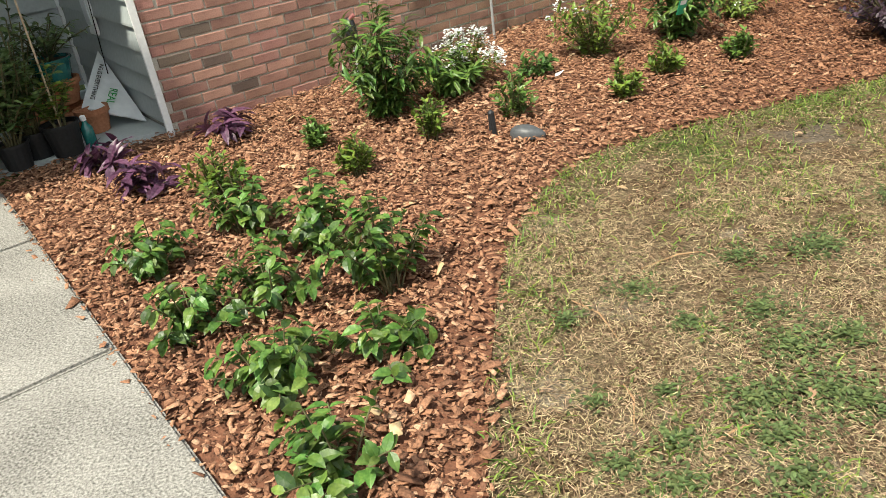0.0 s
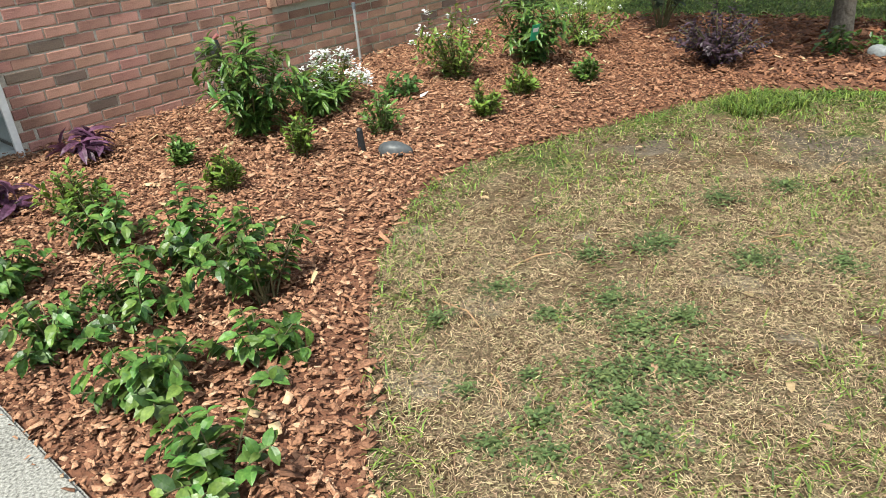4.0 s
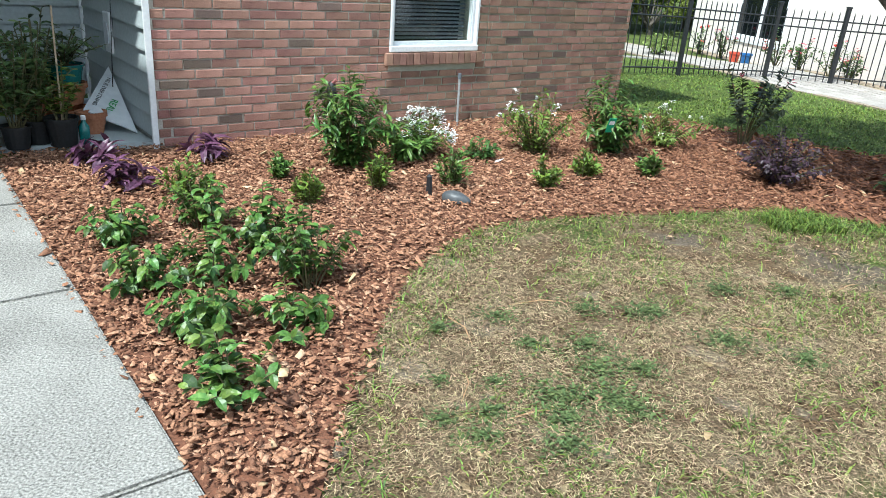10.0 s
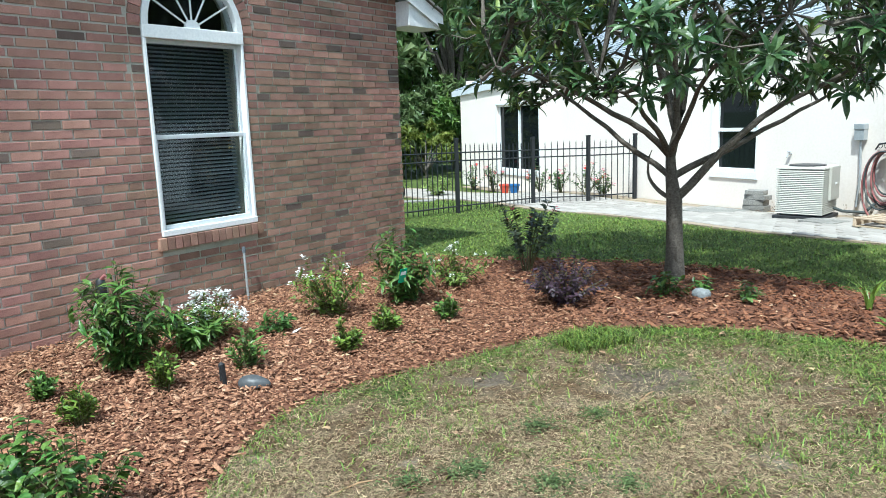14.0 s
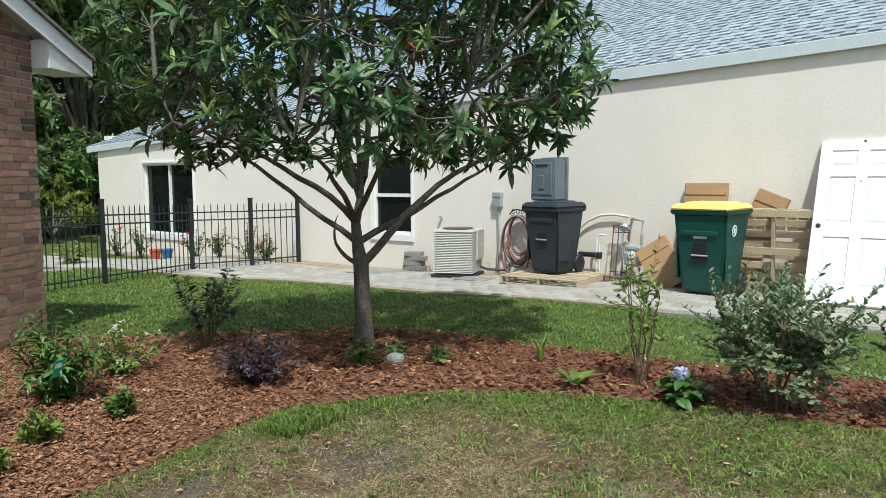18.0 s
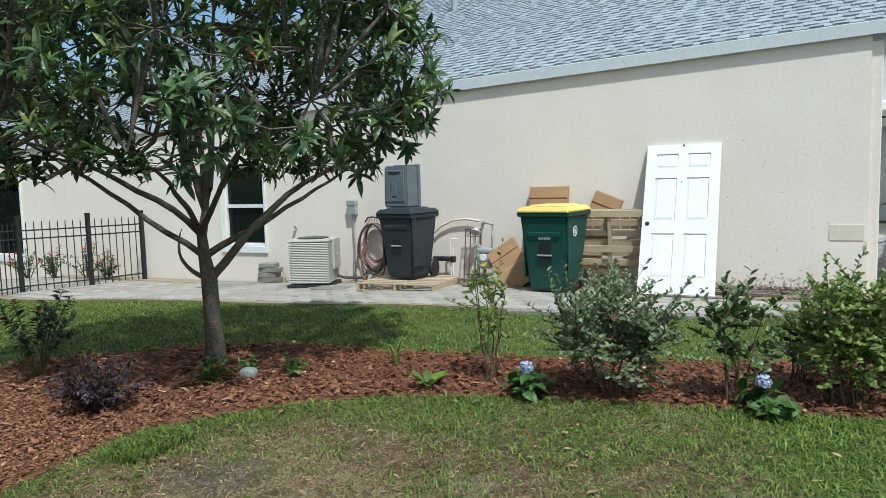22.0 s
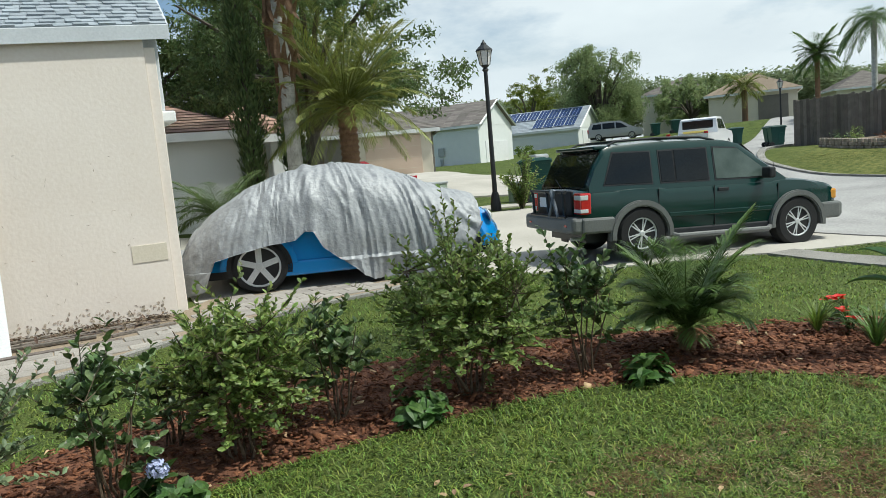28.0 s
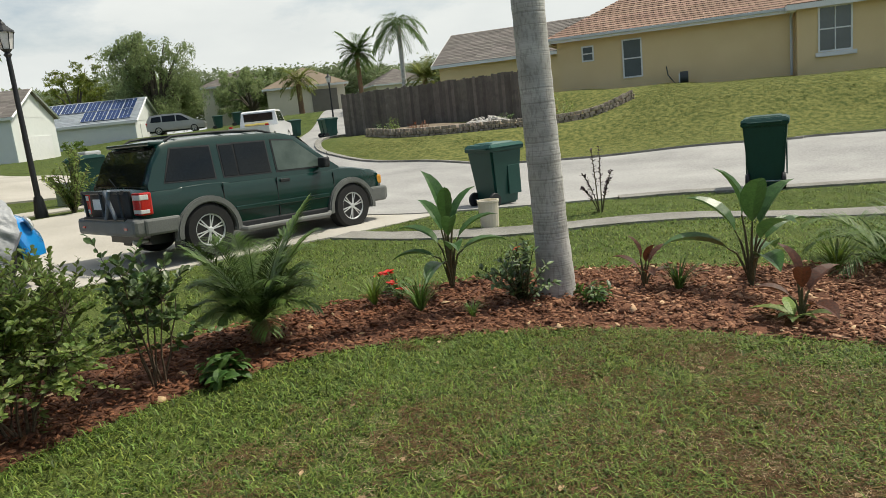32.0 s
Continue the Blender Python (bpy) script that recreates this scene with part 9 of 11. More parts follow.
for k in range(420):
    a, q = rf_.uniform(0, math.tau), math.sqrt(rf_.random())
    hz = 0.26 * (1 - q * q) * (0.75 + 0.25 * math.sin(3 * a + 1))
    sz = rf_.uniform(0.03, 0.075)
    bmesh.ops.create_icosphere(bm, subdivisions=1, radius=sz, matrix=Matrix.Translation((1.05 * q * math.cos(a), 0.55 * q * math.sin(a), hz)) @ Matrix.Rotation(rf_.uniform(0, 3), 4, "Z") @ Matrix.Diagonal((1.2, 0.8, 0.6, 1)))
tagged(part("stones", bm, M_GRAVEL, gp), kind="stuff")
for i, (x, y, h) in enumerate([(17.5, -22.2, 0.7), (16.2, -22.0, 0.5), (12.6, -22.2, 0.6), (10.6, -22.6, 0.9), (11.3, -22.9, 0.7), (18.2, -22.4, 0.5)]):
    shrub("dry_weed", "sparse dry weeds in the stone planter", "weeds", x, y, h, 0.5, 14, 14, 0.12, 0.3, (L_GREY, L_DEAD, L_ROSE)[i % 3], LEAF_OVAL, 400 + i, 0.1, 0.1, 0.5, "weeds in the planter")

# street furniture
def street_lamp(x, y, h, label):
    th = thing("street_lamp", label, "street lamp", at_ground(x, y), "street lamps")
    part("base", lathe(bmesh.new(), [(0.12, -0.1), (0.12, 0.1), (0.09, 0.35), (0.07, 0.42)], 16), M_BLACKMETAL, th)
    part("post", tubed([(0, 0, 0.3), (0, 0, h - 0.55)], [0.055, 0.042], 14), M_BLACKMETAL, th)
    part("collar", lathe(bmesh.new(), [(0.045, h - 0.60), (0.075, h - 0.56), (0.045, h - 0.52), (0.1, h - 0.46)], 14), M_BLACKMETAL, th)
    part("lantern", lathe(bmesh.new(), [(0.10, h - 0.46), (0.16, h - 0.16), (0.15, h - 0.15), (0.09, h - 0.45)], 6), M_CLEARLENS, th, "pale lantern glass")
    for k in range(6):
        a = k * math.tau / 6
        part("rib", tubed([(0.105 * math.cos(a), 0.105 * math.sin(a), h - 0.46), (0.165 * math.cos(a), 0.165 * math.sin(a), h - 0.16)], 0.008, 5), M_BLACKMETAL, th)
    part("cap", lathe(bmesh.new(), [(0.19, h - 0.16), (0.18, h - 0.13), (0.07, h - 0.03), (0.06, h), (0.02, h + 0.05), (0.01, h + 0.08)], 14), M_BLACKMETAL, th)
    return th


street_lamp(14.98, -6.5, 3.64, "black street lamp with a glazed lantern")
street_lamp(29.7, -33.4, 3.6, "distant black street lamp beside the road")
street_lamp(58, -58, 3.6, "distant black street lamp beside the road")
GR1 = "green bins at the kerb"
wheelie_bin(at_ground(7.05, -10.4, 160, 0.03), M_GREENBIN, material("lid_green", (0.015, 0.09, 0.075), (0.025, 0.12, 0.10), 5, 0.4, 0.03), "green wheeled bin standing by the kerb", 1.12, GR1, True)
wheelie_bin(at_ground(2.70, -11.65, 185, 0.035), M_GREENBIN, M_GREENBIN, "green wheeled bin standing in the road by the verge", 1.15, GR1, False)
for x, y in ((16.4, -8.5), (28.2, -31.2), (29.0, -31.8), (33.5, -34), (47, -42), (50.5, -43)):
    wheelie_bin(at_ground(x, y, 150, 0.02), M_GREENBIN, M_GREENBIN, "green wheeled bin put out along the street", 1.1, "bins along the street", False)
for i, (x, y, w, h) in enumerate([(19.3, -6.8, 0.8, 0.62), (18.0, -9.05, 0.55, 0.5)]):
    ub = thing("utility_box", "pale green utility cabinet on the verge", "utility box", at_ground(x, y, 15), "utility cabinets")
    part("cabinet", boxed(-w / 2, w / 2, -w / 2, w / 2, -0.05, h, 0.02), material("pale_green_metal", (0.30, 0.36, 0.28), (0.38, 0.44, 0.35), 4, 0.6, 0.1), ub)
    part("lid", boxed(-w / 2 - 0.02, w / 2 + 0.02, -w / 2 - 0.02, w / 2 + 0.02, h, h + 0.06, 0.015), M_GREYMETAL, ub)
mb = thing("mailbox", "grey roadside mailbox on a post", "mailbox", at_ground(17.6, -9.4, 20))
part("post", boxed(-0.05, 0.05, -0.05, 0.05, -0.1, 1.0, 0.008), M_TRIM, mb)
part("box", boxed(-0.14, 0.14, -0.3, 0.3, 1.0, 1.28, 0.05), M_GREYMETAL, mb)
shrub("lamp_shrub", "loose upright green shrub beside the street lamp", "shrub", 14.6, -6.95, 1.4, 0.55, 34, 44, 0.10, 0.4, L_GREY, LEAF_OVAL, 420, 0.1, 0.05, 0.6, "", None, 0.01)
bk = thing("white_bucket", "white plastic bucket standing on the verge", "bucket", at_ground(5.85, -7.75))
part("pail", lathe(bmesh.new(), [(0.13, -0.02), (0.15, 0.36), (0.16, 0.37), (0.16, 0.40), (0.145, 0.40), (0.14, 0.3)], 18), M_CREAM, bk)

# vehicles down the street
plain_car("minivan", "silver minivan parked across the street", at_ground(55.4, -42.6, 226, 0.03), M_SILVER, 5.0, 1.95, 1.76, VAN, VG, 0.34, (-1.5, 1.5))
tk = plain_car("pickup_truck", "white pickup truck parked along the street", at_ground(29.2, -26.9, 128, 0.04), M_WHITEPAINT, 5.8, 2.0, 1.9, TRUCK, TG, 0.4, (-1.8, 1.75))
tk.matrix_world = at_ground(29.2, -26.9, -58, 0.04)
part("rear_window", boxed(-0.70, -0.62, -0.75, 0.75, 1.25, 1.75), M_DARKGLASS, tk)
part("yellow_strap", boxed(-0.9, -0.72, -0.5, 0.7, 1.15, 1.25, 0.02), M_YELLOW, tk, "yellow load strap")

plain_car("red_sedan", "dark red sedan parked behind the covered car", at_ground(20.5, -4.3, 90, 0.02), M_REDPAINT, 4.7, 1.8, 1.4, SEDAN, SG, 0.33, (-1.4, 1.4))

# palms, cypresses and trees along the street
palm("date_palm", "date palm with a knobbly brown trunk and yellowish fronds", 16.2, -3.66, 2.6, 0.15, 0.19, 62, 1.9, 431, L_PALMY, M_FIBRE, (-0.15, 1.7), 0.5, 46, 0.30, 0.02, None, (0, 0), True)
palm("queen_palm", "tall palm with a grey trunk and drooping feathery fronds", 16.3, -2.45, 6.6, 0.17, 0.15, 18, 2.5, 432, L_PALM, M_PALMTRUNK, (0.1, 1.3), 0.95, 60, 0.55, 0.02)
bootm = thing("palm_boots", "ragged brown leaf bases hanging from a palm trunk", "palm boots", at_ground(16.3, -2.45))
rr_ = random.Random(6)
leaf_part("leaf_base", bootm, M_FIBRE, [(0.16 * math.cos(a), 0.16 * math.sin(a), z) for a, z in [(rr_.uniform(0, 6.28), rr_.uniform(2.9, 6.2)) for _ in range(90)]], [(rr_.uniform(-0.4, 0.4), rr_.uniform(-0.4, 0.4), -1 if k % 3 else 1) for k in range(90)], [(1, 0, 0)] * 90, 0.75, 0.14, LEAF_STRAP)
palm("sago_palm", "low sago palm with stiff dark fronds", 14.5, -0.55, 0.75, 0.16, 0.16, 34, 1.1, 433, L_TREE, M_FIBRE, (0.1, 1.2), 0.5, 40, 0.2, 0.016, None, (0, 0), True)
for i, (x, y) in enumerate([(17.3, -1.75), (18.1, -2.9)]):
    th = thing("italian_cypress", "tall narrow dark green cypress", "cypress", at_ground(x, y), "cypresses by the house")
    part("trunk", tubed([(0, 0, -0.1), (0, 0, 6.2)], [0.1, 0.02], 8), M_BARK, th)
    R_ = np.random.RandomState(440 + i)
    n = 5200
    z = R_.uniform(0.25, 7.2, n)
    w = 0.33 * np.minimum(1, (7.4 - z) / 3.5) * np.minimum(1, 0.55 + z / 2.0) * (1 + 0.22 * np.sin(z * 3.1 + i) + 0.12 * np.sin(z * 9))
    a = R_.uniform(0, math.tau, n)
    q = w * R_.uniform(0.45, 1.0, n)
    P = np.stack([q * np.cos(a), q * np.sin(a), z], 1)
    D = np.stack([np.cos(a) * 0.4, np.sin(a) * 0.4, np.ones(n)], 1) + R_.normal(size=(n, 3)) * 0.3
    leaf_part("foliage", th, L_TREE, P, D, np.stack([np.cos(a), np.sin(a), np.zeros(n)], 1), 0.16, 0.05, LEAF_LIGHT)
tree("oak_tree", "large spreading oak behind the houses", 26, -5.6, 8.8, 4.7, L_TREE, 451, 52000, 0.17, 0.3, 0.28, 40, 0.1)
tree("oak_tree", "large spreading oak behind the houses", 28.5, 0.5, 7.0, 3.6, L_TREE, 452, 14000, 0.22, 0.3, 0.3, 24, 0.1)
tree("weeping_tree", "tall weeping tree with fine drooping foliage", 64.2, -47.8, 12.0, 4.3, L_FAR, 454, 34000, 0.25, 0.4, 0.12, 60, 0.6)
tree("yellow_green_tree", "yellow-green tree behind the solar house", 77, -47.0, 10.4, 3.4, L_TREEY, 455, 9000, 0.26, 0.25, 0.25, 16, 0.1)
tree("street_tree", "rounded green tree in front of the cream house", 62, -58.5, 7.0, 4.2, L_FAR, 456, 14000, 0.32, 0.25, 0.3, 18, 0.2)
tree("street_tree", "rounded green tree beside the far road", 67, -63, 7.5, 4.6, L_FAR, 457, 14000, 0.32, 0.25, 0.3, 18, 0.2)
tree("garden_shrub", "clipped round shrub by the siding house", 56.0, -32.8, 1.5, 0.9, L_BRIGHT, 458, 700, 0.22, 0.05, 0.1, 8)
palm("date_palm", "distant palm with arching yellowish fronds", 47.5, -50.5, 3.0, 0.25, 0.25, 30, 2.0, 461, L_PALMY, M_FIBRE, (-0.1, 1.4), 0.7, 24, 0.45, 0.06)
palm("cabbage_palm", "distant cabbage palm with a round crown", 43, -54, 5.0, 0.22, 0.2, 40, 1.9, 462, L_PALM, M_FIBRE, (-0.6, 1.5), 0.4, 24, 0.6, 0.07)
palm("queen_palm", "distant palm with drooping fronds", 34.1, -48.1, 6.5, 0.2, 0.18, 20, 2.6, 463, L_PALM, M_PALMTRUNK, (0.0, 1.1), 1.1, 30, 0.6, 0.06)
palm("fan_palm", "distant low yellow-green palm", 30.5, -45.5, 2.6, 0.2, 0.2, 24, 1.5, 464, L_PALMY, M_FIBRE, (0.1, 1.6), 0.5, 24, 0.5, 0.06)
# wooded ridge along the skyline, one mesh of leaf clumps
R_ = np.random.RandomState(77)
WP, WS = [], []
for k in range(120):
    b = radians(-72 + 62 * k / 120 + R_.uniform(-0.4, 0.4))
    d = R_.uniform(120, 150)
    cx, cy = d * math.cos(b), d * math.sin(b)
    hgt = R_.uniform(8, 11) * (0.72 + 0.28 * math.sin(math.pi * min(1, max(0, (k - 8) / 100))))
    n = 1600
    dd = unit(R_.normal(size=(n, 3)))
    c = np.array([cx, cy, 3.0 + hgt * 0.5]) + R_.normal(size=(n, 3)) * np.array([1.6, 1.6, 1.4])
    WP.append(c * 0.0 + np.array([cx, cy, 3.0]) + np.stack([R_.normal(0, 2.2, n), R_.normal(0, 2.2, n), hgt * 0.9 * np.sqrt(R_.rand(n)) * (0.9 + 0.1 * R_.rand(n))], 1) + dd * 0.3)
WP = np.concatenate(WP)
WD = R_.normal(size=WP.shape) * np.array([1, 1, 0.35])
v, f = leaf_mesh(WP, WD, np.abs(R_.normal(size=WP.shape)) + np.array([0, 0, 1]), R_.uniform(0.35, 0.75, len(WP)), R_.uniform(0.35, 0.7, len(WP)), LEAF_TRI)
# haze over the ridge is mixed into its pale leaf colour
tagged(raw("far_woods", v, f, leaf_mat("hazy_woods_leaf", (0.19, 0.235, 0.12), (0.30, 0.355, 0.20), 0.8, 0.3, 0.5)), "wooded ridge of broadleaved trees along the skyline", "woods", "", "stuff")

# ---- porch corner ----
M_POTBLACK = material("black_nursery_pot", (0.008, 0.009, 0.01), (0.018, 0.019, 0.021), 8, 0.6, 0.1)
M_TERRA = material("terracotta", (0.30, 0.12, 0.06), (0.45, 0.20, 0.11), 8, 0.9, 0.3)
M_TEALPOT = material("teal_glaze", (0.01, 0.10, 0.10), (0.02, 0.16, 0.15), 6, 0.25, 0.05, coat=0.5)


def pot_plant(name, label, x, y, r, h, mat, leaf, ph, rad, stems, per, L, wl, outline, seed, flower=None, lift=0.05):
    """A nursery pot with soil and a leafy plant, in the porch's frame."""
    rr = random.Random(seed)
    th = thing(name, label, "potted plant", HA @ Matrix.Translation((x, y, lift)), "pots on the porch")
    part("pot", lathe(bmesh.new(), [(r * 0.78, 0.0), (r * 0.97, h * 0.9), (r * 1.06, h * 0.9), (r * 1.06, h), (r * 0.95, h), (r * 0.92, h * 0.85)], 20), mat, th)
    part("soil", lathe(bmesh.new(), [(0.01, h * 0.8), (r * 0.9, h * 0.8), (r * 0.9, h * 0.86), (0.01, h * 0.88)], 16), M_SOIL, th)
    bm = bmesh.new()
    P, D, N = [], [], []
    for s in stems_of(rr, stems, ph, rad):
        s = [p + Vector((0, 0, h * 0.85)) for p in s]
        tube(bm, s, [0.004] * 7, 5, False)
        for j in range(per):
            f = 0.2 + 0.8 * (j + rr.random()) / per
            k = min(int(f * 6), 5)
            a = rr.uniform(0, math.tau)
            P.append(s[k].lerp(s[k + 1], f * 6 - k))
            D.append((math.cos(a), math.sin(a), rr.uniform(-0.3, 0.6)))
            N.append((rr.uniform(-0.4, 0.4), rr.uniform(-0.4, 0.4), 1))
    tagged(part("stem", bm, M_STEM, th), kind="stuff")
    ls = np.array([L * rr.uniform(0.6, 1.1) for _ in P])
    leaf_part("foliage", th, leaf, P, D, N, ls, ls * wl, outline)
    return th


pot_plant("potted_shrub", "leafy shrub with a few white flowers in a black pot", -0.84, 0.18, 0.09, 0.15, M_POTBLACK, L_ROSE, 0.62, 0.28, 20, 22, 0.07, 0.5, LEAF_OVAL, 501)
pot_plant("potted_shrub", "leafy dark green shrub in a black nursery pot", -0.70, 0.28, 0.10, 0.16, M_POTBLACK, L_ROSE, 0.70, 0.3, 20, 22, 0.07, 0.5, LEAF_OVAL, 502)
pot_plant("potted_shrub", "upright light green plant tied to a stake in a black pot", -0.57, 0.16, 0.105, 0.19, M_POTBLACK, L_BRIGHT, 0.42, 0.13, 12, 22, 0.06, 0.6, LEAF_OVAL, 503)
pot_plant("potted_shrub", "yellowing broad-leaved plant in a black pot", -1.07, 0.16, 0.105, 0.2, M_POTBLACK, L_BRIGHT, 0.30, 0.22, 10, 8, 0.14, 0.4, LEAF_BROAD, 504)
pot_plant("potted_shrub", "trailing dark plant in a teal glazed pot", -0.40, 0.75, 0.13, 0.14, M_TEALPOT, L_ROSE, 0.36, 0.28, 14, 18, 0.09, 0.3, LEAF_LANCE, 505, None, 0.36)
pot_plant("potted_shrub", "tall dark foliage plant in a terracotta pot", -0.62, 0.72, 0.15, 0.24, M_TERRA, L_LOQ, 0.65, 0.3, 18, 18, 0.11, 0.3, LEAF_LANCE, 506)
pot_plant("potted_shrub", "dense dark plant in a terracotta pot by the door", -1.0, 0.66, 0.15, 0.24, M_TERRA, L_LOQ, 0.98, 0.34, 24, 20, 0.11, 0.4, LEAF_OVAL, 507)
for i, (x, y, z, r) in enumerate([(-0.32, 0.46, 0.05, 0.10), (-0.42, 0.62, 0.05, 0.15), (-0.40, 0.75, 0.21, 0.13)]):
    th = thing("clay_pot", "empty terracotta pot on the porch floor", "pot", HA @ Matrix.Translation((x, y, z)), "empty clay pots")
    part("body", lathe(bmesh.new(), [(r * 0.75, 0), (r * 0.98, 0.12), (r * 1.08, 0.12), (r * 1.08, 0.155), (r * 0.98, 0.155), (r * 0.9, 0.06)], 20), M_TERRA, th, "", True)
th = thing("spray_bottle", "small teal plastic bottle beside a pot", "bottle", HA @ Matrix.Translation((-0.44, 0.15, 0.05)))
part("body", lathe(bmesh.new(), [(0.03, 0), (0.035, 0.01), (0.035, 0.12), (0.015, 0.15), (0.015, 0.17)], 14), M_TEALPOT, th, "", True)
part("cap", lathe(bmesh.new(), [(0.017, 0.165), (0.017, 0.19), (0.012, 0.195)], 12), M_WHITE, th)
part("stake", tubed([(-0.57, 0.14, 0.2), (-0.55, 0.15, 0.95)], 0.006, 6), M_PALLET, thing("bamboo_stake", "thin pale stake in a black pot", "stake", HA))

# empty white growing-medium sack propped against the siding
M_SACK = material("white_plastic_sack", (0.62, 0.65, 0.68), (0.74, 0.77, 0.79), 4, 0.4, 0.3, fine=18)
M_INKGREEN = material("green_ink", (0.02, 0.28, 0.06), (0.03, 0.34, 0.08), 5, 0.5, 0.0)
M_INKBLACK = material("black_ink", (0.02, 0.02, 0.025), (0.03, 0.03, 0.035), 5, 0.5, 0.0)
SK = [Vector((-0.05, 0.32, 0.06)), Vector((-0.36, 0.50, 0.21)), Vector((-0.05, 0.95, 0.44))]
sack = thing("empty_sack", "white printed plastic sack propped against the grey siding", "sack", HA)
bm = bmesh.new()
ns = 14
grid = {}
sn = (SK[1] - SK[0]).cross(SK[2] - SK[0]).normalized()
if sn.y > 0:
    sn = -sn
for i in range(ns + 1):
    for j in range(ns + 1 - i):
        p = SK[0] + (SK[1] - SK[0]) * (i / ns) + (SK[2] - SK[0]) * (j / ns)
        grid[i, j] = bm.verts.new(p + sn * 0.008 * noise.noise(p * 9))
for i in range(ns):
    for j in range(ns - i):
        bm.faces.new((grid[i, j], grid[i + 1, j], grid[i, j + 1]))
        if j < ns - i - 1:
            bm.faces.new((grid[i + 1, j], grid[i + 1, j + 1], grid[i, j + 1]))
r_ = bmesh.ops.extrude_face_region(bm, geom=bm.faces[:])
bmesh.ops.translate(bm, verts=[g_ for g_ in r_["geom"] if isinstance(g_, bmesh.types.BMVert)], vec=-sn * 0.012)
bmesh.ops.recalc_face_normals(bm, faces=bm.faces)
part("film", bm, M_SACK, sack, "", True)


def lettering(name, text, m, size, mat, parent, label=""):
    """Raised lettering from the built-in font, as a mesh."""
    cu = bpy.data.curves.new(name, "FONT")
    cu.body, cu.size, cu.extrude = text, size, 0.0006
    cu.align_x, cu.align_y = "CENTER", "CENTER"
    tmp = bpy.data.objects.new(name + "_curve", cu)
    me = bpy.data.meshes.new_from_object(tmp)
    bpy.data.objects.remove(tmp)
    bpy.data.curves.remove(cu)
    me.materials.append(mat)
    ob = new(name, me)
    ob.parent = parent
    ob.matrix_local = m
    if label:
        ob["label"] = label
    return ob


sx = (SK[1] - SK[2]).normalized()
sy = sn.cross(sx)
sc_ = (SK[0] + SK[1] + SK[2]) / 3
sm = Matrix((sx, sy, sn)).transposed().to_4x4()
lettering("black_lettering", "NG IS EVERYTHING", Matrix.Translation(sc_.lerp((SK[1] + SK[2]) / 2, 0.62) + sn * 0.014) @ sm, 0.042, M_INKBLACK, sack)
lettering("green_lettering", "REAL", Matrix.Translation(sc_.lerp(SK[0], 0.10) + sx * 0.03 + sn * 0.014) @ sm, 0.07, M_INKGREEN, sack)
th = thing("garden_rod", "thin dark rod leaning on the porch siding", "rod", HA)
part("rod", tubed([(-0.1, 0.75, 0.06), (-0.035, 0.72, 1.15)], 0.0035, 6), M_BLACKMETAL, th)
part("grip", tubed([(-0.041, 0.722, 1.07), (-0.035, 0.72, 1.16)], 0.006, 8), M_BLACKPL, th)
th = thing("porch_outlet", "white cover plate low on the porch siding", "outlet cover", HA)
part("plate", boxed(-0.05, -0.025, 0.82, 0.98, 0.55, 0.85, 0.006), M_WHITE, th)
part("flap", boxed(-0.06, -0.05, 0.85, 0.95, 0.62, 0.78, 0.004), M_TRIM, th)

th = thing("hanging_ornament", "copper-coloured oval wall ornament on the porch siding", "ornament", HA)
M_COPPER = material("aged_copper", (0.16, 0.07, 0.04), (0.30, 0.14, 0.09), 9, 0.5, 0.2, metal=0.4)
oval = [(-0.055, 0.47 + 0.11 * math.cos(k * math.tau / 20), 1.71 + 0.15 * math.sin(k * math.tau / 20)) for k in range(21)]
part("rim", tubed(oval, 0.014, 8, False), M_COPPER, th)
for k in range(-2, 3):
    part("bar", tubed([(-0.055, 0.47 + 0.04 * k, 1.60 + 0.012 * abs(k)), (-0.055, 0.47 + 0.04 * k, 1.82 - 0.012 * abs(k))], 0.008, 6), M_COPPER, th)
part("hook", tubed([(-0.04, 0.47, 1.92), (-0.06, 0.47, 1.90), (-0.055, 0.47, 1.86)], 0.005, 6), M_BLACKMETAL, th)

# fittings on the brick wall
th = thing("garden_tap", "dark covered tap on the brick wall behind a shrub", "tap", HA)
part("insulated_cover", lathe(bmesh.new(), [(0.025, 0), (0.038, 0.02), (0.04, 0.10), (0.032, 0.16), (0.015, 0.18)], 14, Matrix.Translation((1.36, -0.05, 0.25))), M_BLACKPL, th, "black tap cover", True)
part("pipe", tubed([(1.36, -0.055, 0.0), (1.36, -0.055, 0.24)], 0.012, 8), M_GREYMETAL, th)
part("handle", tubed([(1.36, -0.06, 0.42), (1.38, -0.09, 0.45)], 0.014, 8), M_HOSE, th)
th = thing("riser_pipe", "thin blue-grey pipe standing by the brick wall", "pipe", HA)
part("pipe", tubed([(2.66, -0.07, -0.05), (2.66, -0.06, 0.42)], 0.011, 8), M_GREYMETAL, th)
part("cap", tubed([(2.66, -0.06, 0.40), (2.66, -0.06, 0.45)], 0.016, 8), M_GREYPL, th)

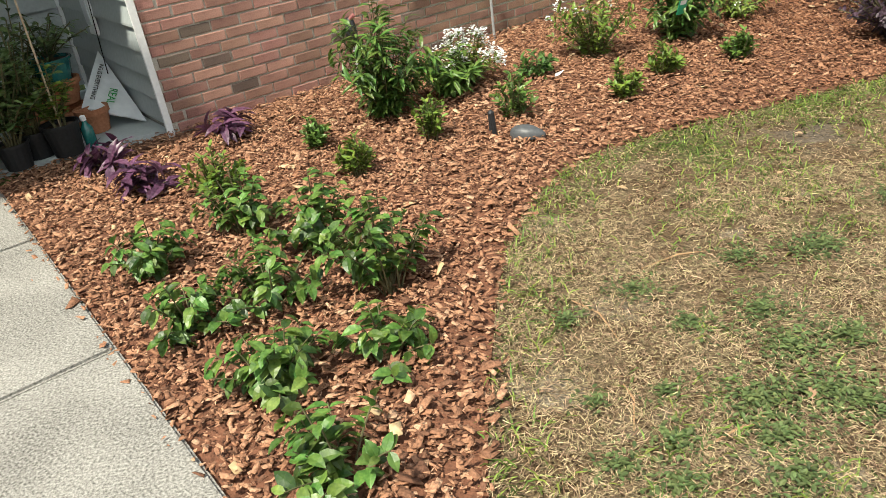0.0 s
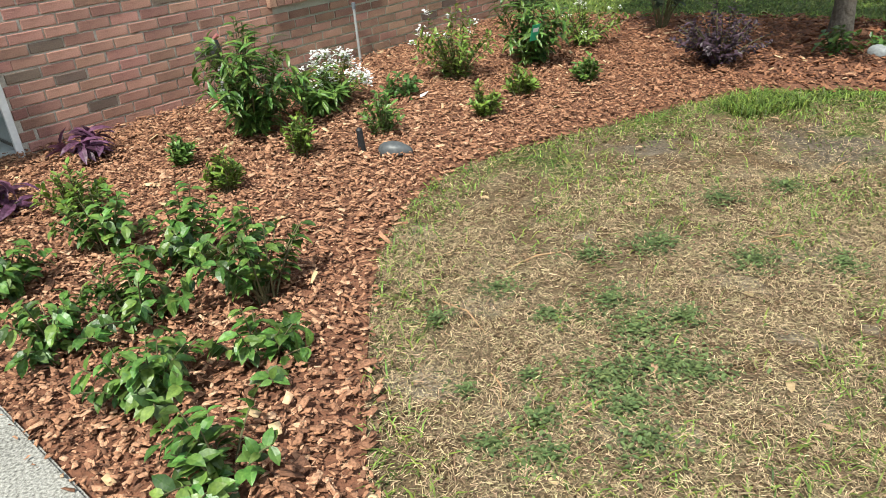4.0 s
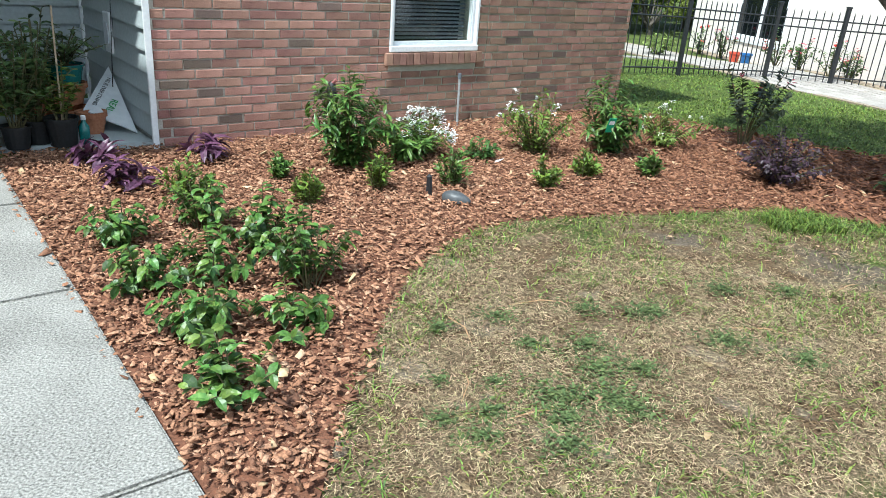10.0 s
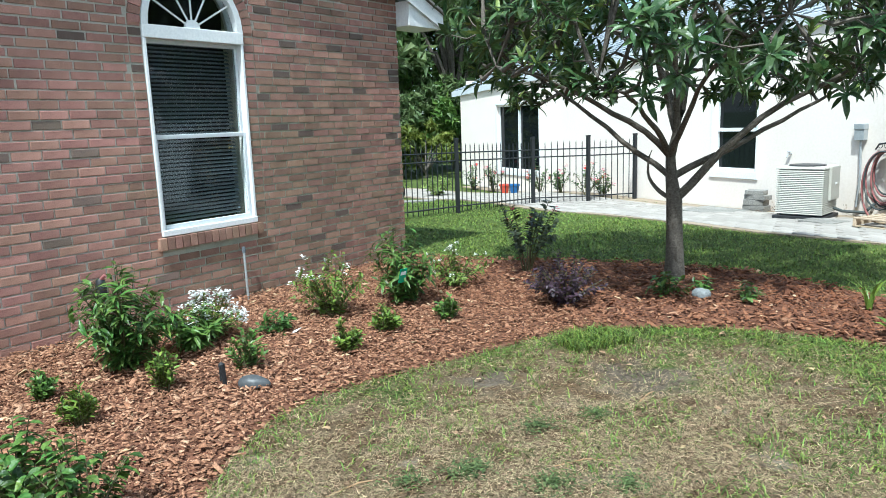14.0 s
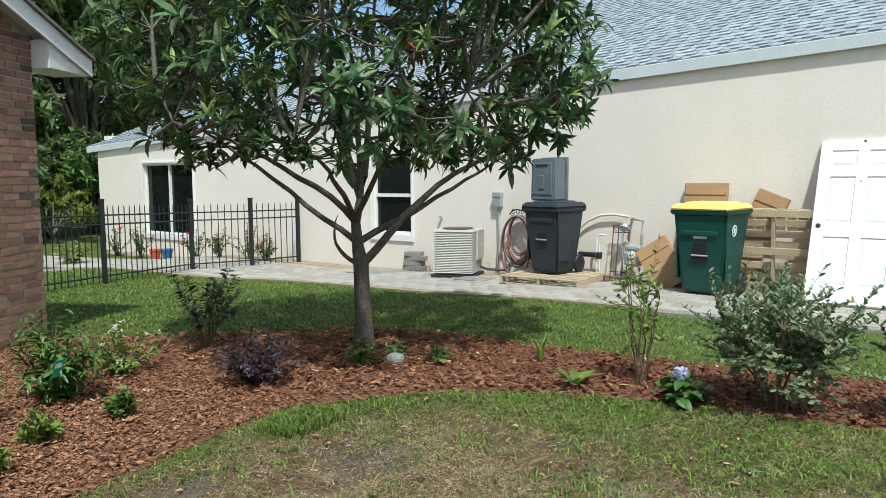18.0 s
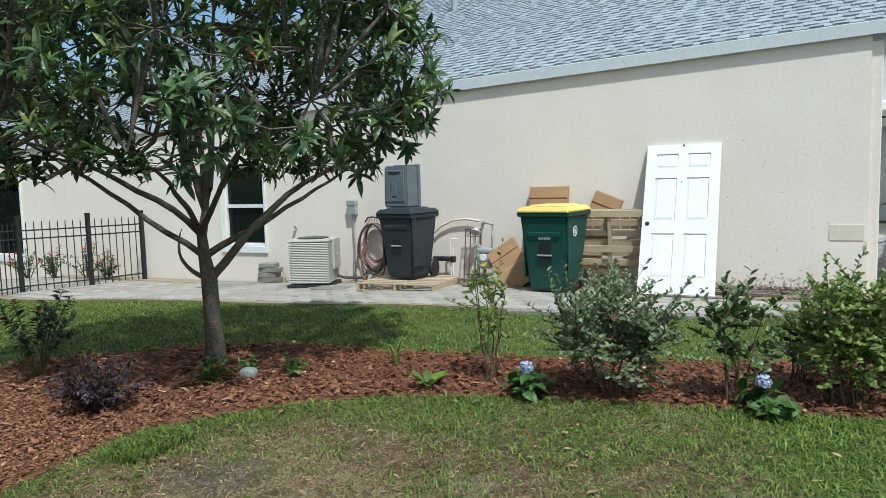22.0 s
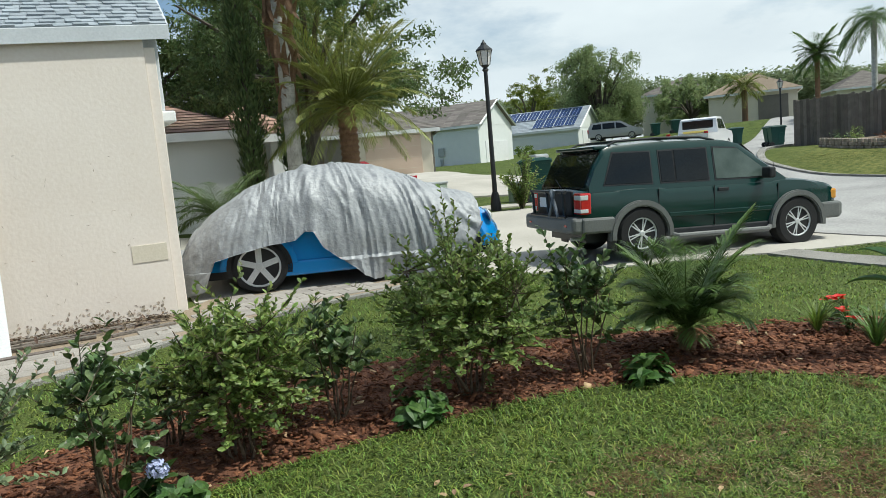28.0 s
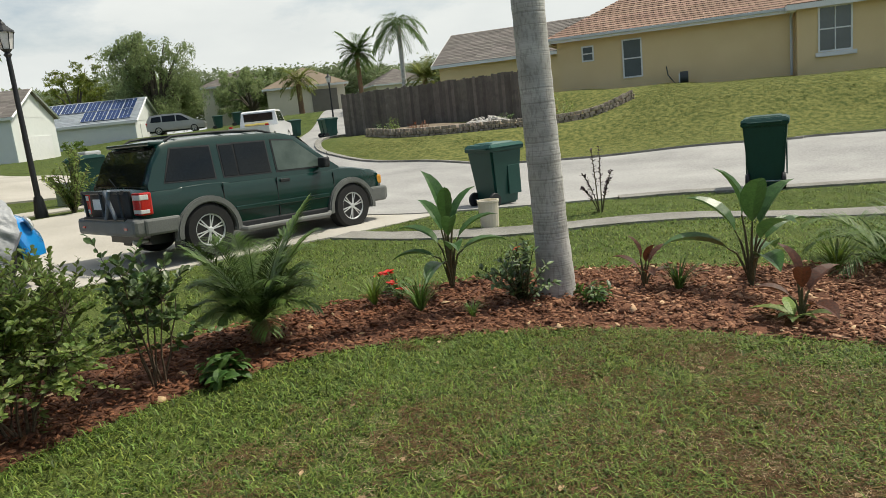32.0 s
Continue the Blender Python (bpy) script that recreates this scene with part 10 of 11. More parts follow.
# small things in the bed
M_STONEGREY = material("grey_stone", (0.16, 0.17, 0.175), (0.27, 0.28, 0.285), 9, 0.7, 0.3)
def pebble(name, label, x, y, sx_, sy_, sz_, rz, mat, seed):
    bm = bmesh.new()
    bmesh.ops.create_icosphere(bm, subdivisions=3, radius=1.0)
    for v in bm.verts:
        taper_ = 1 - 0.28 * v.co.x
        v.co = Vector((v.co.x * sx_, v.co.y * sy_ * taper_, max(-0.3, v.co.z) * sz_ * taper_)) * (1 + 0.06 * noise.noise(v.co * 2 + Vector((seed, 0, 0))))
    th = thing(name, label, "stone", at_ground(x, y, rz, 0.04))
    part("stone", bm, mat, th, "", True)
    return th


pebble("fallen_light_cap", "smooth dark grey teardrop-shaped garden light cap lying on the bark", 0.13, 4.42, 0.095, 0.052, 0.05, -25, material("charcoal_plastic", (0.05, 0.055, 0.06), (0.09, 0.095, 0.10), 6, 0.45, 0.05), 1)
pebble("stepping_stone", "small grey stone under the tree", 3.68, 4.9, 0.08, 0.07, 0.05, 10, M_STONEGREY, 2)
th = thing("light_spike", "dark plastic ground spike of a garden light", "spike", at_ground(-0.02, 4.55))
part("spike", tubed([(0.0, 0, 0.0), (-0.015, 0, 0.14), (-0.02, 0, 0.15)], [0.012, 0.018, 0.008], 8), M_BLACKPL, th)
part("fin", boxed(-0.03, 0.0, -0.003, 0.003, 0.04, 0.13), M_BLACKPL, th)
for i, (x, y, z, w, h, mt, lb) in enumerate([(1.40, 5.63, 0.26, 0.07, 0.12, material("green_tag", (0.02, 0.30, 0.16), (0.03, 0.38, 0.20), 5, 0.4, 0.0), "green plant tag hanging in a shrub"), (0.5, 5.42, 0.03, 0.10, 0.06, M_WHITE, "white plant label lying by a perennial"), (3.42, -3.45, 0.28, 0.03, 0.09, M_WHITE, "white plant label in a rose bush")]):
    th = thing("plant_tag", lb, "plant tag", at_ground(x, y, 20 + 40 * i, z))
    part("tag", boxed(-w / 2, w / 2, -0.0015, 0.0015, 0, h, 0.001, Matrix.Rotation(0.3 if i != 1 else 1.2, 4, "X")), mt, th)
    part("print", boxed(-w * 0.35, w * 0.35, -0.0022, -0.0016, h * 0.55, h * 0.8, 0, Matrix.Rotation(0.3 if i != 1 else 1.2, 4, "X")), M_WHITE if i == 0 else M_INKGREEN, th)
# twigs and fallen leaves on the lawn
for i, (xa, ya, xb, yb) in enumerate([(-0.03, 2.92, 0.05, 2.68), (0.0, 2.48, -0.03, 2.30), (0.25, 3.05, 0.5, 3.1), (0.1, 2.2, 0.3, 2.26), (1.2, 2.9, 1.45, 2.84), (1.9, 3.3, 2.1, 3.42), (2.0, 1.3, 2.2, 1.2), (2.4, -1.2, 2.6, -1.35)]):
    th = thing("twig", "dry brown twig lying on the lawn", "twig", None, "twigs on the lawn")
    mx_, my_ = (xa + xb) / 2 + 0.02, (ya + yb) / 2 + 0.015
    part("stick", tubed([(xa, ya, gz(xa, ya) + 0.012), (mx_, my_, gz(mx_, my_) + 0.022), (xb, yb, gz(xb, yb) + 0.012)], [0.0028, 0.0034, 0.0015], 5), M_CARD, th)
rl_ = np.random.RandomState(17)
LX, LY = rl_.uniform(-0.2, 4.0, 170), rl_.uniform(-2.6, 4.2, 170)
ok = [not inside(x, y, BED) for x, y in zip(LX, LY)]
LX, LY = LX[ok], LY[ok]
v, f = leaf_mesh(np.stack([LX, LY, [gz(x, y) + 0.02 for x, y in zip(LX, LY)]], 1), np.stack([rl_.normal(size=len(LX)), rl_.normal(size=len(LX)), 0.1 * rl_.normal(size=len(LX))], 1), np.array([[0, 0, 1.0]] * len(LX)), rl_.uniform(0.03, 0.07, len(LX)), rl_.uniform(0.015, 0.035, len(LX)), LEAF_OVAL)
tagged(raw("fallen_leaves", v, f, leaf_mat("tan_fallen_leaf", (0.30, 0.19, 0.10), (0.48, 0.34, 0.20), 0.7, 0.4)), "tan fallen leaves scattered on the lawn", "leaves", "", "stuff")
# debris along the neighbour's wall base
for i, (s0, s1, d, rz) in enumerate([(0.5, 1.75, 0.42, 4), (0.9, 2.0, 0.62, -6), (1.3, 1.9, 0.25, 10), (4.9, 5.8, 0.35, 3), (0.3, 0.8, 0.75, 20)]):
    th = thing("old_board", "weathered scrap board lying at the foot of the stucco wall", "board", HB @ Matrix.Translation(((s0 + s1) / 2, d, 0.045)) @ Matrix.Rotation(radians(rz), 4, "Z"), "scrap boards by the wall")
    part("board", boxed(-(s1 - s0) / 2, (s1 - s0) / 2, -0.03, 0.03, 0, 0.025, 0.004), M_OLDWOOD, th)

rq = np.random.RandomState(23)
n_ = 1500
qs, qd = np.concatenate([rq.uniform(0.1, 2.9, 1100), rq.uniform(2.9, 9.0, 400)]), np.abs(rq.normal(0, 0.3, n_)) + 0.03
qp = [HB @ Vector((a, b, 0)) for a, b in zip(qs, qd)]
v, f = leaf_mesh([(p.x, p.y, gz(p.x, p.y) + 0.03 + 0.02 * rq.rand()) for p in qp], np.stack([rq.normal(size=n_), rq.normal(size=n_), 0.2 * rq.normal(size=n_)], 1), np.array([[0.1, 0.1, 1.0]] * n_), rq.uniform(0.03, 0.12, n_), rq.uniform(0.01, 0.035, n_), LEAF_OVAL)
tagged(raw("wall_litter", v, f, leaf_mat("brown_litter", (0.06, 0.04, 0.028), (0.20, 0.14, 0.095), 0.9, 0.5, 0.1)), "brown dead leaves and bark debris along the stucco wall", "litter", "", "stuff")

# flaking paint and dried mud on the foot of the stucco wall
rk_ = np.random.RandomState(41)
ks, kz = np.concatenate([rk_.uniform(0.1, 2.9, 240), rk_.uniform(6.2, 9.0, 90), rk_.uniform(0.2, 2.8, 40)]), np.concatenate([np.abs(rk_.normal(0, 0.08, 240)), np.abs(rk_.normal(0, 0.10, 90)), rk_.uniform(0.2, 1.9, 40)])
kp = [(a, 0.003, gz(9.4, 0.8 + a) + 0.05 + b) for a, b in zip(ks, kz)]
v, f = leaf_mesh(kp, [(a, 0.02, b) for a, b in rk_.normal(size=(len(kp), 2))], [(0, 1, 0)] * len(kp), np.where(kz < 0.2, rk_.uniform(0.012, 0.05, len(kp)), rk_.uniform(0.02, 0.06, len(kp))), np.where(kz < 0.2, rk_.uniform(0.008, 0.03, len(kp)), rk_.uniform(0.003, 0.008, len(kp))), LEAF_OVAL, 0.05)
tagged(raw("wall_flakes", v, f, material("mud_and_flakes", (0.32, 0.26, 0.205), (0.58, 0.50, 0.42), 9, 0.95, 0.3, per="island", spread=0.4), stucco_house, "dried mud and flaking paint at the wall's foot"), kind="stuff")

# pavers of the side path
hbr = radians(94.975)
hux, huy = Vector((math.cos(hbr), math.sin(hbr))), Vector((-math.sin(hbr), math.cos(hbr)))
near_pave, rest_v, rest_f = [], [], []
rp_ = random.Random(31)
PL_, PW_ = 0.30, 0.20
row = 0
d = -1.4
side_path = bpy.data.objects["side_path"]
proto_paver = None
while d < 3.4:
    s = -5.0 + (PL_ / 2 if row % 2 else 0)
    while s < 19:
        cs = [(s + 0.006, d + 0.006), (s + PL_ - 0.006, d + 0.006), (s + PL_ - 0.006, d + PW_ - 0.006), (s + 0.006, d + PW_ - 0.006)]
        W_ = [Vector((9.647, 0.734)) + hux * a + huy * b for a, b in cs]
        if all(inside(p.x, p.y, PAVE) for p in W_):
            c = sum(W_, Vector((0, 0))) / 4
            near_pave.append((abs(s - 1.0), c, W_))
        s += PL_
    d += PW_
    row += 1
near_pave.sort(key=lambda q: q[0])
for k, (_, c, W_) in enumerate(near_pave):
    z = gz(c.x, c.y) + 0.034 + rp_.uniform(-0.003, 0.003)
    if k < 300:
        if proto_paver is None:
            bm = boxed(-PL_ / 2 + 0.005, PL_ / 2 - 0.005, -PW_ / 2 + 0.005, PW_ / 2 - 0.005, -0.03, 0.0)
            bmesh.ops.bevel(bm, geom=[e for e in bm.edges if all(v.co.z > -0.01 for v in e.verts)], offset=0.006, segments=1, affect="EDGES")
            proto_paver = bpy.data.meshes.new("paver")
            bm.to_mesh(proto_paver)
            bm.free()
            proto_paver.materials.append(M_PAVER)
        ob = new("paver", proto_paver)
        ob.parent = side_path
        ob.matrix_local = Matrix.Translation((c.x, c.y, z)) @ Matrix.Rotation(hbr + rp_.uniform(-0.01, 0.01), 4, "Z")
    else:
        o = len(rest_v)
        e = 0.006
        for p in W_:
            rest_v.append((p.x, p.y, z - 0.03))
        for p in W_:
            q = c + (p - c) * 0.96
            rest_v.append((q.x, q.y, z))
        rest_f += [(o + 4, o + 5, o + 6, o + 7)] + [(o + i, o + (i + 1) % 4, o + 4 + (i + 1) % 4, o + 4 + i) for i in range(4)]
if rest_v:
    tagged(raw("paver_rows", rest_v, rest_f, M_PAVER_I, side_path, "rows of sand-jointed concrete pavers"), kind="stuff")

# ---- bricks, mulch and grass last ----
def in_poly(X, Y, poly):
    c = np.zeros(len(X), bool)
    for (x0, y0), (x1, y1) in zip(poly, poly[1:] + poly[:1]):
        if y0 != y1:
            c ^= ((y0 > Y) != (y1 > Y)) & (X < (x1 - x0) * (Y - y0) / (y1 - y0) + x0)
    return c


def gz_many(X, Y):
    d2 = (KN[None, :, 0] - X[:, None]) ** 2 + (KN[None, :, 1] - Y[:, None]) ** 2 + 0.6
    w = d2 ** -1.9
    return (w * KN[None, :, 2]).sum(1) / w.sum(1)


COURSE, BL, JOINT = 0.0677, 0.2032, 0.0112
proto = {}


def brick_mesh(w, burnt=False):
    key = (round(w, 3), burnt)
    if key not in proto:
        bm = boxed(0, w, -0.0, 0.03, 0, COURSE - JOINT, 0)
        bmesh.ops.bevel(bm, geom=[e for e in bm.edges if all(v.co.y < 0.01 for v in e.verts)], offset=0.003, segments=1, affect="EDGES")
        me = bpy.data.meshes.new("brick")
        bm.to_mesh(me)
        bm.free()
        me.materials.append(M_BRICK_DARK if burnt else M_BRICK)
        proto[key] = me
    return proto[key]


rb = random.Random(3)
bricks = []
for c in range(62):
    z = -0.12 + c * COURSE
    x = -(0.5 * BL if c % 2 else 0.0) + 0.012 + rb.uniform(-0.035, 0.035)
    while x < LEN_A:
        bl = BL + (rb.choice((0.0, 0.0, 0.006, -0.006)) if x > 0.3 else 0.0)
        a, b = max(x, 0.014), min(x + bl - JOINT, LEN_A)
        x += bl
        spans = [(a, b)]
        if z + COURSE > WZ0 - 0.10 and z < WZ1 + 0.1:
            spans = [(a, min(b, WX0 - 0.118)), (max(a, WX1 + 0.118), b)]
        elif z + COURSE > ARCH_C[1] - 0.01 and z < ARCH_C[1] + ARCH_R + 0.115:
            h = max(0.0, z - ARCH_C[1])
            R = ARCH_R + 0.115
            if h < R:
                q = math.sqrt(R * R - h * h)
                spans = [(a, min(b, ARCH_C[0] - q)), (max(a, ARCH_C[0] + q), b)]
        for p, q in spans:
            top = min(rake_z(p), rake_z(q))
            if q - p > 0.025 and z + COURSE < top:
                bricks.append((p, q - p, z))
# a column of stacked headers on each side of the window
for c in range(62):
    z = -0.12 + c * COURSE
    if z + COURSE > WZ0 - 0.10 and z < WZ1 + 0.1:
        bricks += [(WX0 - 0.108, 0.102, z), (WX1 + 0.006, 0.102, z)]
near = sorted(bricks, key=lambda b: (b[0] - 0.4) ** 2 * 0.5 + (b[2] - 0.8) ** 2)[:300]
near_set = set(near)
for p, w, z in near:
    ob = new("brick", brick_mesh(round(w / 0.02) * 0.02 if w < BL - JOINT - 0.001 and abs(w - 0.102) > 0.001 else w, rb.random() < 0.06))
    ob.parent = brick_house
    ob.location = (p, rb.uniform(-0.003, 0.003), z + rb.uniform(-0.0012, 0.0012))
red_v, red_f, burnt_v, burnt_f = [], [], [], []
for p, w, z in bricks:
    if (p, w, z) in near_set:
        continue
    bm_v, bm_f = (burnt_v, burnt_f) if rb.random() < 0.06 else (red_v, red_f)
    k = len(bm_v)
    y0, e, z = rb.uniform(-0.003, 0.003), 0.003, z + rb.uniform(-0.0012, 0.0012)
    h = COURSE - JOINT
    bm_v += [(p, 0.025, z), (p + w, 0.025, z), (p + w, 0.025, z + h), (p, 0.025, z + h), (p + e, y0, z + e), (p + w - e, y0, z + e), (p + w - e, y0, z + h - e), (p + e, y0, z + h - e)]
    bm_f += [(k + 4, k + 5, k + 6, k + 7), (k, k + 1, k + 5, k + 4), (k + 1, k + 2, k + 6, k + 5), (k + 2, k + 3, k + 7, k + 6), (k + 3, k, k + 4, k + 7)]
tagged(raw("brickwork", red_v, red_f, M_BRICK_I, brick_house, "red-brown bricks"), kind="stuff")
tagged(raw("burnt_brickwork", burnt_v, burnt_f, M_BRICK_DARK, brick_house, "scattered dark burnt bricks"), kind="stuff")
# sill of bricks on edge and the arch ring
n_sill = 15
for k in range(n_sill):
    w = (WX1 - WX0 + 0.10) / n_sill
    x = WX0 - 0.05 + k * w
    part("sill_brick", boxed(x + 0.004, x + w - 0.004, -0.035, 0.05, WZ0 - 0.105 + rb.uniform(-0.002, 0.002), WZ0 - 0.006, 0.004), M_BRICK, brick_house)
n_ring = 26
for k in range(n_ring):
    a0, a1 = math.pi * k / n_ring + 0.008, math.pi * (k + 1) / n_ring - 0.008
    pts = [(ARCH_C[0] + r_ * math.cos(a), ARCH_C[1] + r_ * math.sin(a)) for r_, a in ((ARCH_R + 0.006, a0), (ARCH_R + 0.105, a0), (ARCH_R + 0.105, a1), (ARCH_R + 0.006, a1))]
    part("arch_brick", prism(bmesh.new(), pts, -0.006, 0.03), M_BRICK, brick_house)

# bark nuggets
nr = np.random.RandomState(7)


def chips(n, x0, x1, y0, y1, smin, smax, keep, tilt=0.3, slim=(0.3, 0.75), thick=(0.002, 0.007)):
    """Broken plates of bark: irregular four-cornered pieces, slightly bent, lying at all angles."""
    X, Y = nr.uniform(x0, x1, n), nr.uniform(y0, y1, n)
    m = in_poly(X, Y, BED) & keep(X, Y)
    X, Y = X[m], Y[m]
    n = len(X)
    X, Y = X + nr.normal(0, 0.03, n), Y + nr.normal(0, 0.03, n)
    Z = gz_many(X, Y) + 0.014 + nr.uniform(0, 0.034, n)
    L = nr.uniform(smin, smax, n) * np.where(nr.rand(n) < 0.10, 1.7, 1.0)
    W = L * nr.uniform(slim[0], slim[1], n)
    T = nr.uniform(thick[0], thick[1], n)
    a = nr.uniform(0, math.tau, n)
    tx, ty = nr.normal(0, tilt, n), nr.normal(0, tilt, n)
    d = unit(np.stack([np.cos(a), np.sin(a), tx], 1))
    s = unit(np.cross(np.stack([ty, -tx, np.ones(n)], 1), d))
    u = np.cross(d, s)
    C = np.stack([X, Y, Z], 1)
    vs = []
    jig, jag = nr.uniform(0.45, 1.0, (n, 4)), nr.uniform(0.4, 1.0, (n, 4))
    bend = nr.uniform(-0.15, 0.3, n)
    for up in (-1, 1):
        for k, (sx, sy) in enumerate(((-1, -1), (1, -1), (1, 1), (-1, 1))):
            vs.append(C + d * (sx * L / 2 * jig[:, k])[:, None] + s * (sy * W / 2 * jag[:, k])[:, None] + u * (up * T / 2 + bend * L * 0.2 * (sx * sy))[:, None])
    V = np.stack(vs, 1).reshape(-1, 3)
    f0 = np.array([(4, 5, 6, 7), (0, 1, 5, 4), (1, 2, 6, 5), (2, 3, 7, 6), (3, 0, 4, 7)])[:5 if smax > 0.03 else 1]
    F = (np.arange(n)[:, None, None] * 8 + f0[None]).reshape(-1, 4)
    return V, F


def big_mesh(name, sets, mat, label, category):
    V, F, o = [], [], 0
    for v, f in sets:
        V.append(v)
        F.append(f + o)
        o += len(v)
    V, F = np.concatenate(V), np.concatenate(F)
    me = bpy.data.meshes.new(name)
    me.vertices.add(len(V))
    me.vertices.foreach_set("co", V.astype(np.float32).ravel())
    k = F.shape[1]
    me.loops.add(F.size)
    me.loops.foreach_set("vertex_index", F.astype(np.int32).ravel())
    me.polygons.add(len(F))
    me.polygons.foreach_set("loop_start", (np.arange(len(F)) * k).astype(np.int32))
    me.update(calc_edges=True)
    me.validate()
    me.materials.append(mat)
    return tagged(new(name, me), label, category, "", "stuff")


near_bed = lambda X, Y: (X < 2.6) & (Y > 1)
far_bed = lambda X, Y: ~((X < 2.6) & (Y > 1))
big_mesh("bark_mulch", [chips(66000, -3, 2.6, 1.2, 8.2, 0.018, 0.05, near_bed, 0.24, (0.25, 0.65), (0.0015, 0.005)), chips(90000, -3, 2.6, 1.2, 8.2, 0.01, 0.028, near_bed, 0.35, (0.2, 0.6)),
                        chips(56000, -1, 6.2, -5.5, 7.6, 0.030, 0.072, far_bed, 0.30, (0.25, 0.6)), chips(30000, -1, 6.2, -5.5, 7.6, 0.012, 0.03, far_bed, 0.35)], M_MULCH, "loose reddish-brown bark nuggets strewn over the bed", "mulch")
L_SPLINTER = material("pale_wood_splinter", (0.42, 0.27, 0.15), (0.58, 0.42, 0.26), 20, 0.85, 0.3, per="island", spread=0.25)
big_mesh("wood_splinters", [chips(1100, -3, 6.2, -5.5, 8.2, 0.03, 0.085, lambda X, Y: X < 99)], L_SPLINTER, "pale split wood slivers among the bark", "mulch")

# grass
M_BLADE = leaf_mat("grass_blade", (0.066, 0.110, 0.015), (0.222, 0.298, 0.062), 0.55, 0.7, 0.3, 0.35)
M_STRAWBLADE = leaf_mat("straw_blade", (0.20, 0.148, 0.085), (0.50, 0.395, 0.245), 0.8, 0.7, 0.2, 0.2)
M_WEED = leaf_mat("weed_leaf", (0.055, 0.085, 0.028), (0.135, 0.175, 0.062), 0.6, 0.45, 0.2, 0.3)
BLOCKS = [BED, PAVE, [(9.62, 0.78), (7.98, 19.5), (7.55, 19.4), (8.7, 8.0), (8.62, 2.8), (8.85, 0.8)], [(-1.9, 5.4), (2.3, 8.2), (-2, 14), (-8, 9)], [(9.65, 0.7), (8.0, 19), (20, 19), (20, 0.7)],
          [(-2.85, 4.97), (-0.42, 1.30), (0.1, 0.5), (-0.95, -0.2), (-4.0, 4.2)], [(9.75, 0.5), (9.5, -1.6), (9.0, -2.2), (8.9, -3.9), (7.85, -6.7), (7.4, -9.2), (14.2, -11.0), (15, 0.5)],
          [(-9, -9.0), (1.06, -8.35), (3.8, -7.4), (5.47, -6.95), (7.82, -6.55), (7.85, -7.1), (5.8, -7.55), (4.05, -8.1), (1.06, -8.9), (-9, -9.5)]]


def wave(X, Y, s, k):
    """Smooth lattice noise, about -1 to 1."""
    g_ = np.random.RandomState(900 + k).rand(64, 64)
    u, v_ = X * s / 2.6 + 7.3 * k, Y * s / 2.6 + 3.1 * k
    i, j = np.floor(u).astype(int), np.floor(v_).astype(int)
    a, b = u - i, v_ - j
    a, b = a * a * (3 - 2 * a), b * b * (3 - 2 * b)
    q = lambda di, dj: g_[(i + di) % 64, (j + dj) % 64]
    return 2.4 * ((q(0, 0) * (1 - a) + q(1, 0) * a) * (1 - b) + (q(0, 1) * (1 - a) + q(1, 1) * a) * b - 0.5)


def worn(X, Y):
    d = np.hypot(X - 0.9, Y - 2.1)
    e = np.minimum(np.hypot(X - 2.3, Y + 1.5), np.hypot(X - 1.5, Y + 2.2))
    return np.clip(np.maximum((3.3 - d) / 1.9, 0.74 - 0.5 * e), -0.6, 0.85) + 0.24 * wave(X, Y, 2.2, 1) + 0.2 * wave(X, Y, 5.5, 2) + 0.14 * wave(X, Y, 12, 3)


def straw(n, x0, x1, y0, y1, lmin, lmax, wid, cond):
    """Dead blades lying flat, criss-cross, one over another."""
    X, Y = nr.uniform(x0, x1, n), nr.uniform(y0, y1, n)
    m = cond(X, Y)
    for b in BLOCKS:
        m &= ~in_poly(X, Y, b)
    X, Y = X[m], Y[m]
    n = len(X)
    a = nr.uniform(0, math.tau, n)
    L = nr.uniform(lmin, lmax, n)
    d = np.stack([np.cos(a), np.sin(a), nr.normal(0, 0.22, n)], 1) * (L / 2)[:, None]
    s = np.stack([-np.sin(a), np.cos(a), nr.normal(0, 0.35, n)], 1) * (wid * nr.uniform(0.6, 1.4, n))[:, None]
    C = np.stack([X, Y, gz_many(X, Y) + 0.010 + nr.uniform(0, 0.018, n)], 1)
    V = np.stack([C - d - s * 0.7, C - d + s * 0.7, C + d + s * 0.35, C + d - s * 0.35], 1).reshape(-1, 3)
    return V, np.arange(n * 4).reshape(-1, 4)


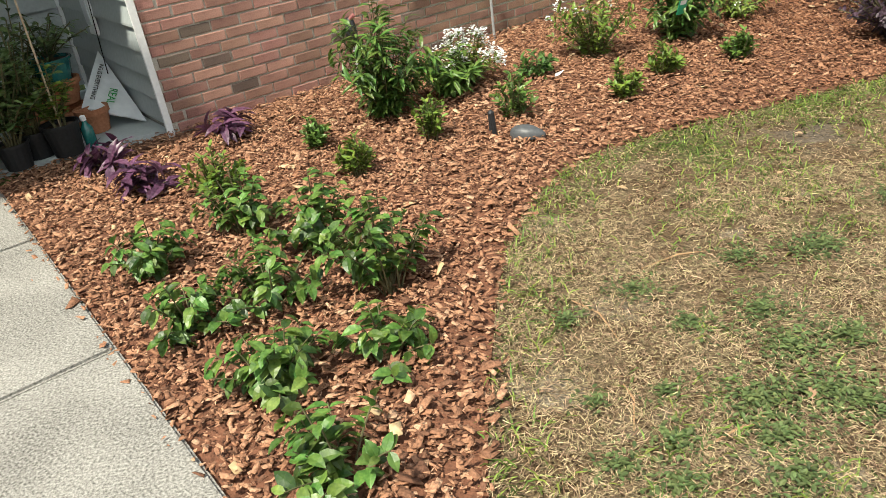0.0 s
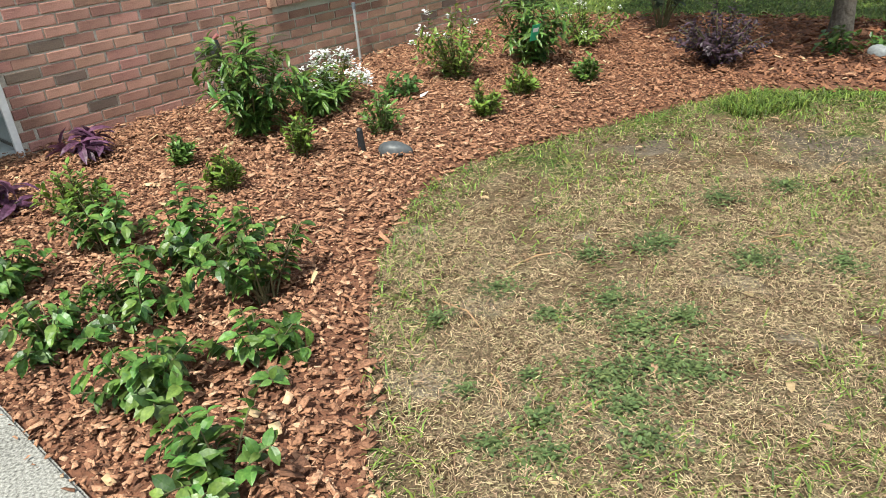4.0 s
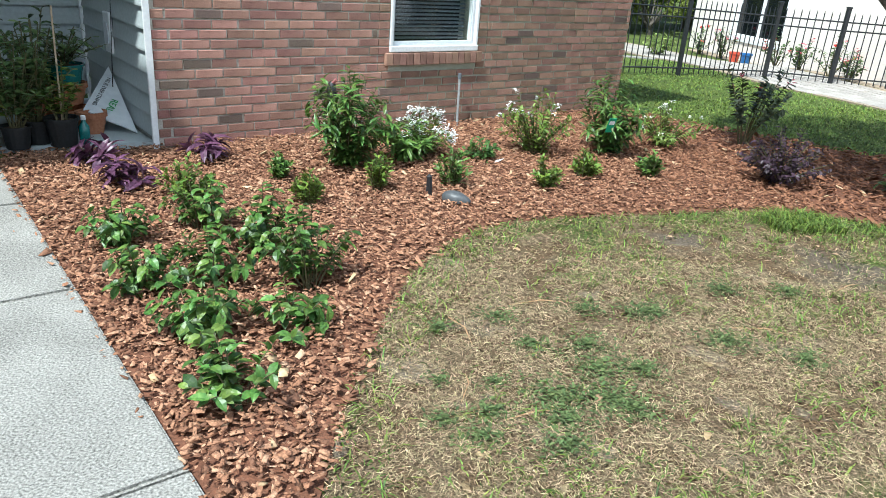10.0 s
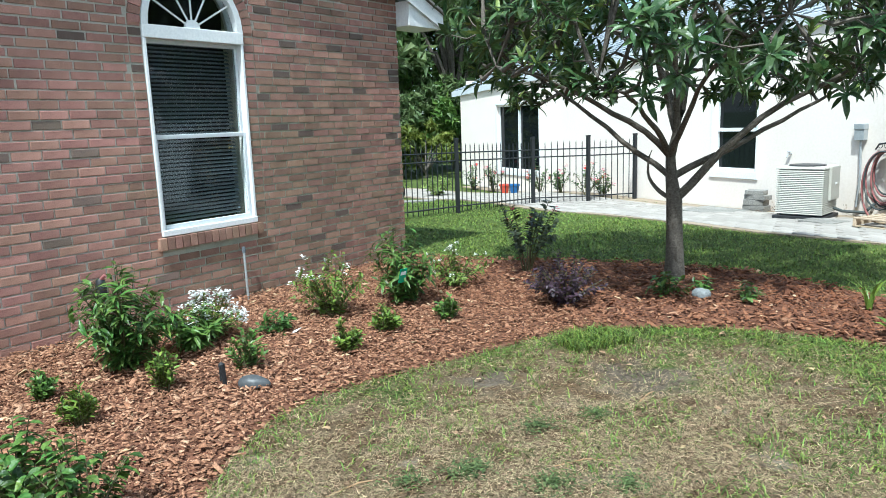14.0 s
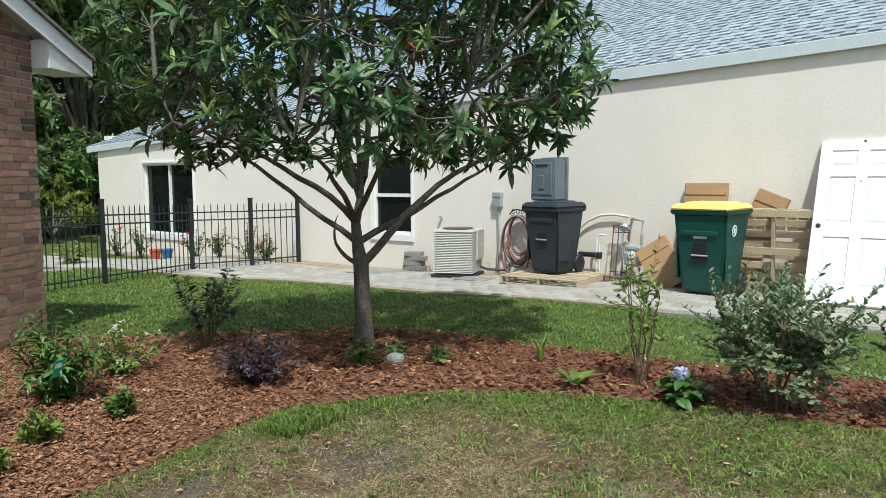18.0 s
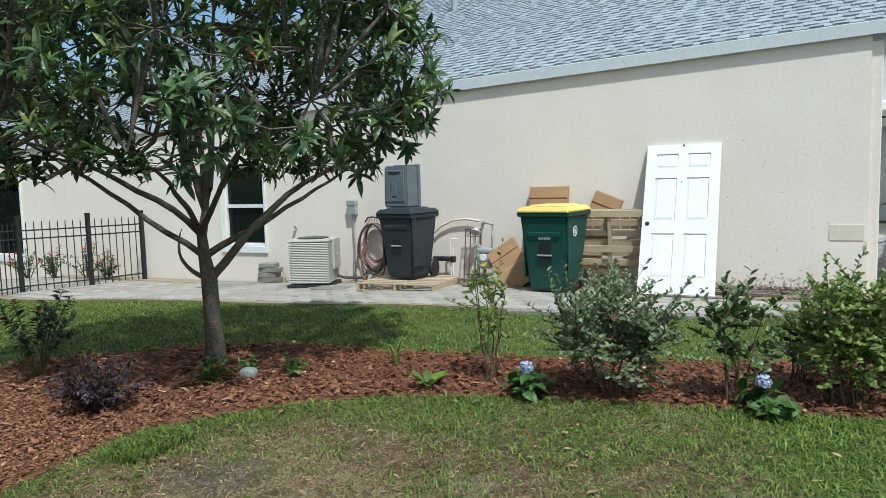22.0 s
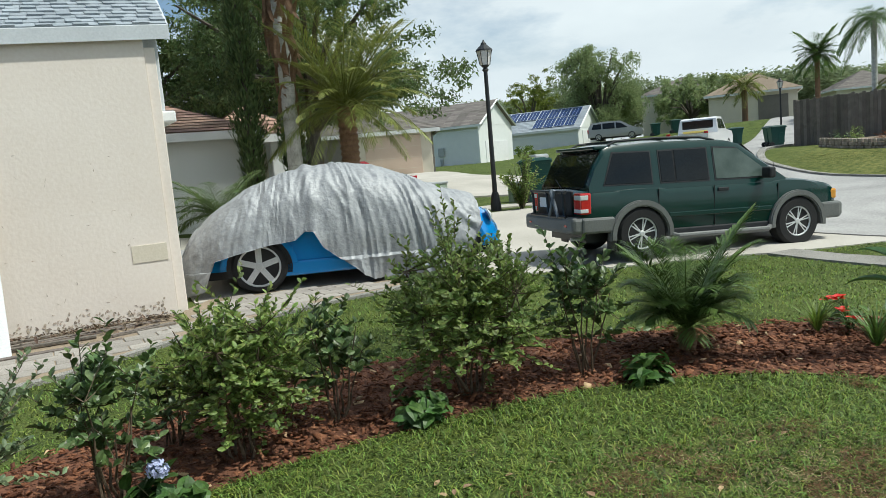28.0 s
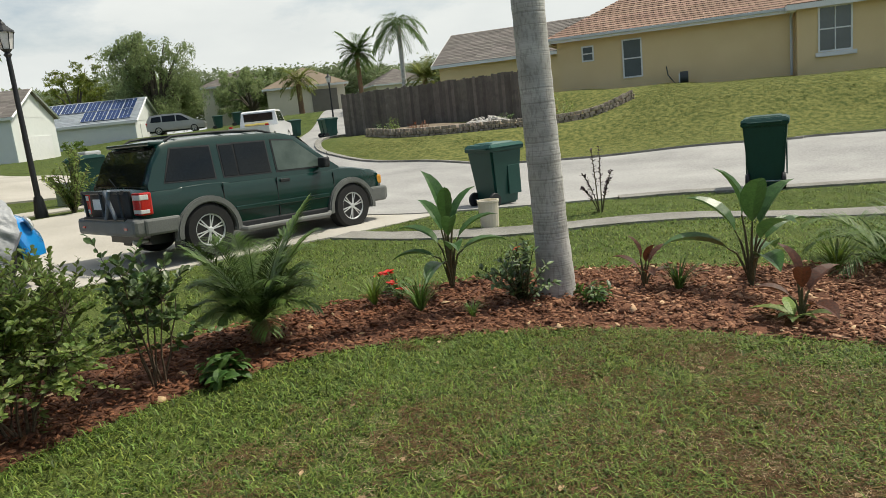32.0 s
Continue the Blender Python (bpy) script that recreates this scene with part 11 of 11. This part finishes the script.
def blades(n, x0, x1, y0, y1, hmin, hmax, wid, lay, cond):
    X, Y = nr.uniform(x0, x1, n), nr.uniform(y0, y1, n)
    m = cond(X, Y)
    for b in BLOCKS:
        m &= ~in_poly(X, Y, b)
    X, Y = X[m], Y[m]
    n = len(X)
    Z = gz_many(X, Y)
    a = nr.uniform(0, math.tau, n)
    h = nr.uniform(hmin, hmax, n)
    o = np.stack([np.cos(a), np.sin(a), np.zeros(n)], 1)
    s = np.stack([-np.sin(a), np.cos(a), np.zeros(n)], 1) * (wid * nr.uniform(0.7, 1.3, n))[:, None]
    B = np.stack([X, Y, Z - 0.004], 1)
    up = np.array([0, 0, 1.0])
    ly = lay * nr.uniform(0.3, 1.4, n)
    M_ = B + up * (h * 0.62)[:, None] / (1 + ly)[:, None] + o * (h * 0.22 * (1 + ly))[:, None]
    T_ = B + up * (h * 0.8)[:, None] / (1 + 1.6 * ly)[:, None] + o * (h * 0.62 * (1 + 0.5 * ly))[:, None]
    V = np.stack([B - s, B + s, M_ + s * 0.8, M_ - s * 0.8, T_ + s * 0.12, T_ - s * 0.12], 1).reshape(-1, 3)
    f0 = np.array([(0, 1, 2, 3), (3, 2, 4, 5)])
    F = (np.arange(n)[:, None, None] * 6 + f0[None]).reshape(-1, 4)
    return V, F


def clump(X, Y, k):
    """Sparse gaps between tufts."""
    return (wave(X, Y, 17, k) + 0.8 * wave(X, Y, 38, k + 1) > -0.55) | (nr.rand(len(X)) < 0.35)


def trodden(X, Y):
    """Bare earth where hardly a blade is left."""
    rag = 0.30 * wave(X, Y, 9, 41) + 0.22 * wave(X, Y, 24, 42)
    q = np.minimum(np.hypot((X - 2.2) / 0.62, (Y - 3.62) / 0.40), np.hypot((X - 1.4) / 0.45, (Y - 3.98) / 0.28))
    return (q + rag < 0.55) & (nr.rand(len(X)) < 0.72)


lush = lambda X, Y: clump(X, Y, 8) & ~trodden(X, Y) & (worn(X, Y) < 0.42 + 0.75 * nr.rand(len(X)) ** 2)
dry = lambda X, Y: clump(X, Y, 11) & ~trodden(X, Y) & (worn(X, Y) > 0.25 - 0.5 * nr.rand(len(X)) ** 3)
def edge_tufts(X, Y):
    """Greener tufts in an uneven band along the bed's edge, and scattered over the worn lawn."""
    E = np.array(smooth_line(BED_FRONT, 4))
    d2 = np.full(len(X), 9.0)
    for ex, ey in E:
        d2 = np.minimum(d2, (X - ex) ** 2 + (Y - ey) ** 2)
    band = np.sqrt(d2) < 0.10 + 0.10 * (1 + wave(X, Y, 7, 4))
    spots = wave(X, Y, 6.5, 5) + 0.7 * wave(X, Y, 17, 6) > 0.42
    return ((band & (nr.rand(len(X)) < 0.8)) | (spots & (nr.rand(len(X)) < 0.8))) & ~trodden(X, Y)


def across_road(X, Y):
    """The sloping lawn beyond the far kerb, patchy."""
    k = np.interp(X, [-14, 1, 3, 5.6, 8.2, 11.5, 16.6, 20], [-22, -19.5, -18.6, -17.9, -17.05, -17.0, -18.0, -20.6])
    soil = (X > 8.5) & (X < 19) & (Y < -20.6)
    return (Y < k - 0.35) & ~soil & (wave(X, Y, 0.8, 23) + 0.8 * wave(X, Y, 2.6, 24) > -0.5)


big_mesh("lawn_grass", [blades(90000, -0.6, 4.8, -3.3, 4.7, 0.035, 0.088, 0.0034, 0.8, lush),
                        blades(75000, -0.7, 4.9, -3.4, 4.8, 0.035, 0.085, 0.0032, 0.6, edge_tufts),
                        blades(64000, 3.2, 9, -2.5, 9.5, 0.035, 0.075, 0.0040, 0.7, lambda X, Y: X > 3),
                        blades(34000, 2.2, 8.6, 6.5, 16, 0.04, 0.08, 0.006, 0.9, lambda X, Y: X > 0),
                        blades(50000, -2, 9, -9.5, -2.6, 0.035, 0.075, 0.0048, 0.7, lambda X, Y: X > -9),
                        blades(18000, -3, 7.6, -11.6, -7.4, 0.04, 0.08, 0.006, 0.7, lambda X, Y: X > -9),
                        blades(60000, 0.0, 3.4, -3.1, -0.2, 0.045, 0.095, 0.003, 1.0, lambda X, Y: wave(X, Y, 5, 21) + 0.7 * wave(X, Y, 18, 22) > -0.25),
                        blades(1500, 2.05, 2.55, 4.15, 4.5, 0.06, 0.12, 0.003, 0.2, lambda X, Y: np.hypot(X - 2.3, Y - 4.3) < 0.24)], M_BLADE, "short green lawn grass, lusher in the shade", "grass")


big_mesh("verge_grass", [blades(90000, -8, 18, -31, -17, 0.03, 0.07, 0.010, 2.2, across_road)], leaf_mat("yellow_grass_blade", (0.08, 0.115, 0.026), (0.22, 0.24, 0.07), 0.6, 0.5, 0.3, 0.3), "yellowish coarse grass on the slope across the road", "grass")


def litter(X, Y):
    """Straw lies in drifts, thick on the worn lawn and thin in the green."""
    drift = 0.55 * wave(X, Y, 8, 31) + 0.5 * wave(X, Y, 21, 32) + 0.35 * wave(X, Y, 52, 33)
    return (worn(X, Y) - 0.3 * (Y < 0.2) + 0.75 * drift > 0.66 - 0.6 * nr.rand(len(X)) ** 2.5) & ~trodden(X, Y)


big_mesh("straw_grass", [straw(210000, -0.6, 4.4, -3.2, 4.6, 0.010, 0.036, 0.0016, litter), straw(110000, -0.3, 2.6, 1.2, 3.6, 0.008, 0.028, 0.0013, litter),
                         blades(30000, -0.6, 4.8, -3.3, 4.7, 0.02, 0.05, 0.0019, 1.4, dry)], M_STRAWBLADE, "dry straw-coloured grass of the worn lawn", "grass")
M_THATCH = leaf_mat("brown_thatch", (0.085, 0.056, 0.034), (0.26, 0.175, 0.105), 0.9, 0.5, 0.1, 0.2)
big_mesh("brown_thatch", [straw(90000, -0.6, 4.4, -3.2, 4.6, 0.012, 0.04, 0.0022, lambda X, Y: (worn(X, Y) > 0.1) & ~trodden(X, Y))], M_THATCH, "dark brown dead thatch between the straw", "grass")
M_RUSSET = leaf_mat("russet_thatch", (0.075, 0.042, 0.021), (0.21, 0.125, 0.062), 0.9, 0.5, 0.1, 0.2)
big_mesh("russet_thatch", [straw(90000, 0.0, 3.8, -3.2, -0.1, 0.015, 0.05, 0.0020, lambda X, Y: worn(X, Y) + 0.45 * wave(X, Y, 6, 35) + 0.3 * wave(X, Y, 16, 36) > 0.42)], M_RUSSET, "reddish-brown dead thatch in the thin lawn", "grass")
WEEDS = [(-0.07, 2.81, 0.08), (0.18, 2.92, 0.10), (0.28, 2.7, 0.10), (0.51, 2.7, 0.13), (0.5, 2.52, 0.15), (0.31, 2.33, 0.15), (0.5, 2.33, 0.15), (0.3, 2.2, 0.13), (0.68, 2.53, 0.12), (0.56, 2.27, 0.14),
         (-0.1, 2.19, 0.08), (0.06, 2.24, 0.09), (-0.1, 2.42, 0.06), (0.1, 2.42, 0.07), (0.28, 2.06, 0.12), (0.01, 2.1, 0.1), (0.84, 3.0, 0.14), (1.11, 2.76, 0.14), (1.32, 3.28, 0.12), (1.38, 2.63, 0.12), (0.58, 3.03, 0.1), (0.87, 3.02, 0.1), (1.65, 3.28, 0.12)]
P, D = [], []
rw = random.Random(9)
for x, y, q in WEEDS:
    q *= 1.1
    for _ in range(int(22000 * q * q)):
        a, d = rw.uniform(0, math.tau), q * abs(rw.gauss(0, 0.5))
        px, py = x + d * math.cos(a), y + d * math.sin(a) * 0.8
        if not inside(px, py, BED):
            P.append((px, py, gz(px, py) + rw.uniform(0.004, 0.035)))
            b = rw.uniform(0, math.tau)
            D.append((math.cos(b), math.sin(b), rw.uniform(-0.1, 0.6)))
ls = np.array([rw.uniform(0.01, 0.022) for _ in P])
v, f = leaf_mesh(P, D, [(0, 0, 1)] * len(P), ls, ls * 0.55, LEAF_OVAL)
tagged(raw("lawn_weeds", v, f, M_WEED), "low patches of clover-like weeds in the lawn", "weeds", "", "stuff")
